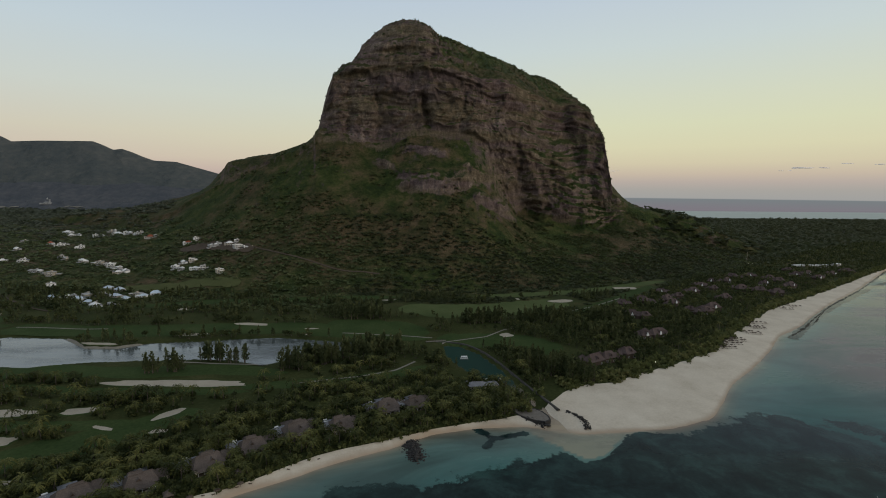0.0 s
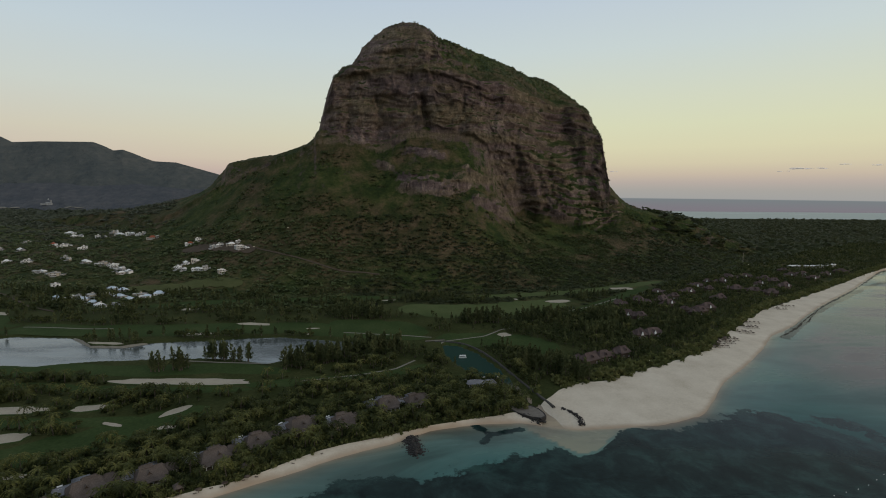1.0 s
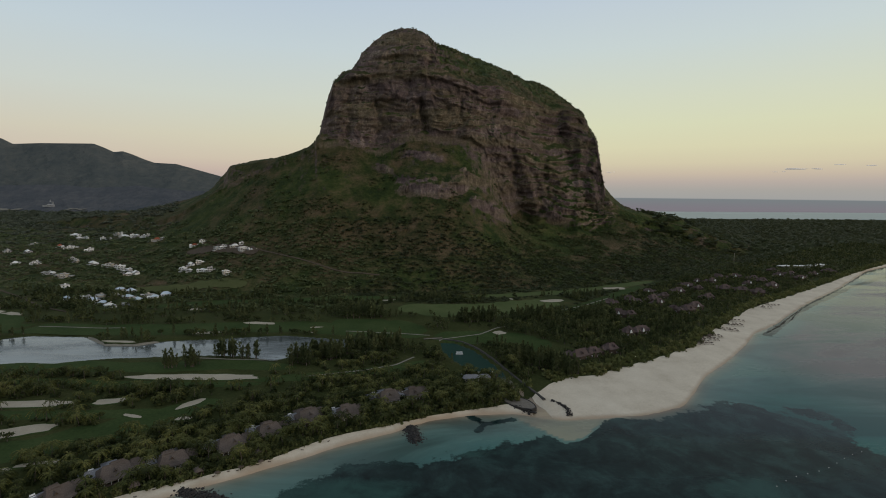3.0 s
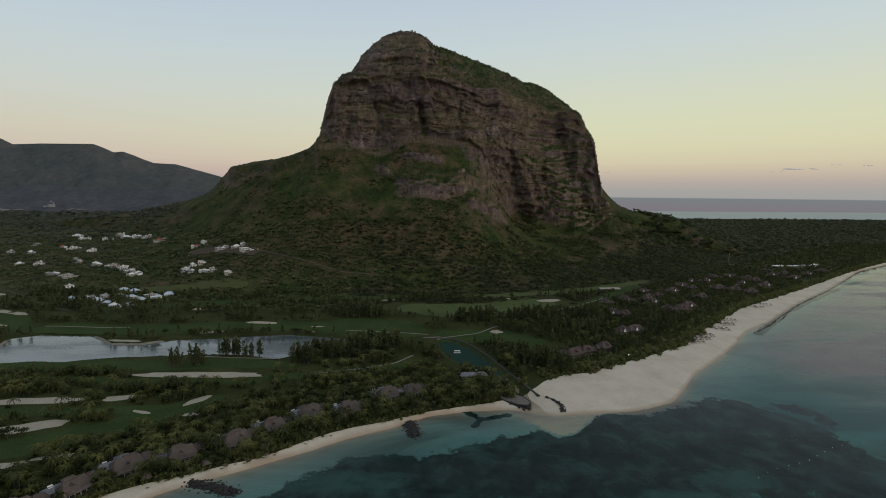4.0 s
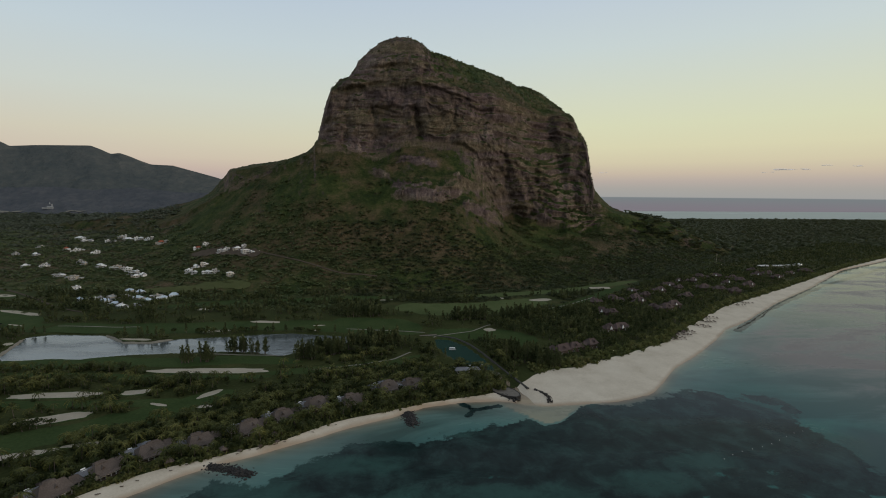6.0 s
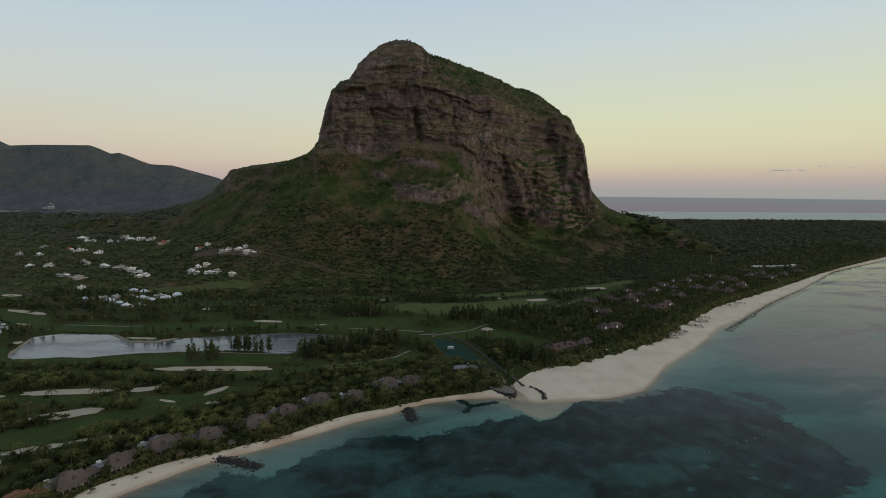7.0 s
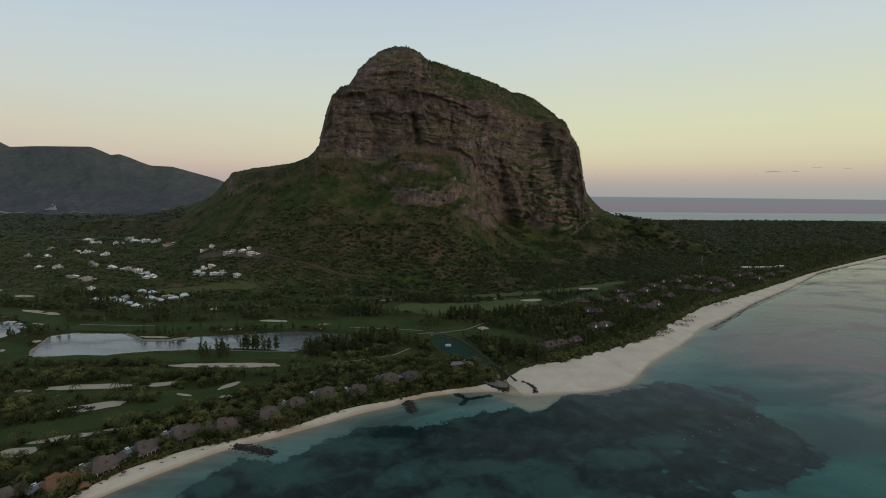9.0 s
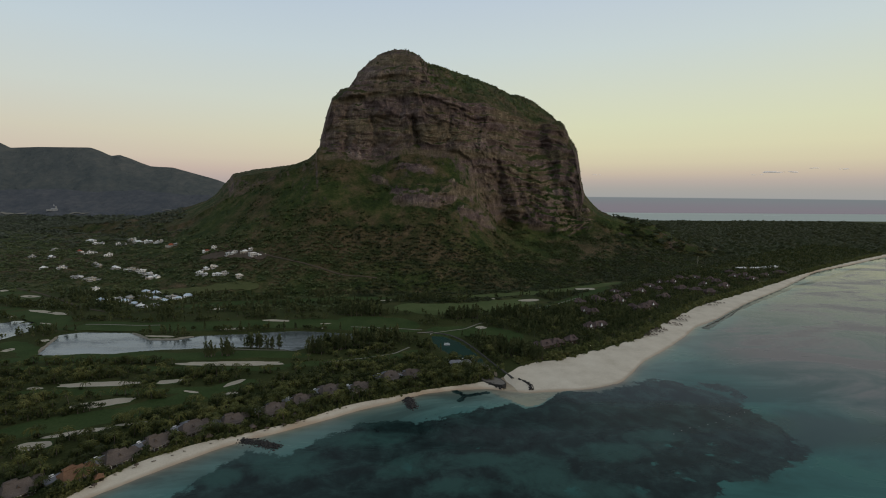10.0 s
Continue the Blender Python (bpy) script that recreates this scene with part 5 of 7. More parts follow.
joined("park_trees", broads_lite, (mat_bark, mat_leaf), x[hb], y[hb], z[hb], sc[hb] * 1.0, rng, "dense broad-leaved trees of the resort park", "trees")

# woods of the plain and scrub on the slopes
flat_bushes = [[bush_arrays(s + 160, 20, 1.25)] for s in range(5)]
sets = []
for x0, x1, y0, y1, step, size in ((1480, 2900, 1360, 2300, 11, 2.8), (-1150, 760, 680, 1020, 9.5, 2.9), (400, 1500, 780, 1300, 10.5, 3.4), (-1500, -300, 1000, 1250, 11.5, 3.3), (-1700, -700, 1250, 1900, 17, 5.0), (300, 2900, 1300, 3150, 25, 9.6), (-2600, -900, 1900, 2700, 26, 7.6)):
    x, y = scatter(x0, x1, y0, y1, step, rng)
    inl = y - green_y(x)
    d = y - EYE_Y
    a = (x - EYE_X) / d
    keep = (inl > np.where(x > 1480, 4, np.where(x > 60, 190 + 0.05 * x, 300))) & (np.abs(a) < 1.25) & ~is_open(x, y, 2.0)
    keep &= ~((x > 1480) & (inl > 300) & (step < 12))
    keep &= ~((d > 1150) & (a > -0.5) & (a < 0.42)) & (rng.uniform(size=x.shape) < np.where((x < -300) & (y > 700), 0.62, 1.0) * (0.45 + 0.55 * smooth(-0.5, 0.0, fbm(x / 70, y / 50, 2.2, 3))))
    sets.append((x[keep], y[keep], rng.uniform(0.6, 1.2, keep.sum()) * size))
x, y, sc = [np.concatenate([s[k] for s in sets]) for k in range(3)]
z, west = terr_z(x, y) - 0.3 - 3.0 * ((x > 300) & (y > 1300) & (sc > 2.7)), x < -150 + 120 * fbm(x / 90, y / 90, 1.4, 2)
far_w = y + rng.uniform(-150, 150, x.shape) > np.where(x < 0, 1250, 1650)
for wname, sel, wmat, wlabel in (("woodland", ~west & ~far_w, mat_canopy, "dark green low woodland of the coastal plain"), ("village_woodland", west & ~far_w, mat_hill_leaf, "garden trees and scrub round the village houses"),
                                 ("distant_woodland", far_w & (x < 0), mat_distant, "woods far behind the village, greyed with painted haze"), ("cape_woodland", far_w & (x >= 0), mat_cape, "olive green low woods of the flat cape")):
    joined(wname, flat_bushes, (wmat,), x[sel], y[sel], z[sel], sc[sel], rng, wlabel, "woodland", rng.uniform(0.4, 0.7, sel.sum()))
hr, hc_ = rng.randint(0, 17, 1500), rng.randint(len(fa), size=1500)
ok = rng.uniform(size=1500) > hr / 17.0 + 0.25 * fbm(fa[hc_] * 30, hr / 9.0, 0.4, 2)
hr, hc_ = hr[ok], hc_[ok]
hx, hy, hz = [np.array([rows[r][k][c] for r, c in zip(hr, hc_)]) for k in range(3)]
joined("hill_woodland", flat_bushes, (mat_distant,), hx, hy, hz - 1.0, rng.uniform(2.5, 5.5, len(hx)), rng, "woods at the foot of the far hills, greyed with painted haze", "woodland")

x, y = scatter(-1000, 800, 860, 1330, 7.0, rng)
d, a = y - EYE_Y, (x - EYE_X) / (y - EYE_Y)
keep = (a > -1.0) & (a < 0.62) & (d < np.interp(a, aa, d_foot) + 25) & (rng.uniform(size=x.shape) < 0.03 + 0.92 * smooth(0.12, 0.30, fbm(x / 62, y / 54, 4.2, 4) + 0.22 * smooth(100, 260, x))) & ~is_open(x, y, 2)
x, y = x[keep], y[keep]
z, sc, east = terr_z(x, y) - 0.9, rng.uniform(0.6, 1.5, x.shape) ** 1.3 * 1.8, x > 130 + 90 * fbm(x / 60, y / 60, 5.4, 2)
joined("slope_scrub", flat_bushes, (mat_scrub,), x[~east], y[~east], z[~east], sc[~east], rng, "green and brownish scrub on the mountain slopes", "scrub", rng.uniform(0.45, 0.75, (~east).sum()))
joined("slope_woods", flat_bushes, (mat_scrub,), x[east], y[east], z[east], sc[east] * 1.3, rng, "dark bushy woods below the cliff", "woodland", rng.uniform(0.45, 0.75, east.sum()))

# small trees along the summit ridge
rows = np.nonzero((K[:, 0] == 0.5))[0]
ri, cj = rng.choice(rows, 5200), rng.randint(len(aa), size=5200)
ok = (aa[cj] > -0.23) & (aa[cj] < 0.34) & (rng.uniform(size=5200) < np.where(aa[cj] > -0.01, 0.8, 0.12))
ri, cj = ri[ok], cj[ok]
joined("summit_scrub", [[b] for b in bushes], (mat_scrub,), MX[ri, cj], MY[ri, cj], Z[ri, cj] - 0.6, rng.uniform(0.5, 1.5, len(ri)) * 1.0, rng, "scrub trees on the upper slope of the mountain", "scrub")

# ---- building parts ----
mat_thatch = two_scale("weathered_shingle", [(0.3, (0.062, 0.050, 0.043)), (0.5, (0.104, 0.083, 0.073)), (0.7, (0.160, 0.130, 0.116))], 0.15, 1.6, 0.95, 0.06, 0.7, 0.12)
mat_thatch_new = two_scale("fresh_brown_shingle", [(0.3, (0.12, 0.065, 0.04)), (0.5, (0.19, 0.105, 0.065)), (0.7, (0.26, 0.15, 0.095))], 0.15, 1.6, 0.95, 0.06, 0.7, 0.12)
mat_slate = two_scale("grey_roof", [(0.3, (0.11, 0.11, 0.12)), (0.7, (0.23, 0.23, 0.25))], 0.2, 1.5, 0.75, 0.3, 0.5, 0.08)
mat_plaster = two_scale("cream_plaster", [(0.3, (0.36, 0.31, 0.25)), (0.7, (0.50, 0.44, 0.37))], 0.2, 1.5, 0.9, 0.2, 0.15, 0.03)
mat_white = two_scale("white_paint", [(0.3, (0.60, 0.58, 0.56)), (0.7, (0.84, 0.83, 0.81))], 0.15, 1.2, 0.7, 0.3, 0.1, 0.03)
mat_grey_wall = two_scale("grey_render", [(0.3, (0.28, 0.27, 0.26)), (0.7, (0.45, 0.43, 0.42))], 0.15, 1.2, 0.85, 0.3, 0.1, 0.03)
mat_red_roof = two_scale("red_roof", [(0.3, (0.22, 0.06, 0.035)), (0.7, (0.36, 0.11, 0.06))], 0.2, 1.5, 0.85, 0.2, 0.4, 0.06)
mat_blue_roof = two_scale("pale_blue_metal_roof", [(0.3, (0.40, 0.47, 0.55)), (0.7, (0.58, 0.65, 0.73))], 0.2, 1.5, 0.5, 0.4, 0.1, 0.03)
mat_wood = two_scale("dark_timber", [(0.3, (0.05, 0.035, 0.025)), (0.7, (0.11, 0.08, 0.06))], 0.5, 5, 0.8, 0.3, 0.3, 0.02)
mat_glass, n, l, b = material("window_glass", 0.08, 0.5)
b.inputs["Base Color"].default_value = (0.02, 0.024, 0.028, 1)
mat_lamp, n, l, b = material("lit_lamp", 0.5, 0.3)
b.inputs["Base Color"].default_value = (0.9, 0.85, 0.75, 1)
b.inputs["Emission Color"].default_value, b.inputs["Emission Strength"].default_value = (1.0, 0.9, 0.72, 1), 3.5


def box_arrays(cx, cy, cz, sx, sy, sz):
    V = [(cx + i * sx / 2, cy + j * sy / 2, cz + k * sz / 2) for i in (-1, 1) for j in (-1, 1) for k in (-1, 1)]
    Q = [(0, 1, 3, 2), (4, 6, 7, 5), (0, 4, 5, 1), (2, 3, 7, 6), (0, 2, 6, 4), (1, 5, 7, 3)]
    return V, Q


def boxes_mesh(name, boxes, mat):
    V, Q = [], []
    for bx in boxes:
        v, q = box_arrays(*bx)
        Q += [tuple(i + len(V) for i in f) for f in q]
        V += v
    return mesh_of(name, V, Q, mat)


def hip_roof(name, L, W, z0, h, ridge, mat, over=0.8, thick=0.25, cx=0.0, cy=0.0, sag=0.0, rows=5):
    """A hipped roof with courses, a real thickness and a ridge cap; ridge is the length of its ridge."""
    V, Q = [], []
    def ring(t, dz=0.0, grow=0.0):
        lx, ly = (L / 2 + over) * (1 - t) + ridge / 2 * t + grow, (W / 2 + over) * (1 - t) + 0.02 + grow
        z = z0 + h * (t - sag * t * (1 - t)) + dz
        return [(cx - lx, cy - ly, z), (cx + lx, cy - ly, z), (cx + lx, cy + ly, z), (cx - lx, cy + ly, z)]
    loops = [ring(0, -thick, -0.05), ring(0, 0)]
    for k in range(1, rows + 1):
        t = k / rows
        loops += [ring(t - 0.02, 0.0, 0.0)] + ([ring(t - 0.02, 0.07, -0.03)] if k < rows else [])
    for lp in loops:
        V += lp
    for i in range(len(loops) - 1):
        for s in range(4):
            p, q = i * 4 + s, i * 4 + (s + 1) % 4
            Q.append((p, q, q + 4, p + 4))
    Q += [(3, 2, 1, 0), tuple(len(V) - 4 + s for s in range(4))]
    v, q = box_arrays(cx, cy, z0 + h + 0.02, ridge + 0.5, 0.5, 0.22)
    Q += [tuple(i + len(V) for i in f) for f in q]
    V += v
    return mesh_of(name, V, Q, mat)


def gable(name, w, h, d, x, y, z, mat, over=0.35, thick=0.18):
    """A small gabled dormer roof that faces -y."""
    V, Q = [], []
    for yy in (y - d / 2, y + d / 2):
        V += [(x - w / 2 - over, yy, z), (x, yy, z + h), (x + w / 2 + over, yy, z), (x - w / 2 - over, yy, z - thick), (x, yy, z + h - thick), (x + w / 2 + over, yy, z - thick)]
    Q += [(0, 1, 7, 6), (1, 2, 8, 7), (3, 9, 10, 4), (4, 10, 11, 5), (0, 3, 4, 1), (1, 4, 5, 2), (6, 7, 10, 9), (7, 8, 11, 10), (0, 6, 9, 3), (2, 5, 11, 8)]
    return mesh_of(name, V, Q, mat)


def prism(name, w, h, d, x, y, z, mat):
    """The triangular wall under a gable."""
    V = [(x - w / 2, y - d / 2, z), (x + w / 2, y - d / 2, z), (x, y - d / 2, z + h), (x - w / 2, y + d / 2, z), (x + w / 2, y + d / 2, z), (x, y + d / 2, z + h)]
    return mesh_of(name, V, [(0, 1, 2), (5, 4, 3), (0, 3, 4, 1), (1, 4, 5, 2), (2, 5, 3, 0)], mat)


def window(parent, x, y, z, w, h, facing="y", sign=-1):
    """A window: frame with a sunk pane."""
    t, dp = 0.12, 0.16
    if facing == "y":
        fr = [(x - w / 2, y, z, t, dp, h), (x + w / 2, y, z, t, dp, h), (x, y, z + h / 2, w + t, dp, t), (x, y, z - h / 2, w + t, dp + 0.1, t)]
        pn = [(x, y - sign * 0.02, z, w - 0.05, 0.1, h - 0.05)]
    else:
        fr = [(x, y - w / 2, z, dp, t, h), (x, y + w / 2, z, dp, t, h), (x, y, z + h / 2, dp, w + t, t), (x, y, z - h / 2, dp + 0.1, w + t, t)]
        pn = [(x - sign * 0.02, y, z, 0.1, w - 0.05, h - 0.05)]
    f = part("window", boxes_mesh("window", fr, mat_white), parent)
    part("pane", boxes_mesh("pane", pn, mat_glass), f, "dark glass pane")


def villa(x, y, turn, size, roof_mat, label, seed):
    """A beach bungalow: two roofed blocks with a veranda and a dormer, and a lower block behind."""
    rg = random.Random(seed)
    base = tagged(new("beach_bungalow"), label, "bungalow", "bungalows along the beach")
    L, W, H = 13.5 * size, 9.0 * size, 3.7
    part("wall", boxes_mesh("wall", [(0, 0, H / 2 - 0.5, L, W, H + 1.0)], mat_plaster), base)
    part("roof", hip_roof("roof", L, W, H, 3.9 * size, L * 0.74, roof_mat, 1.1, sag=0.10, rows=7), base)
    dx = rg.uniform(-2.5, 2.5)
    part("dormer_wall", prism("dormer_wall", 2.4, 1.8, 2.4, dx, -W * 0.27, H + 1.1, mat_wood), base)
    part("dormer_roof", gable("dormer_roof", 2.6, 2.2, 3.2, dx, -W * 0.27, H + 1.1, roof_mat), base)
    # lower wing, set back to one side
    side = 1
    sx, sy, sl, sw = L * 0.66, W * rg.uniform(0.15, 0.4), L * 0.5, W * 0.8
    part("side_wall", boxes_mesh("side_wall", [(sx, sy, 1.2, sl, sw, 4.0)], mat_plaster), base)
    part("side_roof", hip_roof("side_roof", sl, sw, 3.1, 2.6 * size, sl * 0.45, roof_mat, 0.9, cx=sx, cy=sy, sag=0.08), base)
    # raised ridge of the main roof
    ux, ul, uw = rg.uniform(-0.2, 0.15) * L, L * 0.42, W * 0.30
    part("upper_wall", boxes_mesh("upper_wall", [(ux, W * 0.12, H + 2.6, ul, uw, 3.2)], mat_slate), base, "grey upper wall")
    part("upper_roof", hip_roof("upper_roof", ul, uw, H + 4.2, 1.0 * size, ul * 0.85, roof_mat, 0.5, cx=ux, cy=W * 0.12), base)
    # veranda on the sea side
    part("veranda_roof", mesh_of("veranda_roof", [(-L / 2 + 1, -W / 2 - 3.4, 2.7), (L / 2 - 1, -W / 2 - 3.4, 2.7), (L / 2 - 1, -W / 2 + 0.02, 4.1), (-L / 2 + 1, -W / 2 + 0.02, 4.1),
         (-L / 2 + 1, -W / 2 - 3.4, 2.5), (L / 2 - 1, -W / 2 - 3.4, 2.5), (L / 2 - 1, -W / 2 + 0.02, 3.9), (-L / 2 + 1, -W / 2 + 0.02, 3.9)],
         [(0, 1, 2, 3), (7, 6, 5, 4), (0, 4, 5, 1), (1, 5, 6, 2), (2, 6, 7, 3), (3, 7, 4, 0)], roof_mat), base)
    part("veranda_deck", boxes_mesh("veranda_deck", [(0, -W / 2 - 1.7, 0.0, L - 1.5, 3.4, 0.5)], mat_wood), base, "dark timber deck")
    for k in range(5):
        px = -L / 2 + 1.3 + (L - 2.6) * k / 4
        part("post", boxes_mesh("post", [(px, -W / 2 - 3.1, 1.3, 0.22, 0.22, 2.7)], mat_white), base)
    for k in (-1, 0, 1):
        window(base, k * L * 0.3, -W / 2 - 0.04, 1.7, 1.9, 2.1)
    window(base, sx, sy - sw / 2 - 0.04, 1.7, 2.2, 1.6)
    window(base, -side * (L / 2 + 0.04), 0, 2.0, 1.8, 1.4, "x", -side)
    # lower grey blocks behind, one beside the main roof and one across it
    rx, ry = -L * 0.62, W * 0.62
    part("rear_wall", boxes_mesh("rear_wall", [(rx, ry, 1.1, L * 0.72, W * 0.8, 3.4)], mat_plaster), base)
    part("rear_roof", hip_roof("rear_roof", L * 0.72, W * 0.8, 2.8, 1.9 * size, L * 0.45, mat_slate, 0.8, cx=rx, cy=ry), base, "low blue-grey rear roof")
    bx, by = L * rg.uniform(-0.1, 0.2), W * 0.95
    part("back_wall", boxes_mesh("back_wall", [(bx, by, 1.2, L * 0.45, W * 0.9, 3.6)], mat_plaster), base)
    part("back_roof", hip_roof("back_roof", L * 0.45, W * 0.9, 3.0, 2.2 * size, L * 0.1, mat_slate if rg.random() < 0.5 else roof_mat, 0.8, cx=bx, cy=by), base)
    part("solar_tank", boxes_mesh("solar_tank", [(rx - 0.5, ry + W * 0.10, 5.2, 2.6, 0.8, 0.6), (rx - 0.5, ry - W * 0.02, 4.7, 2.4, 1.5, 0.12)], mat_white), base, "white water heater tank")
    base.matrix_basis = pose(x, y, float(ground_z(x, y)) + 0.1, 0, 0, turn)


for k, (vx, vy) in enumerate(VILLAS):
    slope = math.degrees(math.atan2(float(shore_y(vx + 25) - shore_y(vx - 25)), 50))
    villa(vx, vy + 1, slope + (-6, 5, 0, 8, -4)[k % 5], (1.22, 1.1, 1.18, 1.05)[k % 4], mat_thatch_new if k == 1 else mat_thatch,
          "beach bungalow with a fresh orange-brown shingle roof" if k == 1 else "beach bungalow with a weathered grey-brown shingle roof", 40 + k)


def boathouse():
    base = tagged(new("boathouse"), "low grey-roofed boathouse beside the outlet", "boathouse")
    part("wall", boxes_mesh("wall", [(0, 0, 1.4, 15, 7, 3.6)], mat_plaster), base)
    part("roof", hip_roof("roof", 15, 7, 3.1, 2.6, 9, mat_slate, 0.9), base)
    part("side_wall", boxes_mesh("side_wall", [(13, 1.5, 1.2, 9, 6, 3.2)], mat_plaster), base)
    part("side_roof", hip_roof("side_roof", 9, 6, 2.8, 2.2, 4, mat_slate, 0.8, cx=13, cy=1.5), base)
    for k in range(3):
        window(base, -4.5 + 4.5 * k, -3.55, 1.6, 1.6, 1.4)
    base.matrix_basis = pose(26, 407, float(ground_z(26, 407)), 0, 0, 6)


boathouse()


def hut(x, y, mat, label):
    """An open thatched beach hut on four posts."""
    base = tagged(new("beach_hut"), label, "hut", "huts on the beach edge")
    part("roof", hip_roof("roof", 4.4, 4.4, 2.5, 2.2, 0.6, mat, 0.7, rows=4), base)
    for i in (-1, 1):
        for j in (-1, 1):
            part("post", boxes_mesh("post", [(i * 1.9, j * 1.9, 1.2, 0.2, 0.2, 2.8)], mat_wood), base)
    part("floor", boxes_mesh("floor", [(0, 0, 0.0, 4.6, 4.6, 0.3)], mat_wood), base)
    base.matrix_basis = pose(x, y, float(ground_z(x, y)), 0, 0, 38)


for hx, hy, hm in ((-180, 245, mat_thatch), (-150, 260, mat_thatch), (-229, 190, mat_thatch_new), (-160, 262, mat_thatch), (-121, 279, mat_thatch), (-258, 150, mat_thatch)):
    hut(hx, hy, hm, "small open beach hut with a shingle roof")


mat_dark_shingle = two_scale("dark_shingle", [(0.3, (0.056, 0.040, 0.038)), (0.5, (0.092, 0.068, 0.064)), (0.7, (0.145, 0.110, 0.102))], 0.15, 1.6, 0.95, 0.06, 0.7, 0.12)


def lodge(x, y, turn, size, seed):
    """A resort lodge: steep hipped roofs of two joined blocks, some with a pale gable."""
    rg = random.Random(seed)
    base = tagged(new("resort_lodge"), "resort lodge with steep dark shingle roofs among trees", "lodge", "lodges of the resort")
    L, W, H = 12 * size * rg.uniform(0.9, 1.4), 9.5 * size, rg.uniform(4.6, 6.2)
    tall_, pale = rg.uniform(4.2, 5.8) * size, rg.random() < 0.45
    part("wall", boxes_mesh("wall", [(0, 0, H / 2 - 0.5, L, W, H + 1)], mat_wood), base, "dark timber wall")
    part("roof", hip_roof("roof", L, W, H, tall_, L * rg.uniform(0.35, 0.7), mat_dark_shingle, 0.9, sag=0.2), base)
    s_ = rg.choice((-1, 1))
    part("side_wall", boxes_mesh("side_wall", [(s_ * L * 0.62, W * 0.25, 1.7, L * 0.6, W * 0.8, 5.0)], mat_plaster if pale else mat_wood), base)
    part("side_roof", hip_roof("side_roof", L * 0.6, W * 0.8, 4.1, 3.4 * size, L * 0.3, mat_dark_shingle, 0.8, cx=s_ * L * 0.62, cy=W * 0.25), base)
    part("rear_wall", boxes_mesh("rear_wall", [(-s_ * L * 0.35, W * 0.8, 1.7, L * 0.55, W * 0.8, 5.0)], mat_wood), base)
    part("rear_roof", hip_roof("rear_roof", L * 0.55, W * 0.8, 4.1, 3.6 * size, L * 0.12, mat_dark_shingle, 0.8, cx=-s_ * L * 0.35, cy=W * 0.8), base)
    if pale:
        part("gable_wall", prism("gable_wall", 3.4, 4.0, 1.2, 0, -W / 2 - 0.5, H - 0.6, mat_white), base, "pale triangular gable")
    part("gable_roof", gable("gable_roof", 4.2, 4.2, 3.8, 0, -W * 0.27, H + 0.2, mat_dark_shingle), base)
    for k in (-1, 1):
        window(base, k * L * 0.28, -W / 2 - 0.04, 1.8, 1.6, 1.6)
    base.matrix_basis = pose(x, y, float(ground_z(x, y)), 0, 0, turn)


rg = random.Random(3)
for k, (lx, ly) in enumerate(LODGES):
    lodge(lx, ly, rg.uniform(-50, 40), rg.uniform(0.9, 1.3), 90 + k)


def long_building(x, y, turn, L):
    base = tagged(new("service_building"), "long low building with a pale flat roof", "building", "pale buildings at the far end of the resort")
    part("wall", boxes_mesh("wall", [(0, 0, 2.2, L, 10, 5.6)], mat_grey_wall), base)
    part("roof", boxes_mesh("roof", [(0, 0, 5.2, L + 1.4, 11.4, 0.5)], mat_white), base)
    for k in range(5):
        window(base, -L * 0.4 + L * 0.2 * k, -5.04, 2.6, 2.0, 1.6)
    base.matrix_basis = pose(x, y, float(ground_z(x, y)), 0, 0, turn)


for bx, by, bt, bl in ((814, 1100, 12, 30), (850, 1098, 8, 26), (885, 1108, 15, 24), (920, 1122, 20, 20)):
    long_building(bx, by, bt, bl)


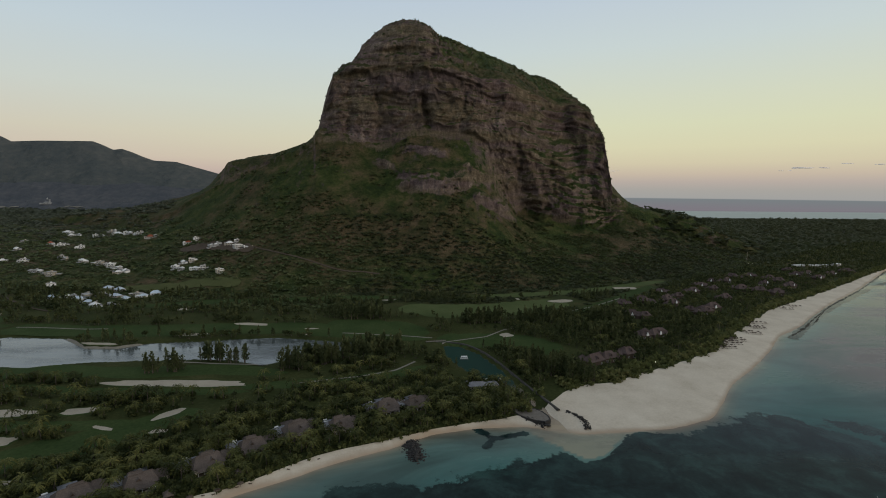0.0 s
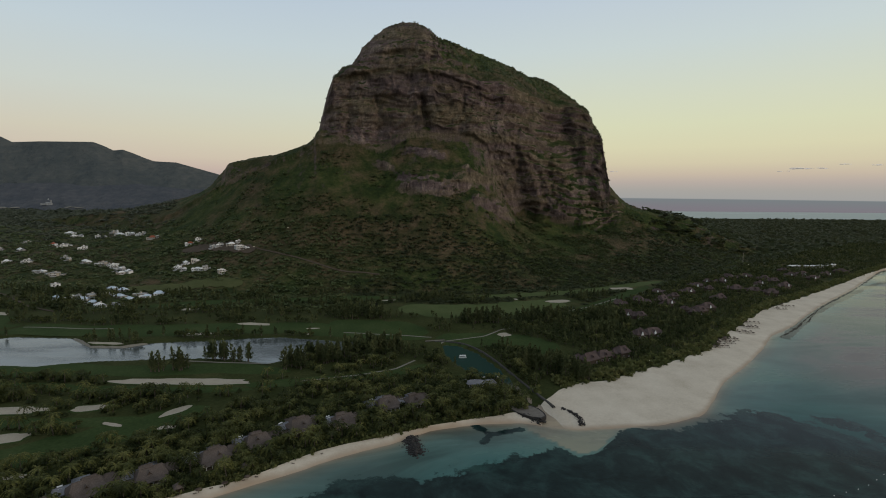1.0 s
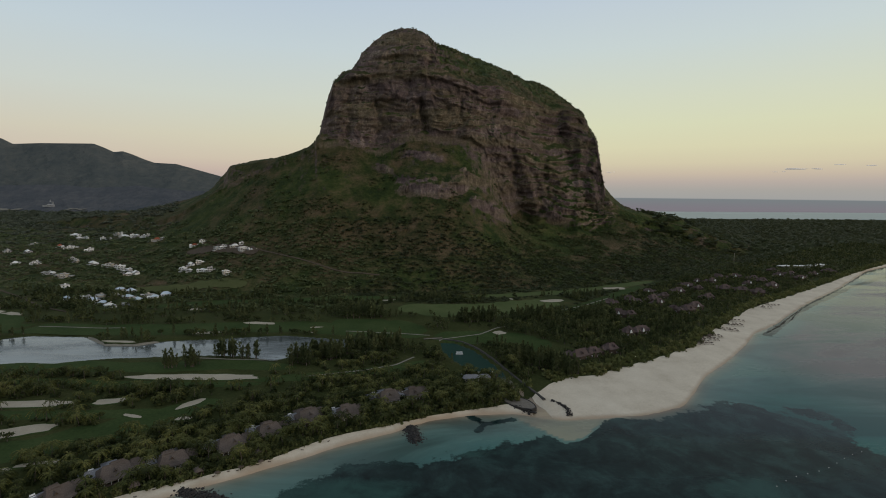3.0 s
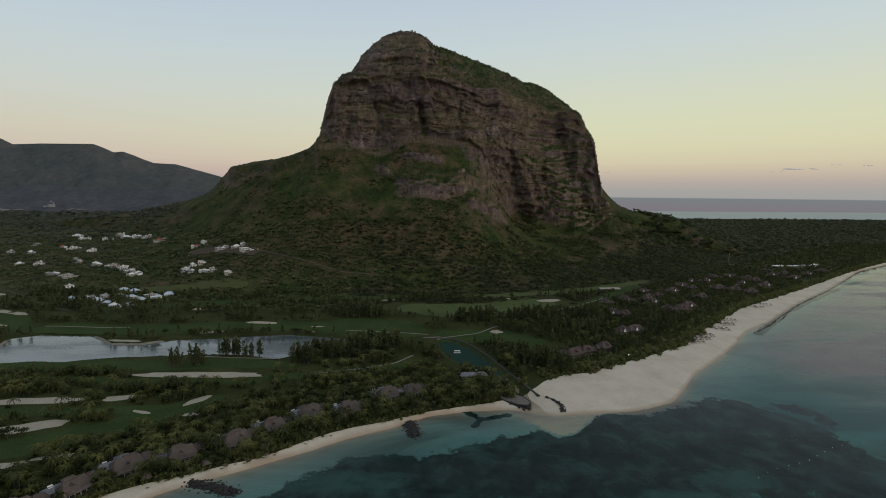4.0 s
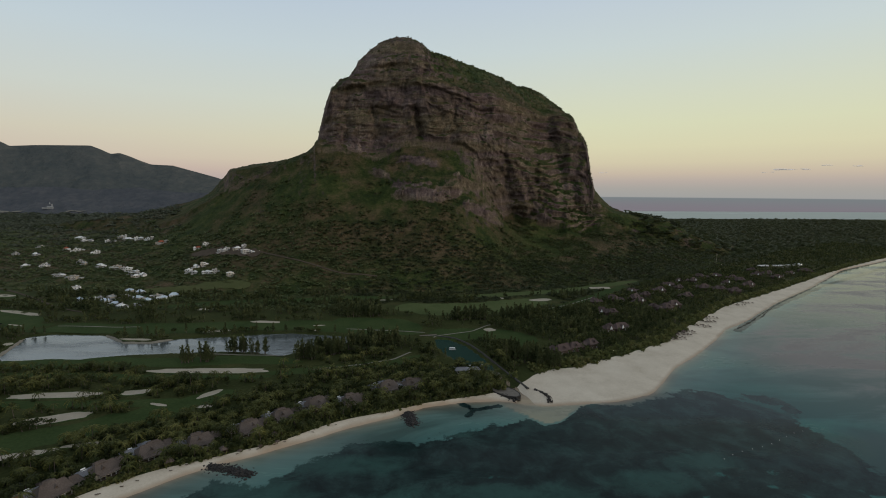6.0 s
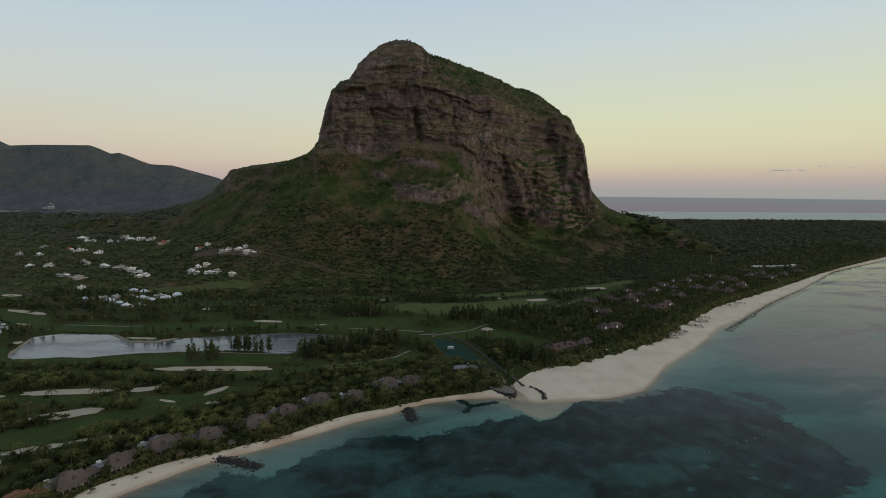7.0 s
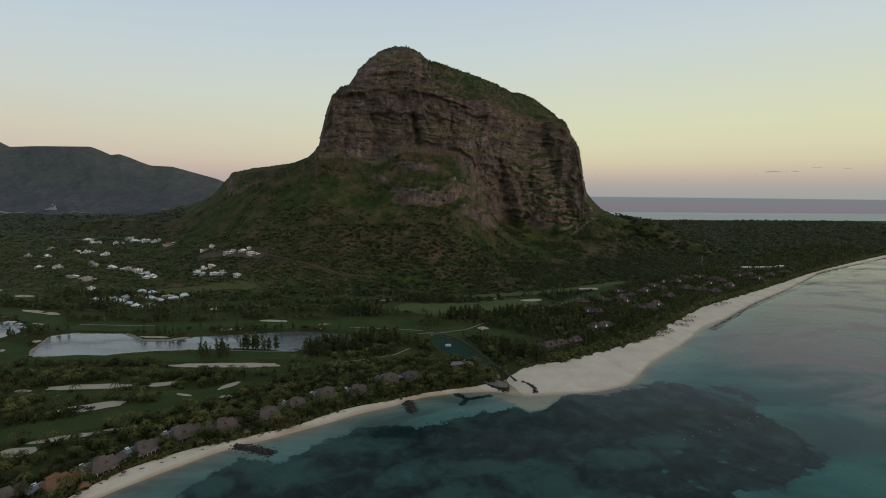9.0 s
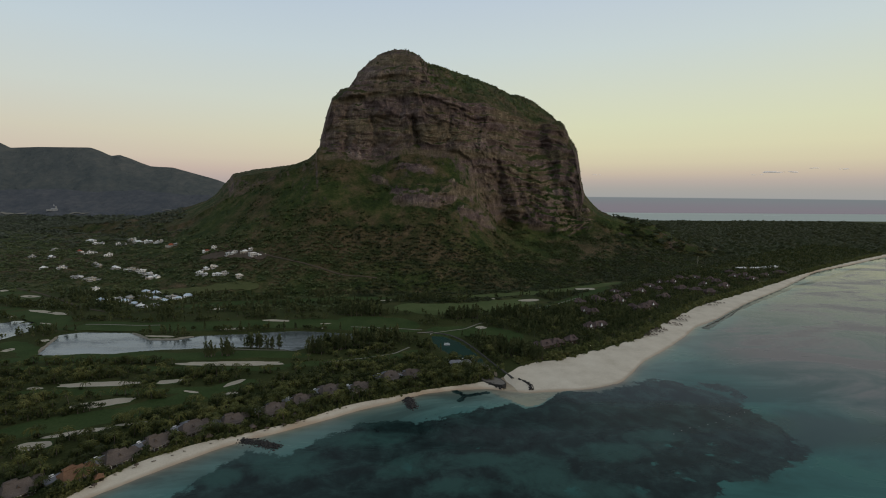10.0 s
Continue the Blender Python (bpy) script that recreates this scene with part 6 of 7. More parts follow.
# ---- village on the slope ----
def village_house(x, y, turn, style, size, seed):
    """A house of several joined blocks of different heights, with roof slabs, terraces and openings."""
    rg = random.Random(seed)
    wall = rg.choice((mat_grey_wall, mat_plaster, mat_white, mat_white))
    words = {"flat": "white flat-roofed village house on the slope", "pitch": "village house with a pale pitched roof", "red": "white village house with a red roof", "blue": "village house with a pale blue metal roof"}
    base = tagged(new("village_house"), words[style], "house", "houses of the village")
    L, W, H = 8.5 * size * rg.uniform(0.8, 1.4), 7.0 * size * rg.uniform(0.8, 1.15), 3.2 if style != "flat" else rg.choice((3.2, 5.6, 5.9))
    part("wall", boxes_mesh("wall", [(0, 0, H / 2 - 1.5, L, W, H + 3)], wall), base)
    if style == "flat":
        part("roof", boxes_mesh("roof", [(0, 0, H + 0.1, L + 0.8, W + 0.8, 0.3), (0, -W / 2 - 0.2, H + 0.5, L + 0.6, 0.2, 0.6), (0, W / 2 + 0.2, H + 0.5, L + 0.6, 0.2, 0.6)], rg.choice((mat_white, mat_grey_wall))), base)
        part("stair_tower", boxes_mesh("stair_tower", [(rg.uniform(-0.3, 0.3) * L, W * 0.2, H + 1.2, 2.6, 2.8, 2.2)], wall), base)
    else:
        part("roof", hip_roof("roof", L, W, H, 2.6 * size, L * 0.45, {"pitch": mat_white, "red": mat_red_roof, "blue": mat_blue_roof}[style], 0.7), base)
    for s in (-1, 1):
        if rg.random() < 0.75:
            wl_, ww_, wh_, wx_, wy_ = L * rg.uniform(0.4, 0.8), W * rg.uniform(0.5, 0.8), rg.uniform(2.4, 3.6), s * L * rg.uniform(0.62, 0.8), rg.uniform(-3, 3)
            part("wing_wall", boxes_mesh("wing_wall", [(wx_, wy_, wh_ / 2 - 1.5, wl_, ww_, wh_ + 3)], wall), base)
            if rg.random() < 0.6:
                part("wing_roof", boxes_mesh("wing_roof", [(wx_, wy_, wh_ + 0.12, wl_ + 0.6, ww_ + 0.6, 0.25)], rg.choice((mat_white, mat_grey_wall))), base)
            else:
                part("wing_roof", hip_roof("wing_roof", wl_, ww_, wh_, 1.6, wl_ * 0.5, rg.choice((mat_white, mat_slate, mat_grey_wall)), 0.5, cx=wx_, cy=wy_, rows=3), base)
            window(base, wx_, wy_ - ww_ / 2 - 0.04, 1.2, wl_ * 0.45, 1.4)
    for k in (-1, 0, 1):
        window(base, k * L * 0.3, -W / 2 - 0.04, 1.5, 1.7, 1.7)
    if style == "flat" and H > 5:
        window(base, -L * 0.25, -W / 2 - 0.04, 4.3, 2.4, 1.6)
        window(base, L * 0.2, -W / 2 - 0.04, 4.3, 2.4, 1.6)
        part("balcony", boxes_mesh("balcony", [(L * 0.1, -W / 2 - 1.0, 2.9, L * 0.6, 2.0, 0.2), (L * 0.1, -W / 2 - 1.95, 3.4, L * 0.6, 0.1, 0.9)], mat_white), base)
    part("terrace", boxes_mesh("terrace", [(rg.uniform(-3, 3), -W / 2 - 2.6, -1.2, L * 0.8, 4.4, 2.2)], mat_grey_wall), base)
    part("door", boxes_mesh("door", [(L * 0.15, -W / 2 - 0.05, 0.6, 1.0, 0.12, 2.1)], mat_wood), base)
    base.matrix_basis = pose(x, y, float(terr_z(x, y)[0]) - 0.2, 0, 0, turn)


rg = random.Random(8)
EXTRA = [(hx + rg.uniform(9, 15) * rg.choice((-1, 1)), hy + rg.uniform(-9, 9)) for hx, hy in VILLAGE[1:9] + VILLAGE[12:18] + VILLAGE[20:24] + VILLAGE[25:28]]
for k, (hx, hy) in enumerate(VILLAGE + VILLAGE_MORE + EXTRA):
    style = "red" if k in (0, 8, 20) else ("blue" if 29 <= k <= 42 and k % 3 != 0 else ("pitch" if k % 4 == 1 else "flat"))
    village_house(hx, hy, rg.uniform(-50, 50), style, rg.uniform(1.0, 1.5) if k < 48 else rg.uniform(0.6, 1.0), 300 + k)

# ---- at the foot of the far hills ----
def low_z(x, y):
    """Height of the low ridge in front of the far hills."""
    d = y - EYE_Y
    k = (x - EYE_X) / d
    f = min(max((d - 2150) / 500 * 35, 0), 34.99)
    i = int(f)
    lo, hi_ = [float(np.interp(k, la, low_rows[i + j][2])) for j in (0, 1)]
    return lo + (hi_ - lo) * (f - i)


def tower_building(x, y):
    base = tagged(new("tower_building"), "small white building with a slim tower below the hills", "building")
    part("wall", boxes_mesh("wall", [(0, 0, 3, 26, 13, 9), (-24, 3, 2, 16, 10, 7)], mat_grey_wall), base)
    part("roof", hip_roof("roof", 26, 13, 7.5, 3.5, 20, mat_grey_wall, 0.8), base)
    part("tower", boxes_mesh("tower", [(9, 0, 10, 5, 5, 24)], mat_grey_wall), base)
    part("spire", hip_roof("spire", 5, 5, 22, 9, 0.4, mat_grey_wall, 0.3, rows=3), base)
    for k in (-1, 0, 1):
        window(base, -4 + 6 * k, -6.54, 3.5, 2.0, 2.6)
    base.matrix_basis = pose(x, y, low_z(x, y), 0, 0, 15)


tower_building(-1790, 2320)
for fx, fy, fl, fw in ((-1960, 2290, 60, 8), (-1870, 2250, 50, 7), (-1250, 2360, 50, 5), (-1660, 2300, 44, 5)):
    FX, FY = np.meshgrid(np.linspace(fx - fl, fx + fl, 16), np.linspace(fy - fw, fy + fw, 6))
    FY = FY + 10 * perlin(FX / 40, FY / 40)
    FZ = np.array([[low_z(p, q) for p, q in zip(*row)] for row in zip(FX, FY)]) + 4.0
    tagged(new("pale_field", grid_mesh("pale_field", FX, FY, FZ, mat_path)), "pale bare field below the far hills", "field", kind="structure")

# ---- rocks of the groynes ----
def rock_pile(name, pts, half, n, seed, label, category, size=1.0, low=-0.4, top=1.2):
    """Loose boulders heaped along a line."""
    rg = np.random.RandomState(seed)
    q = spline(pts, 40)
    bm = bmesh.new()
    bmesh.ops.create_icosphere(bm, subdivisions=1, radius=1.0)
    V0 = np.array([v.co[:] for v in bm.verts])
    F0 = np.array([[v.index for v in f.verts] for f in bm.faces])
    bm.free()
    VV, FF = [], []
    for k in range(n):
        i = rg.randint(40)
        off = rg.normal(size=2) * half * 0.5
        r = size * rg.uniform(0.5, 1.25)
        V = V0 * (1 + 0.28 * rg.uniform(-1, 1, (len(V0), 1))) * r * np.array([1, rg.uniform(0.6, 1), rg.uniform(0.5, 0.85)])
        c, s = math.cos(rg.uniform(0, 6.28)), math.sin(rg.uniform(0, 6.28))
        V = np.stack([V[:, 0] * c - V[:, 1] * s, V[:, 0] * s + V[:, 1] * c, V[:, 2]], 1)
        hgt = low + (top - low) * math.exp(-(np.hypot(*off) / half) ** 2 * 2) * rg.uniform(0.5, 1.0)
        VV.append(V + np.array([q[i, 0] + off[0], q[i, 1] + off[1], hgt]))
        FF.append(F0 + k * len(V0))
    base = tagged(new(name), label, category)
    tagged(part("boulder", tri_mesh("boulder", np.concatenate(VV), np.concatenate(FF), mat_black_rock), base), kind="stuff")
    return base


rock_pile("rock_groyne", [(-28, 328), (-23, 313), (-20, 302)], 6.0, 560, 1, "black boulder groyne running into the lagoon", "groyne")
rock_pile("rock_groyne", [(-160, 248), (-142, 242), (-124, 235)], 5.6, 620, 2, "black boulder groyne at the beach edge", "groyne")
rock_pile("rock_groyne", [(40, 362), (54, 357), (66, 349), (69, 345)], 4.2, 300, 3, "dark stone breakwater beside the outlet", "groyne", 1.0, 0.3, 3.0)
rock_pile("rock_groyne", [(90, 366), (96, 359), (99, 350), (98, 340)], 2.2, 130, 4, "short line of dark boulders on the sand spit", "groyne", 0.9, 0.8, 2.2)
rock_pile("rock_groyne", [(14, 349), (28, 352), (44, 360)], 1.6, 120, 5, "low dark stone edging at the point", "groyne", 0.8, 0.8, 2.4)


# ---- outlet walls ----
mat_wall = two_scale("dark_stone_wall", [(0.3, (0.03, 0.028, 0.026)), (0.7, (0.09, 0.083, 0.076))], 0.4, 2.0, 0.9, 0.2, 0.5, 0.1)


mat_gravel = two_scale("quay_gravel", [(0.3, (0.10, 0.088, 0.078)), (0.7, (0.22, 0.195, 0.17))], 0.3, 2.5, 0.95, 0.1, 0.4, 0.1)


def quay(outline, top):
    """A low platform with a gravel top inside a stone kerb."""
    base = tagged(new("quay"), "low stone quay with a gravel top at the outlet", "quay")
    cx, cy = [sum(p[k] for p in outline) / len(outline) for k in (0, 1)]
    base.location = (cx, cy, 0)
    n = len(outline)
    rim = [(x - cx, y - cy) for x, y in outline]
    bed = [(x * 0.93, y * 0.93, top - 0.25) for x, y in rim]
    part("gravel_bed", mesh_of("gravel_bed", bed, [tuple(range(n))], mat_gravel), base)
    vs_ = [(x, y, -1.2) for x, y in rim] + [(x, y, top) for x, y in rim] + [(x * 0.92, y * 0.92, top) for x, y in rim] + [(x * 0.92, y * 0.92, top - 0.4) for x, y in rim]
    part("stone_wall", mesh_of("stone_wall", vs_, [(r * n + k, r * n + (k + 1) % n, r * n + n + (k + 1) % n, r * n + n + k) for r in range(3) for k in range(n)], mat_black_rock), base, "dark basalt kerb")


quay([(48, 364), (52, 357), (57, 352), (63, 348), (70, 346), (74, 349), (74, 355), (71, 363), (66, 368), (60, 370), (53, 371)], 3.1)


def bank_wall(pts, n=40):
    """A low retaining wall along the water's edge."""
    q = spline(pts, n)
    tan = np.gradient(q, axis=0)
    tan /= np.hypot(*tan.T)[:, None]
    nor = np.stack([-tan[:, 1], tan[:, 0]], 1)
    sec = [(-1.0, -1.5), (-1.0, 2.8), (-0.8, 3.1), (0.8, 3.1), (1.0, 2.8), (1.0, -1.5)]
    P = np.array([[(*(q[i] + nor[i] * o), h) for i in range(n)] for o, h in sec])
    return tagged(new("bank_wall", grid_mesh("bank_wall", P[..., 0], P[..., 1], P[..., 2], mat_wall, False)), "dark stone bank wall along the outlet", "wall", kind="structure")


bank_wall([(-8, 533), (2, 534), (22, 529), (40, 503), (53, 468), (60, 444), (71, 406), (84, 366)])
bank_wall([(43, 430), (54, 392), (62, 368)])


def footbridge():
    base = tagged(new("footbridge"), "low footbridge over the pond inlet", "bridge")
    part("deck", boxes_mesh("deck", [(0, 0, 3.2, 22, 2.6, 0.35)], mat_path), base)
    for s in (-1, 1):
        part("railing", boxes_mesh("railing", [(0, s * 1.25, 4.2, 22, 0.1, 0.1), (0, s * 1.25, 3.8, 22, 0.06, 0.06)] + [(-10.5 + 3 * k, s * 1.25, 3.8, 0.1, 0.1, 0.9) for k in range(8)], mat_wood), base)
    for k in (-1, 1):
        part("abutment", boxes_mesh("abutment", [(k * 9.5, 0, 1.2, 2, 2.8, 4.0)], mat_wall), base)
    base.matrix_basis = pose(-8, 535, 0, 0, 0, 12)


footbridge()


def raft():
    base = tagged(new("pontoon"), "white floating pontoon on the pond", "pontoon")
    part("deck", boxes_mesh("deck", [(0, 0, 0.75, 7.5, 2.6, 0.25)], mat_white), base)
    part("canopy", boxes_mesh("canopy", [(0, 0, 2.6, 6.5, 2.6, 0.15)], mat_white), base)
    for i in (-1, 1):
        part("float", boxes_mesh("float", [(0, i * 0.9, 0.3, 7.8, 0.7, 0.9)], mat_grey_wall), base)
        for j in (-1, 1):
            part("post", boxes_mesh("post", [(i * 2.9, j * 1.1, 1.7, 0.1, 0.1, 1.8)], mat_white), base)
    base.matrix_basis = pose(20, 487, 0, 0, 0, 4)


raft()


def boat_arrays(L, W, H):
    V, Q = [], []
    for i in range(9):
        t = i / 8
        w = W / 2 * (1 - max(0, (t - 0.45) / 0.55) ** 2.2)
        z = H * (1 + 0.35 * t * t)
        for o, zz in ((-w, z), (-w * 0.75, 0.15), (0, 0), (w * 0.75, 0.15), (w, z), (w * 0.8, z - 0.2), (-w * 0.8, z - 0.2)):
            V.append(((t - 0.5) * L, o, zz))
    for i in range(8):
        for s in range(7):
            p, q = i * 7 + s, i * 7 + (s + 1) % 7
            Q.append((p, p + 7, q + 7, q))
    Q += [tuple(range(7)), tuple(range(62, 55, -1))]
    return V, Q


def boat(x, y, z, turn, L=6.0):
    base = tagged(new("motor_boat"), "small white motor boat moored beside the boathouse", "boat", "boats at the boathouse")
    part("hull", mesh_of("hull", *boat_arrays(L, 2.1, 0.8), mat_white), base)
    part("windscreen", boxes_mesh("windscreen", [(0.5, 0, 1.1, 0.08, 1.5, 0.5)], mat_glass), base)
    part("seat", boxes_mesh("seat", [(-1.2, 0, 0.8, 0.6, 1.4, 0.4)], mat_grey_wall), base)
    part("outboard_motor", boxes_mesh("outboard_motor", [(-L / 2 - 0.2, 0, 0.8, 0.4, 0.4, 0.9)], mat_wood), base)
    base.matrix_basis = pose(x, y, z, 0, 0, turn)


for bx, by, bt in ((28, 421, 20), (34, 425, 30), (41, 427, 40), (47, 424, 60), (20, 420, 10)):
    boat(bx, by, max(float(ground_z(bx, by)), -0.2), bt)

# ---- beach furniture ----
def cone_mesh(name, r, h, z, mat, sides=12, thick=0.12):
    V, Q = [(0, 0, z + h)], []
    for dz, rr in ((0, r), (-thick, r * 0.97)):
        V += [(rr * math.cos(6.2832 * k / sides) * (1 + 0.04 * (k % 2)), rr * math.sin(6.2832 * k / sides) * (1 + 0.04 * (k % 2)), z + dz) for k in range(sides)]
    V.append((0, 0, z + h - thick))
    for k in range(sides):
        a_, b_ = 1 + k, 1 + (k + 1) % sides
        Q += [(0, a_, b_), (a_, a_ + sides, b_ + sides, b_), (len(V) - 1, b_ + sides, a_ + sides)]
    return mesh_of(name, V, Q, mat)


me_canopy, me_pole = cone_mesh("canopy", 1.7, 0.8, 2.1, mat_wood), boxes_mesh("pole", [(0, 0, 1.2, 0.12, 0.12, 2.8)], mat_wood)
me_bed, me_back, me_leg = boxes_mesh("bed", [(0, 0, 0.32, 1.4, 0.65, 0.1)], mat_wood), boxes_mesh("backrest", [(0.85, 0, 0.55, 0.6, 0.65, 0.1)], mat_wood), boxes_mesh("leg", [(0, 0, 0.14, 0.08, 0.08, 0.32)], mat_wood)


def sand_z(x, y):
    return float(beach_z(np.array([float(x)]), np.array([float(y)]))[0]) if y < float(green_y(x)) else float(ground_z(x, y))


def parasol(x, y):
    base = tagged(new("beach_parasol"), "dark thatched parasol on the pale sand", "parasol", "parasols on the beach")
    part("canopy", me_canopy, base)
    part("pole", me_pole, base)
    base.matrix_basis = pose(x, y, sand_z(x, y), 0, 0, 0)


def lounger(x, y, turn):
    base = tagged(new("sun_lounger"), "dark wooden sun lounger on the sand", "lounger", "loungers on the beach")
    part("bed", me_bed, base)
    part("backrest", me_back, base)
    for i in (-0.6, 0.6):
        for j in (-0.27, 0.27):
            part("leg", me_leg, base).location = (i, j, 0)
    base.matrix_basis = pose(x, y, sand_z(x, y), 0, 0, turn)


rg = random.Random(12)
for cx, cy, n_u in [(303, 522, 11), (318, 536, 12), (330, 548, 9), (366, 576, 8), (388, 600, 8), (402, 622, 5), (496, 700, 6), (518, 718, 6)]:
    for k in range(n_u):
        px, py = cx + (k % 4 - 1.5) * 5.0 + rg.uniform(-1.2, 1.2), cy + (k // 4 - 1) * 5.5 + rg.uniform(-1.2, 1.2)
        gy, sy = float(green_y(px)), float(shore_y(px))
        py = min(max(py, sy + 0.45 * (gy - sy)), gy - 2.5)
        parasol(px, py)
        lounger(px + 1.6, py - 0.6, rg.uniform(200, 240))
for px in (-222, -215, -206, -196, -175, -168, -140, -118, -112, -95, -80, -205, -190, -133, -128, -229):
    gy, sy = float(green_y(px)), float(shore_y(px))
    py = sy + (gy - sy) * rg.uniform(0.6, 0.85)
    lounger(px, py, rg.uniform(180, 240))
    if rg.random() < 0.4:
        parasol(px + 1.5, py + 1.0)

# ---- weed washed up along the far beach ----
mat_wrack = two_scale("washed_up_weed", [(0.3, (0.022, 0.022, 0.017)), (0.5, (0.045, 0.040, 0.030)), (0.7, (0.10, 0.085, 0.062))], 0.1, 0.8, 0.9, 0.2, 0.4, 0.1)
for k, (x0, x1, off0, off1, wide) in enumerate(((400, 470, 10.0, 7.0, 2.6), (440, 560, 6.0, 4.0, 3.2), (470, 545, 13.0, 6.0, 1.8), (545, 760, 4.0, 3.0, 2.8), (740, 1000, 3.5, 3.0, 2.6), (985, 1300, 3.0, 3.0, 2.6))):
    wx = np.arange(x0, x1, 2.5)
    f = (wx - x0) / (x1 - x0)
    mid = shore_y(wx) - off0 - (off1 - off0) * f + 2.2 * fbm(wx / 14, k * 5.0, 0.0, 3)
    half = np.maximum(wide * np.sin(np.pi * np.clip(f, 0, 1)) ** 0.4 * (0.55 + 1.5 * fbm(wx / 9, k * 3.7, 2.0, 3)), 0.05)
    wy = np.array([mid - half, mid - 0.5 * half, mid, mid + 0.5 * half, mid + half])
    tagged(new("seaweed_line", grid_mesh("seaweed_line", np.repeat(wx[None], 5, 0), wy, 0 * wy + np.array([[0.02], [0.10], [0.16], [0.12], [0.03]]), mat_wrack)), "dark brown weed washed up along the water's edge", "seaweed", kind="structure")

# ---- mast, lamps, buoys ----
def mast(x, y):
    base = tagged(new("radio_mast"), "slim pale lattice mast standing above the woods", "mast")
    for i in range(3):
        ang = 2.094 * i
        part("leg", boxes_mesh("leg", [(math.cos(ang) * 0.7, math.sin(ang) * 0.7, 14, 0.16, 0.16, 28)], mat_plaster), base)
    for k in range(9):
        part("brace", boxes_mesh("brace", [(0, 0, 2 + 3.1 * k, 1.3, 1.2, 0.1)], mat_plaster), base)
    part("antenna", boxes_mesh("antenna", [(0, 0, 28, 1.3, 1.3, 2.0)], mat_plaster), base)
    base.matrix_basis = pose(x, y, float(ground_z(x, y)))


mast(719, 1138)


def street_lamp(x, y, h=5.0):
    base = tagged(new("street_lamp"), "lit lamp on a thin post", "street lamp", "lit lamps")
    part("post", boxes_mesh("post", [(0, 0, h / 2, 0.14, 0.14, h)], mat_wood), base)
    part("lamp_head", boxes_mesh("lamp_head", [(0, 0, h + 0.2, 0.36, 0.36, 0.3)], mat_lamp), base, "lit white lamp head")
    base.matrix_basis = pose(x, y, float(terr_z(x, y)[0]))


for lx, ly in ((197, 455), (690, 1085), (700, 1088), (850, 1060), (905, 1112), (918, 1110), (-352, 940), (-300, 985), (-455, 905)):
    street_lamp(lx, ly, 6.0)

me_buoy = hip_roof("buoy", 0.5, 0.5, 0.1, 0.4, 0.1, mat_white, 0.1, 0.2, rows=2)
for k in range(10):
    bx, by = 196 + 9.5 * k, 247 + 4.2 * k + 1.5 * math.sin(k)
    tagged(new("buoy", me_buoy), "small white marker buoy afloat in the lagoon", "buoy", "line of buoys").matrix_basis = pose(bx, by, 0.0) @ Matrix.Scale(0.55, 4)

# ---- thin clouds low over the sea ----
mat_cloud, n, l, b = material("thin_cloud", 1.0, 0.0)
cv = noise_node(n, l, n.new("ShaderNodeNewGeometry").outputs["Position"], 0.02, 5, 0.6)
cr = ramp_node(n, [(0.3, (0.80, 0.74, 0.72)), (0.7, (0.92, 0.86, 0.84))])
l.new(cv.outputs[0], cr.inputs[0])
l.new(cr.outputs[0], b.inputs["Base Color"])
# a faint pinkish glow is added to lift the streaks towards the sky's brightness
b.inputs["Emission Color"].default_value, b.inputs["Emission Strength"].default_value = (1.0, 0.90, 0.84, 1), 0.13


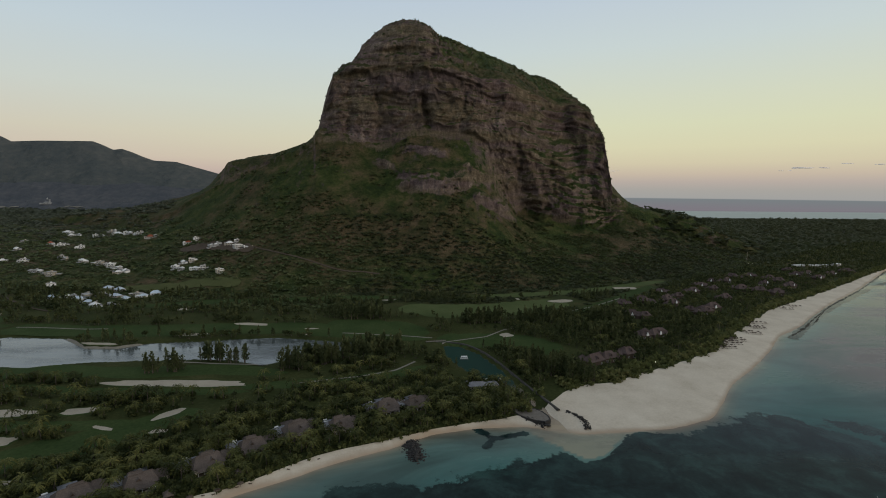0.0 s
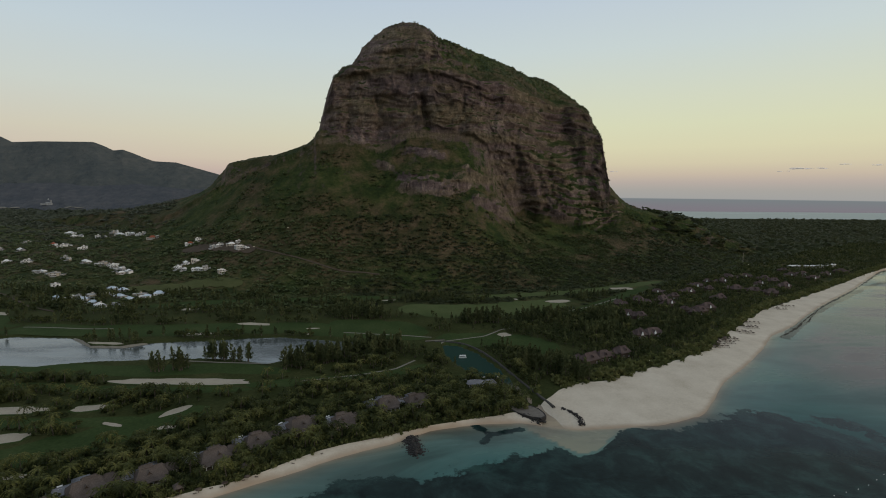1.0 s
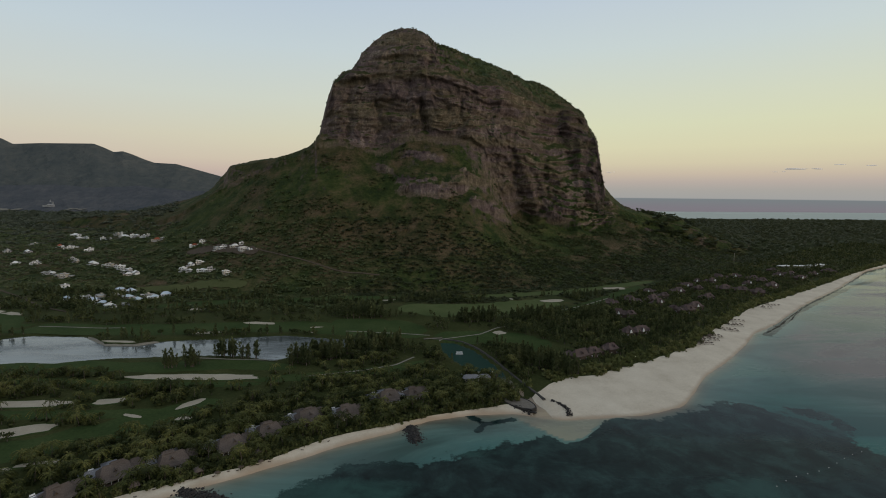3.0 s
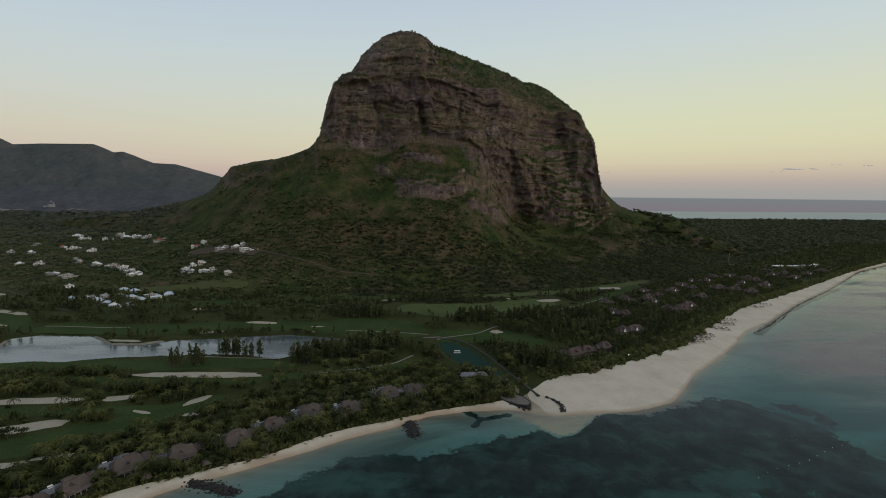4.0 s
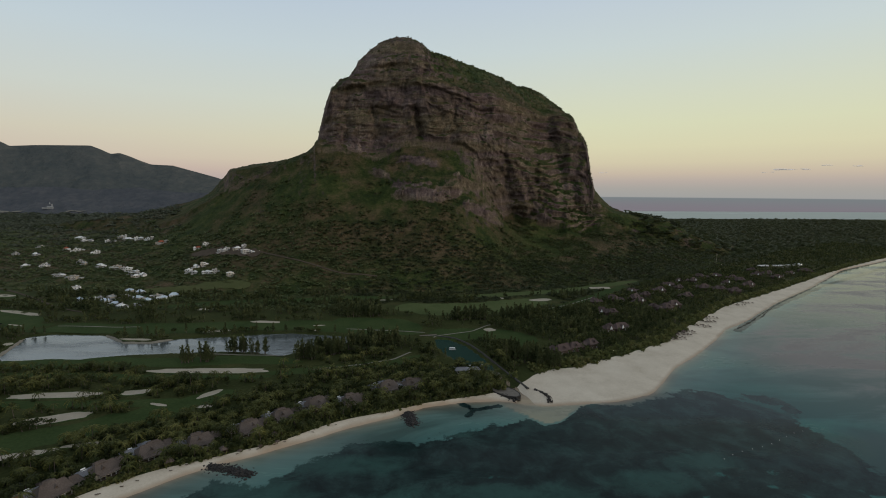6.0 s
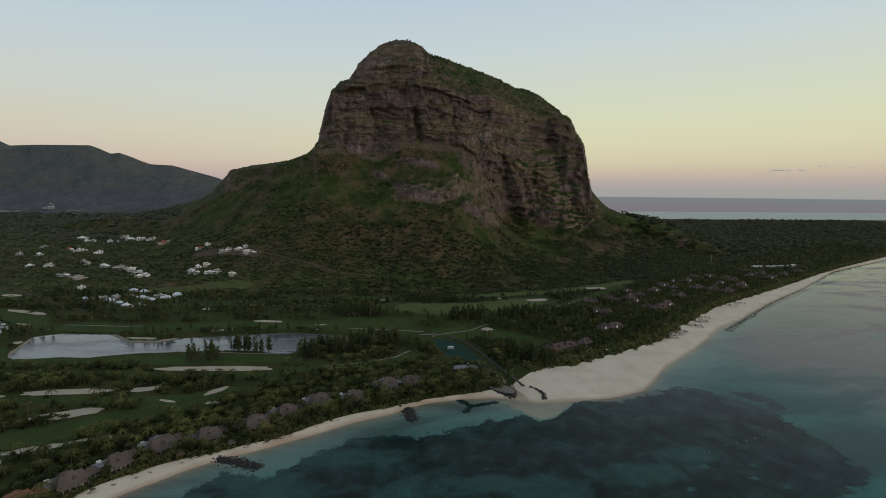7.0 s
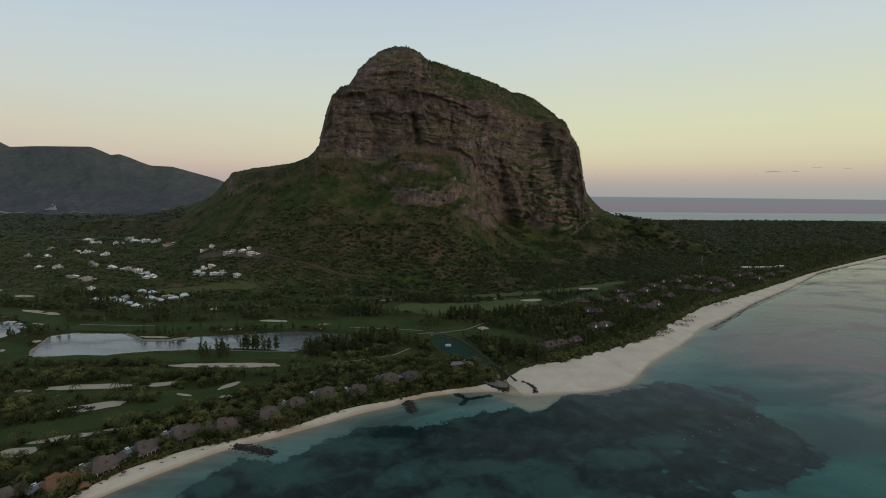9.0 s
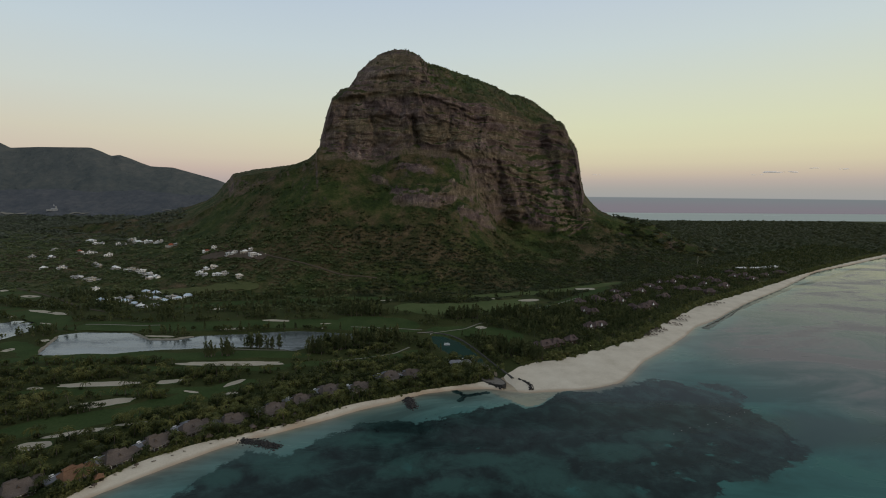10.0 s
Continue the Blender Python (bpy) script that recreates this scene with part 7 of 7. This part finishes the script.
def cloud(x, y, z, length, high, seed):
    """A flat streak of cloud: a few drawn-out puffs."""
    rg = np.random.RandomState(seed)
    bm = bmesh.new()
    bmesh.ops.create_icosphere(bm, subdivisions=2, radius=1.0)
    V0 = np.array([v.co[:] for v in bm.verts])
    F0 = np.array([[v.index for v in f.verts] for f in bm.faces])
    bm.free()
    VV, FF = [], []
    for k in range(9):
        u = rg.uniform(-0.5, 0.5)
        r = length * rg.uniform(0.10, 0.26) * (1 - abs(u))
        V = V0 * (1 + 0.35 * fbm(V0[:, 0] * 2 + k, V0[:, 1] * 2, V0[:, 2] * 2, 3)[:, None]) * np.array([r, r * 0.4, high * rg.uniform(0.3, 1.0) * (1 - abs(u))])
        VV.append(V + np.array([u * length, 0, rg.uniform(-0.6, 0.6) * high + u * high]))
        FF.append(F0 + k * len(V0))
    ob = tagged(new("backdrop_cloud", tri_mesh("backdrop_cloud", np.concatenate(VV), np.concatenate(FF), mat_cloud, smooth_faces=True)), "thin grey streak of cloud low above the sea", "cloud", kind="structure")
    ob.location = (x, y, z)


for k, (cx, cy, cz, cl, ch) in enumerate(((2920, 3880, 378, 300, 6), (2760, 3900, 356, 110, 3), (3300, 3650, 398, 100, 4), (1320, 4300, 372, 150, 4), (1560, 4300, 360, 90, 3), (3120, 3750, 406, 110, 4))):
    cloud(cx, cy, cz, cl, ch, 70 + k)

# ---- surf on the far reef ----
mat_foam = two_scale("surf_foam", [(0.3, (0.45, 0.46, 0.46)), (0.7, (0.75, 0.76, 0.76))], 0.01, 0.08, 0.9, 0.1, 0.2, 0.5)
for k, (x0, x1, y0) in enumerate(((1350, 1900, 4640), (2000, 2350, 4560), (2500, 3050, 4380), (3120, 3300, 4290), (900, 1200, 4700))):
    xs = np.linspace(x0, x1, 40)
    half = 16 * np.sin(np.linspace(0, math.pi, 40)) * (0.6 + 0.8 * np.abs(perlin(xs / 60, k * 3.1)))
    mid = y0 + 26 * perlin(xs / 150, k + 0.5)
    foam = np.array([mid - half, mid, mid + half])
    tagged(new("surf", grid_mesh("surf", np.repeat(xs[None], 3, 0), foam, 0 * foam + np.array([[0.1], [0.9], [0.1]]), mat_foam)), "white surf breaking on the far reef", "surf", kind="structure")
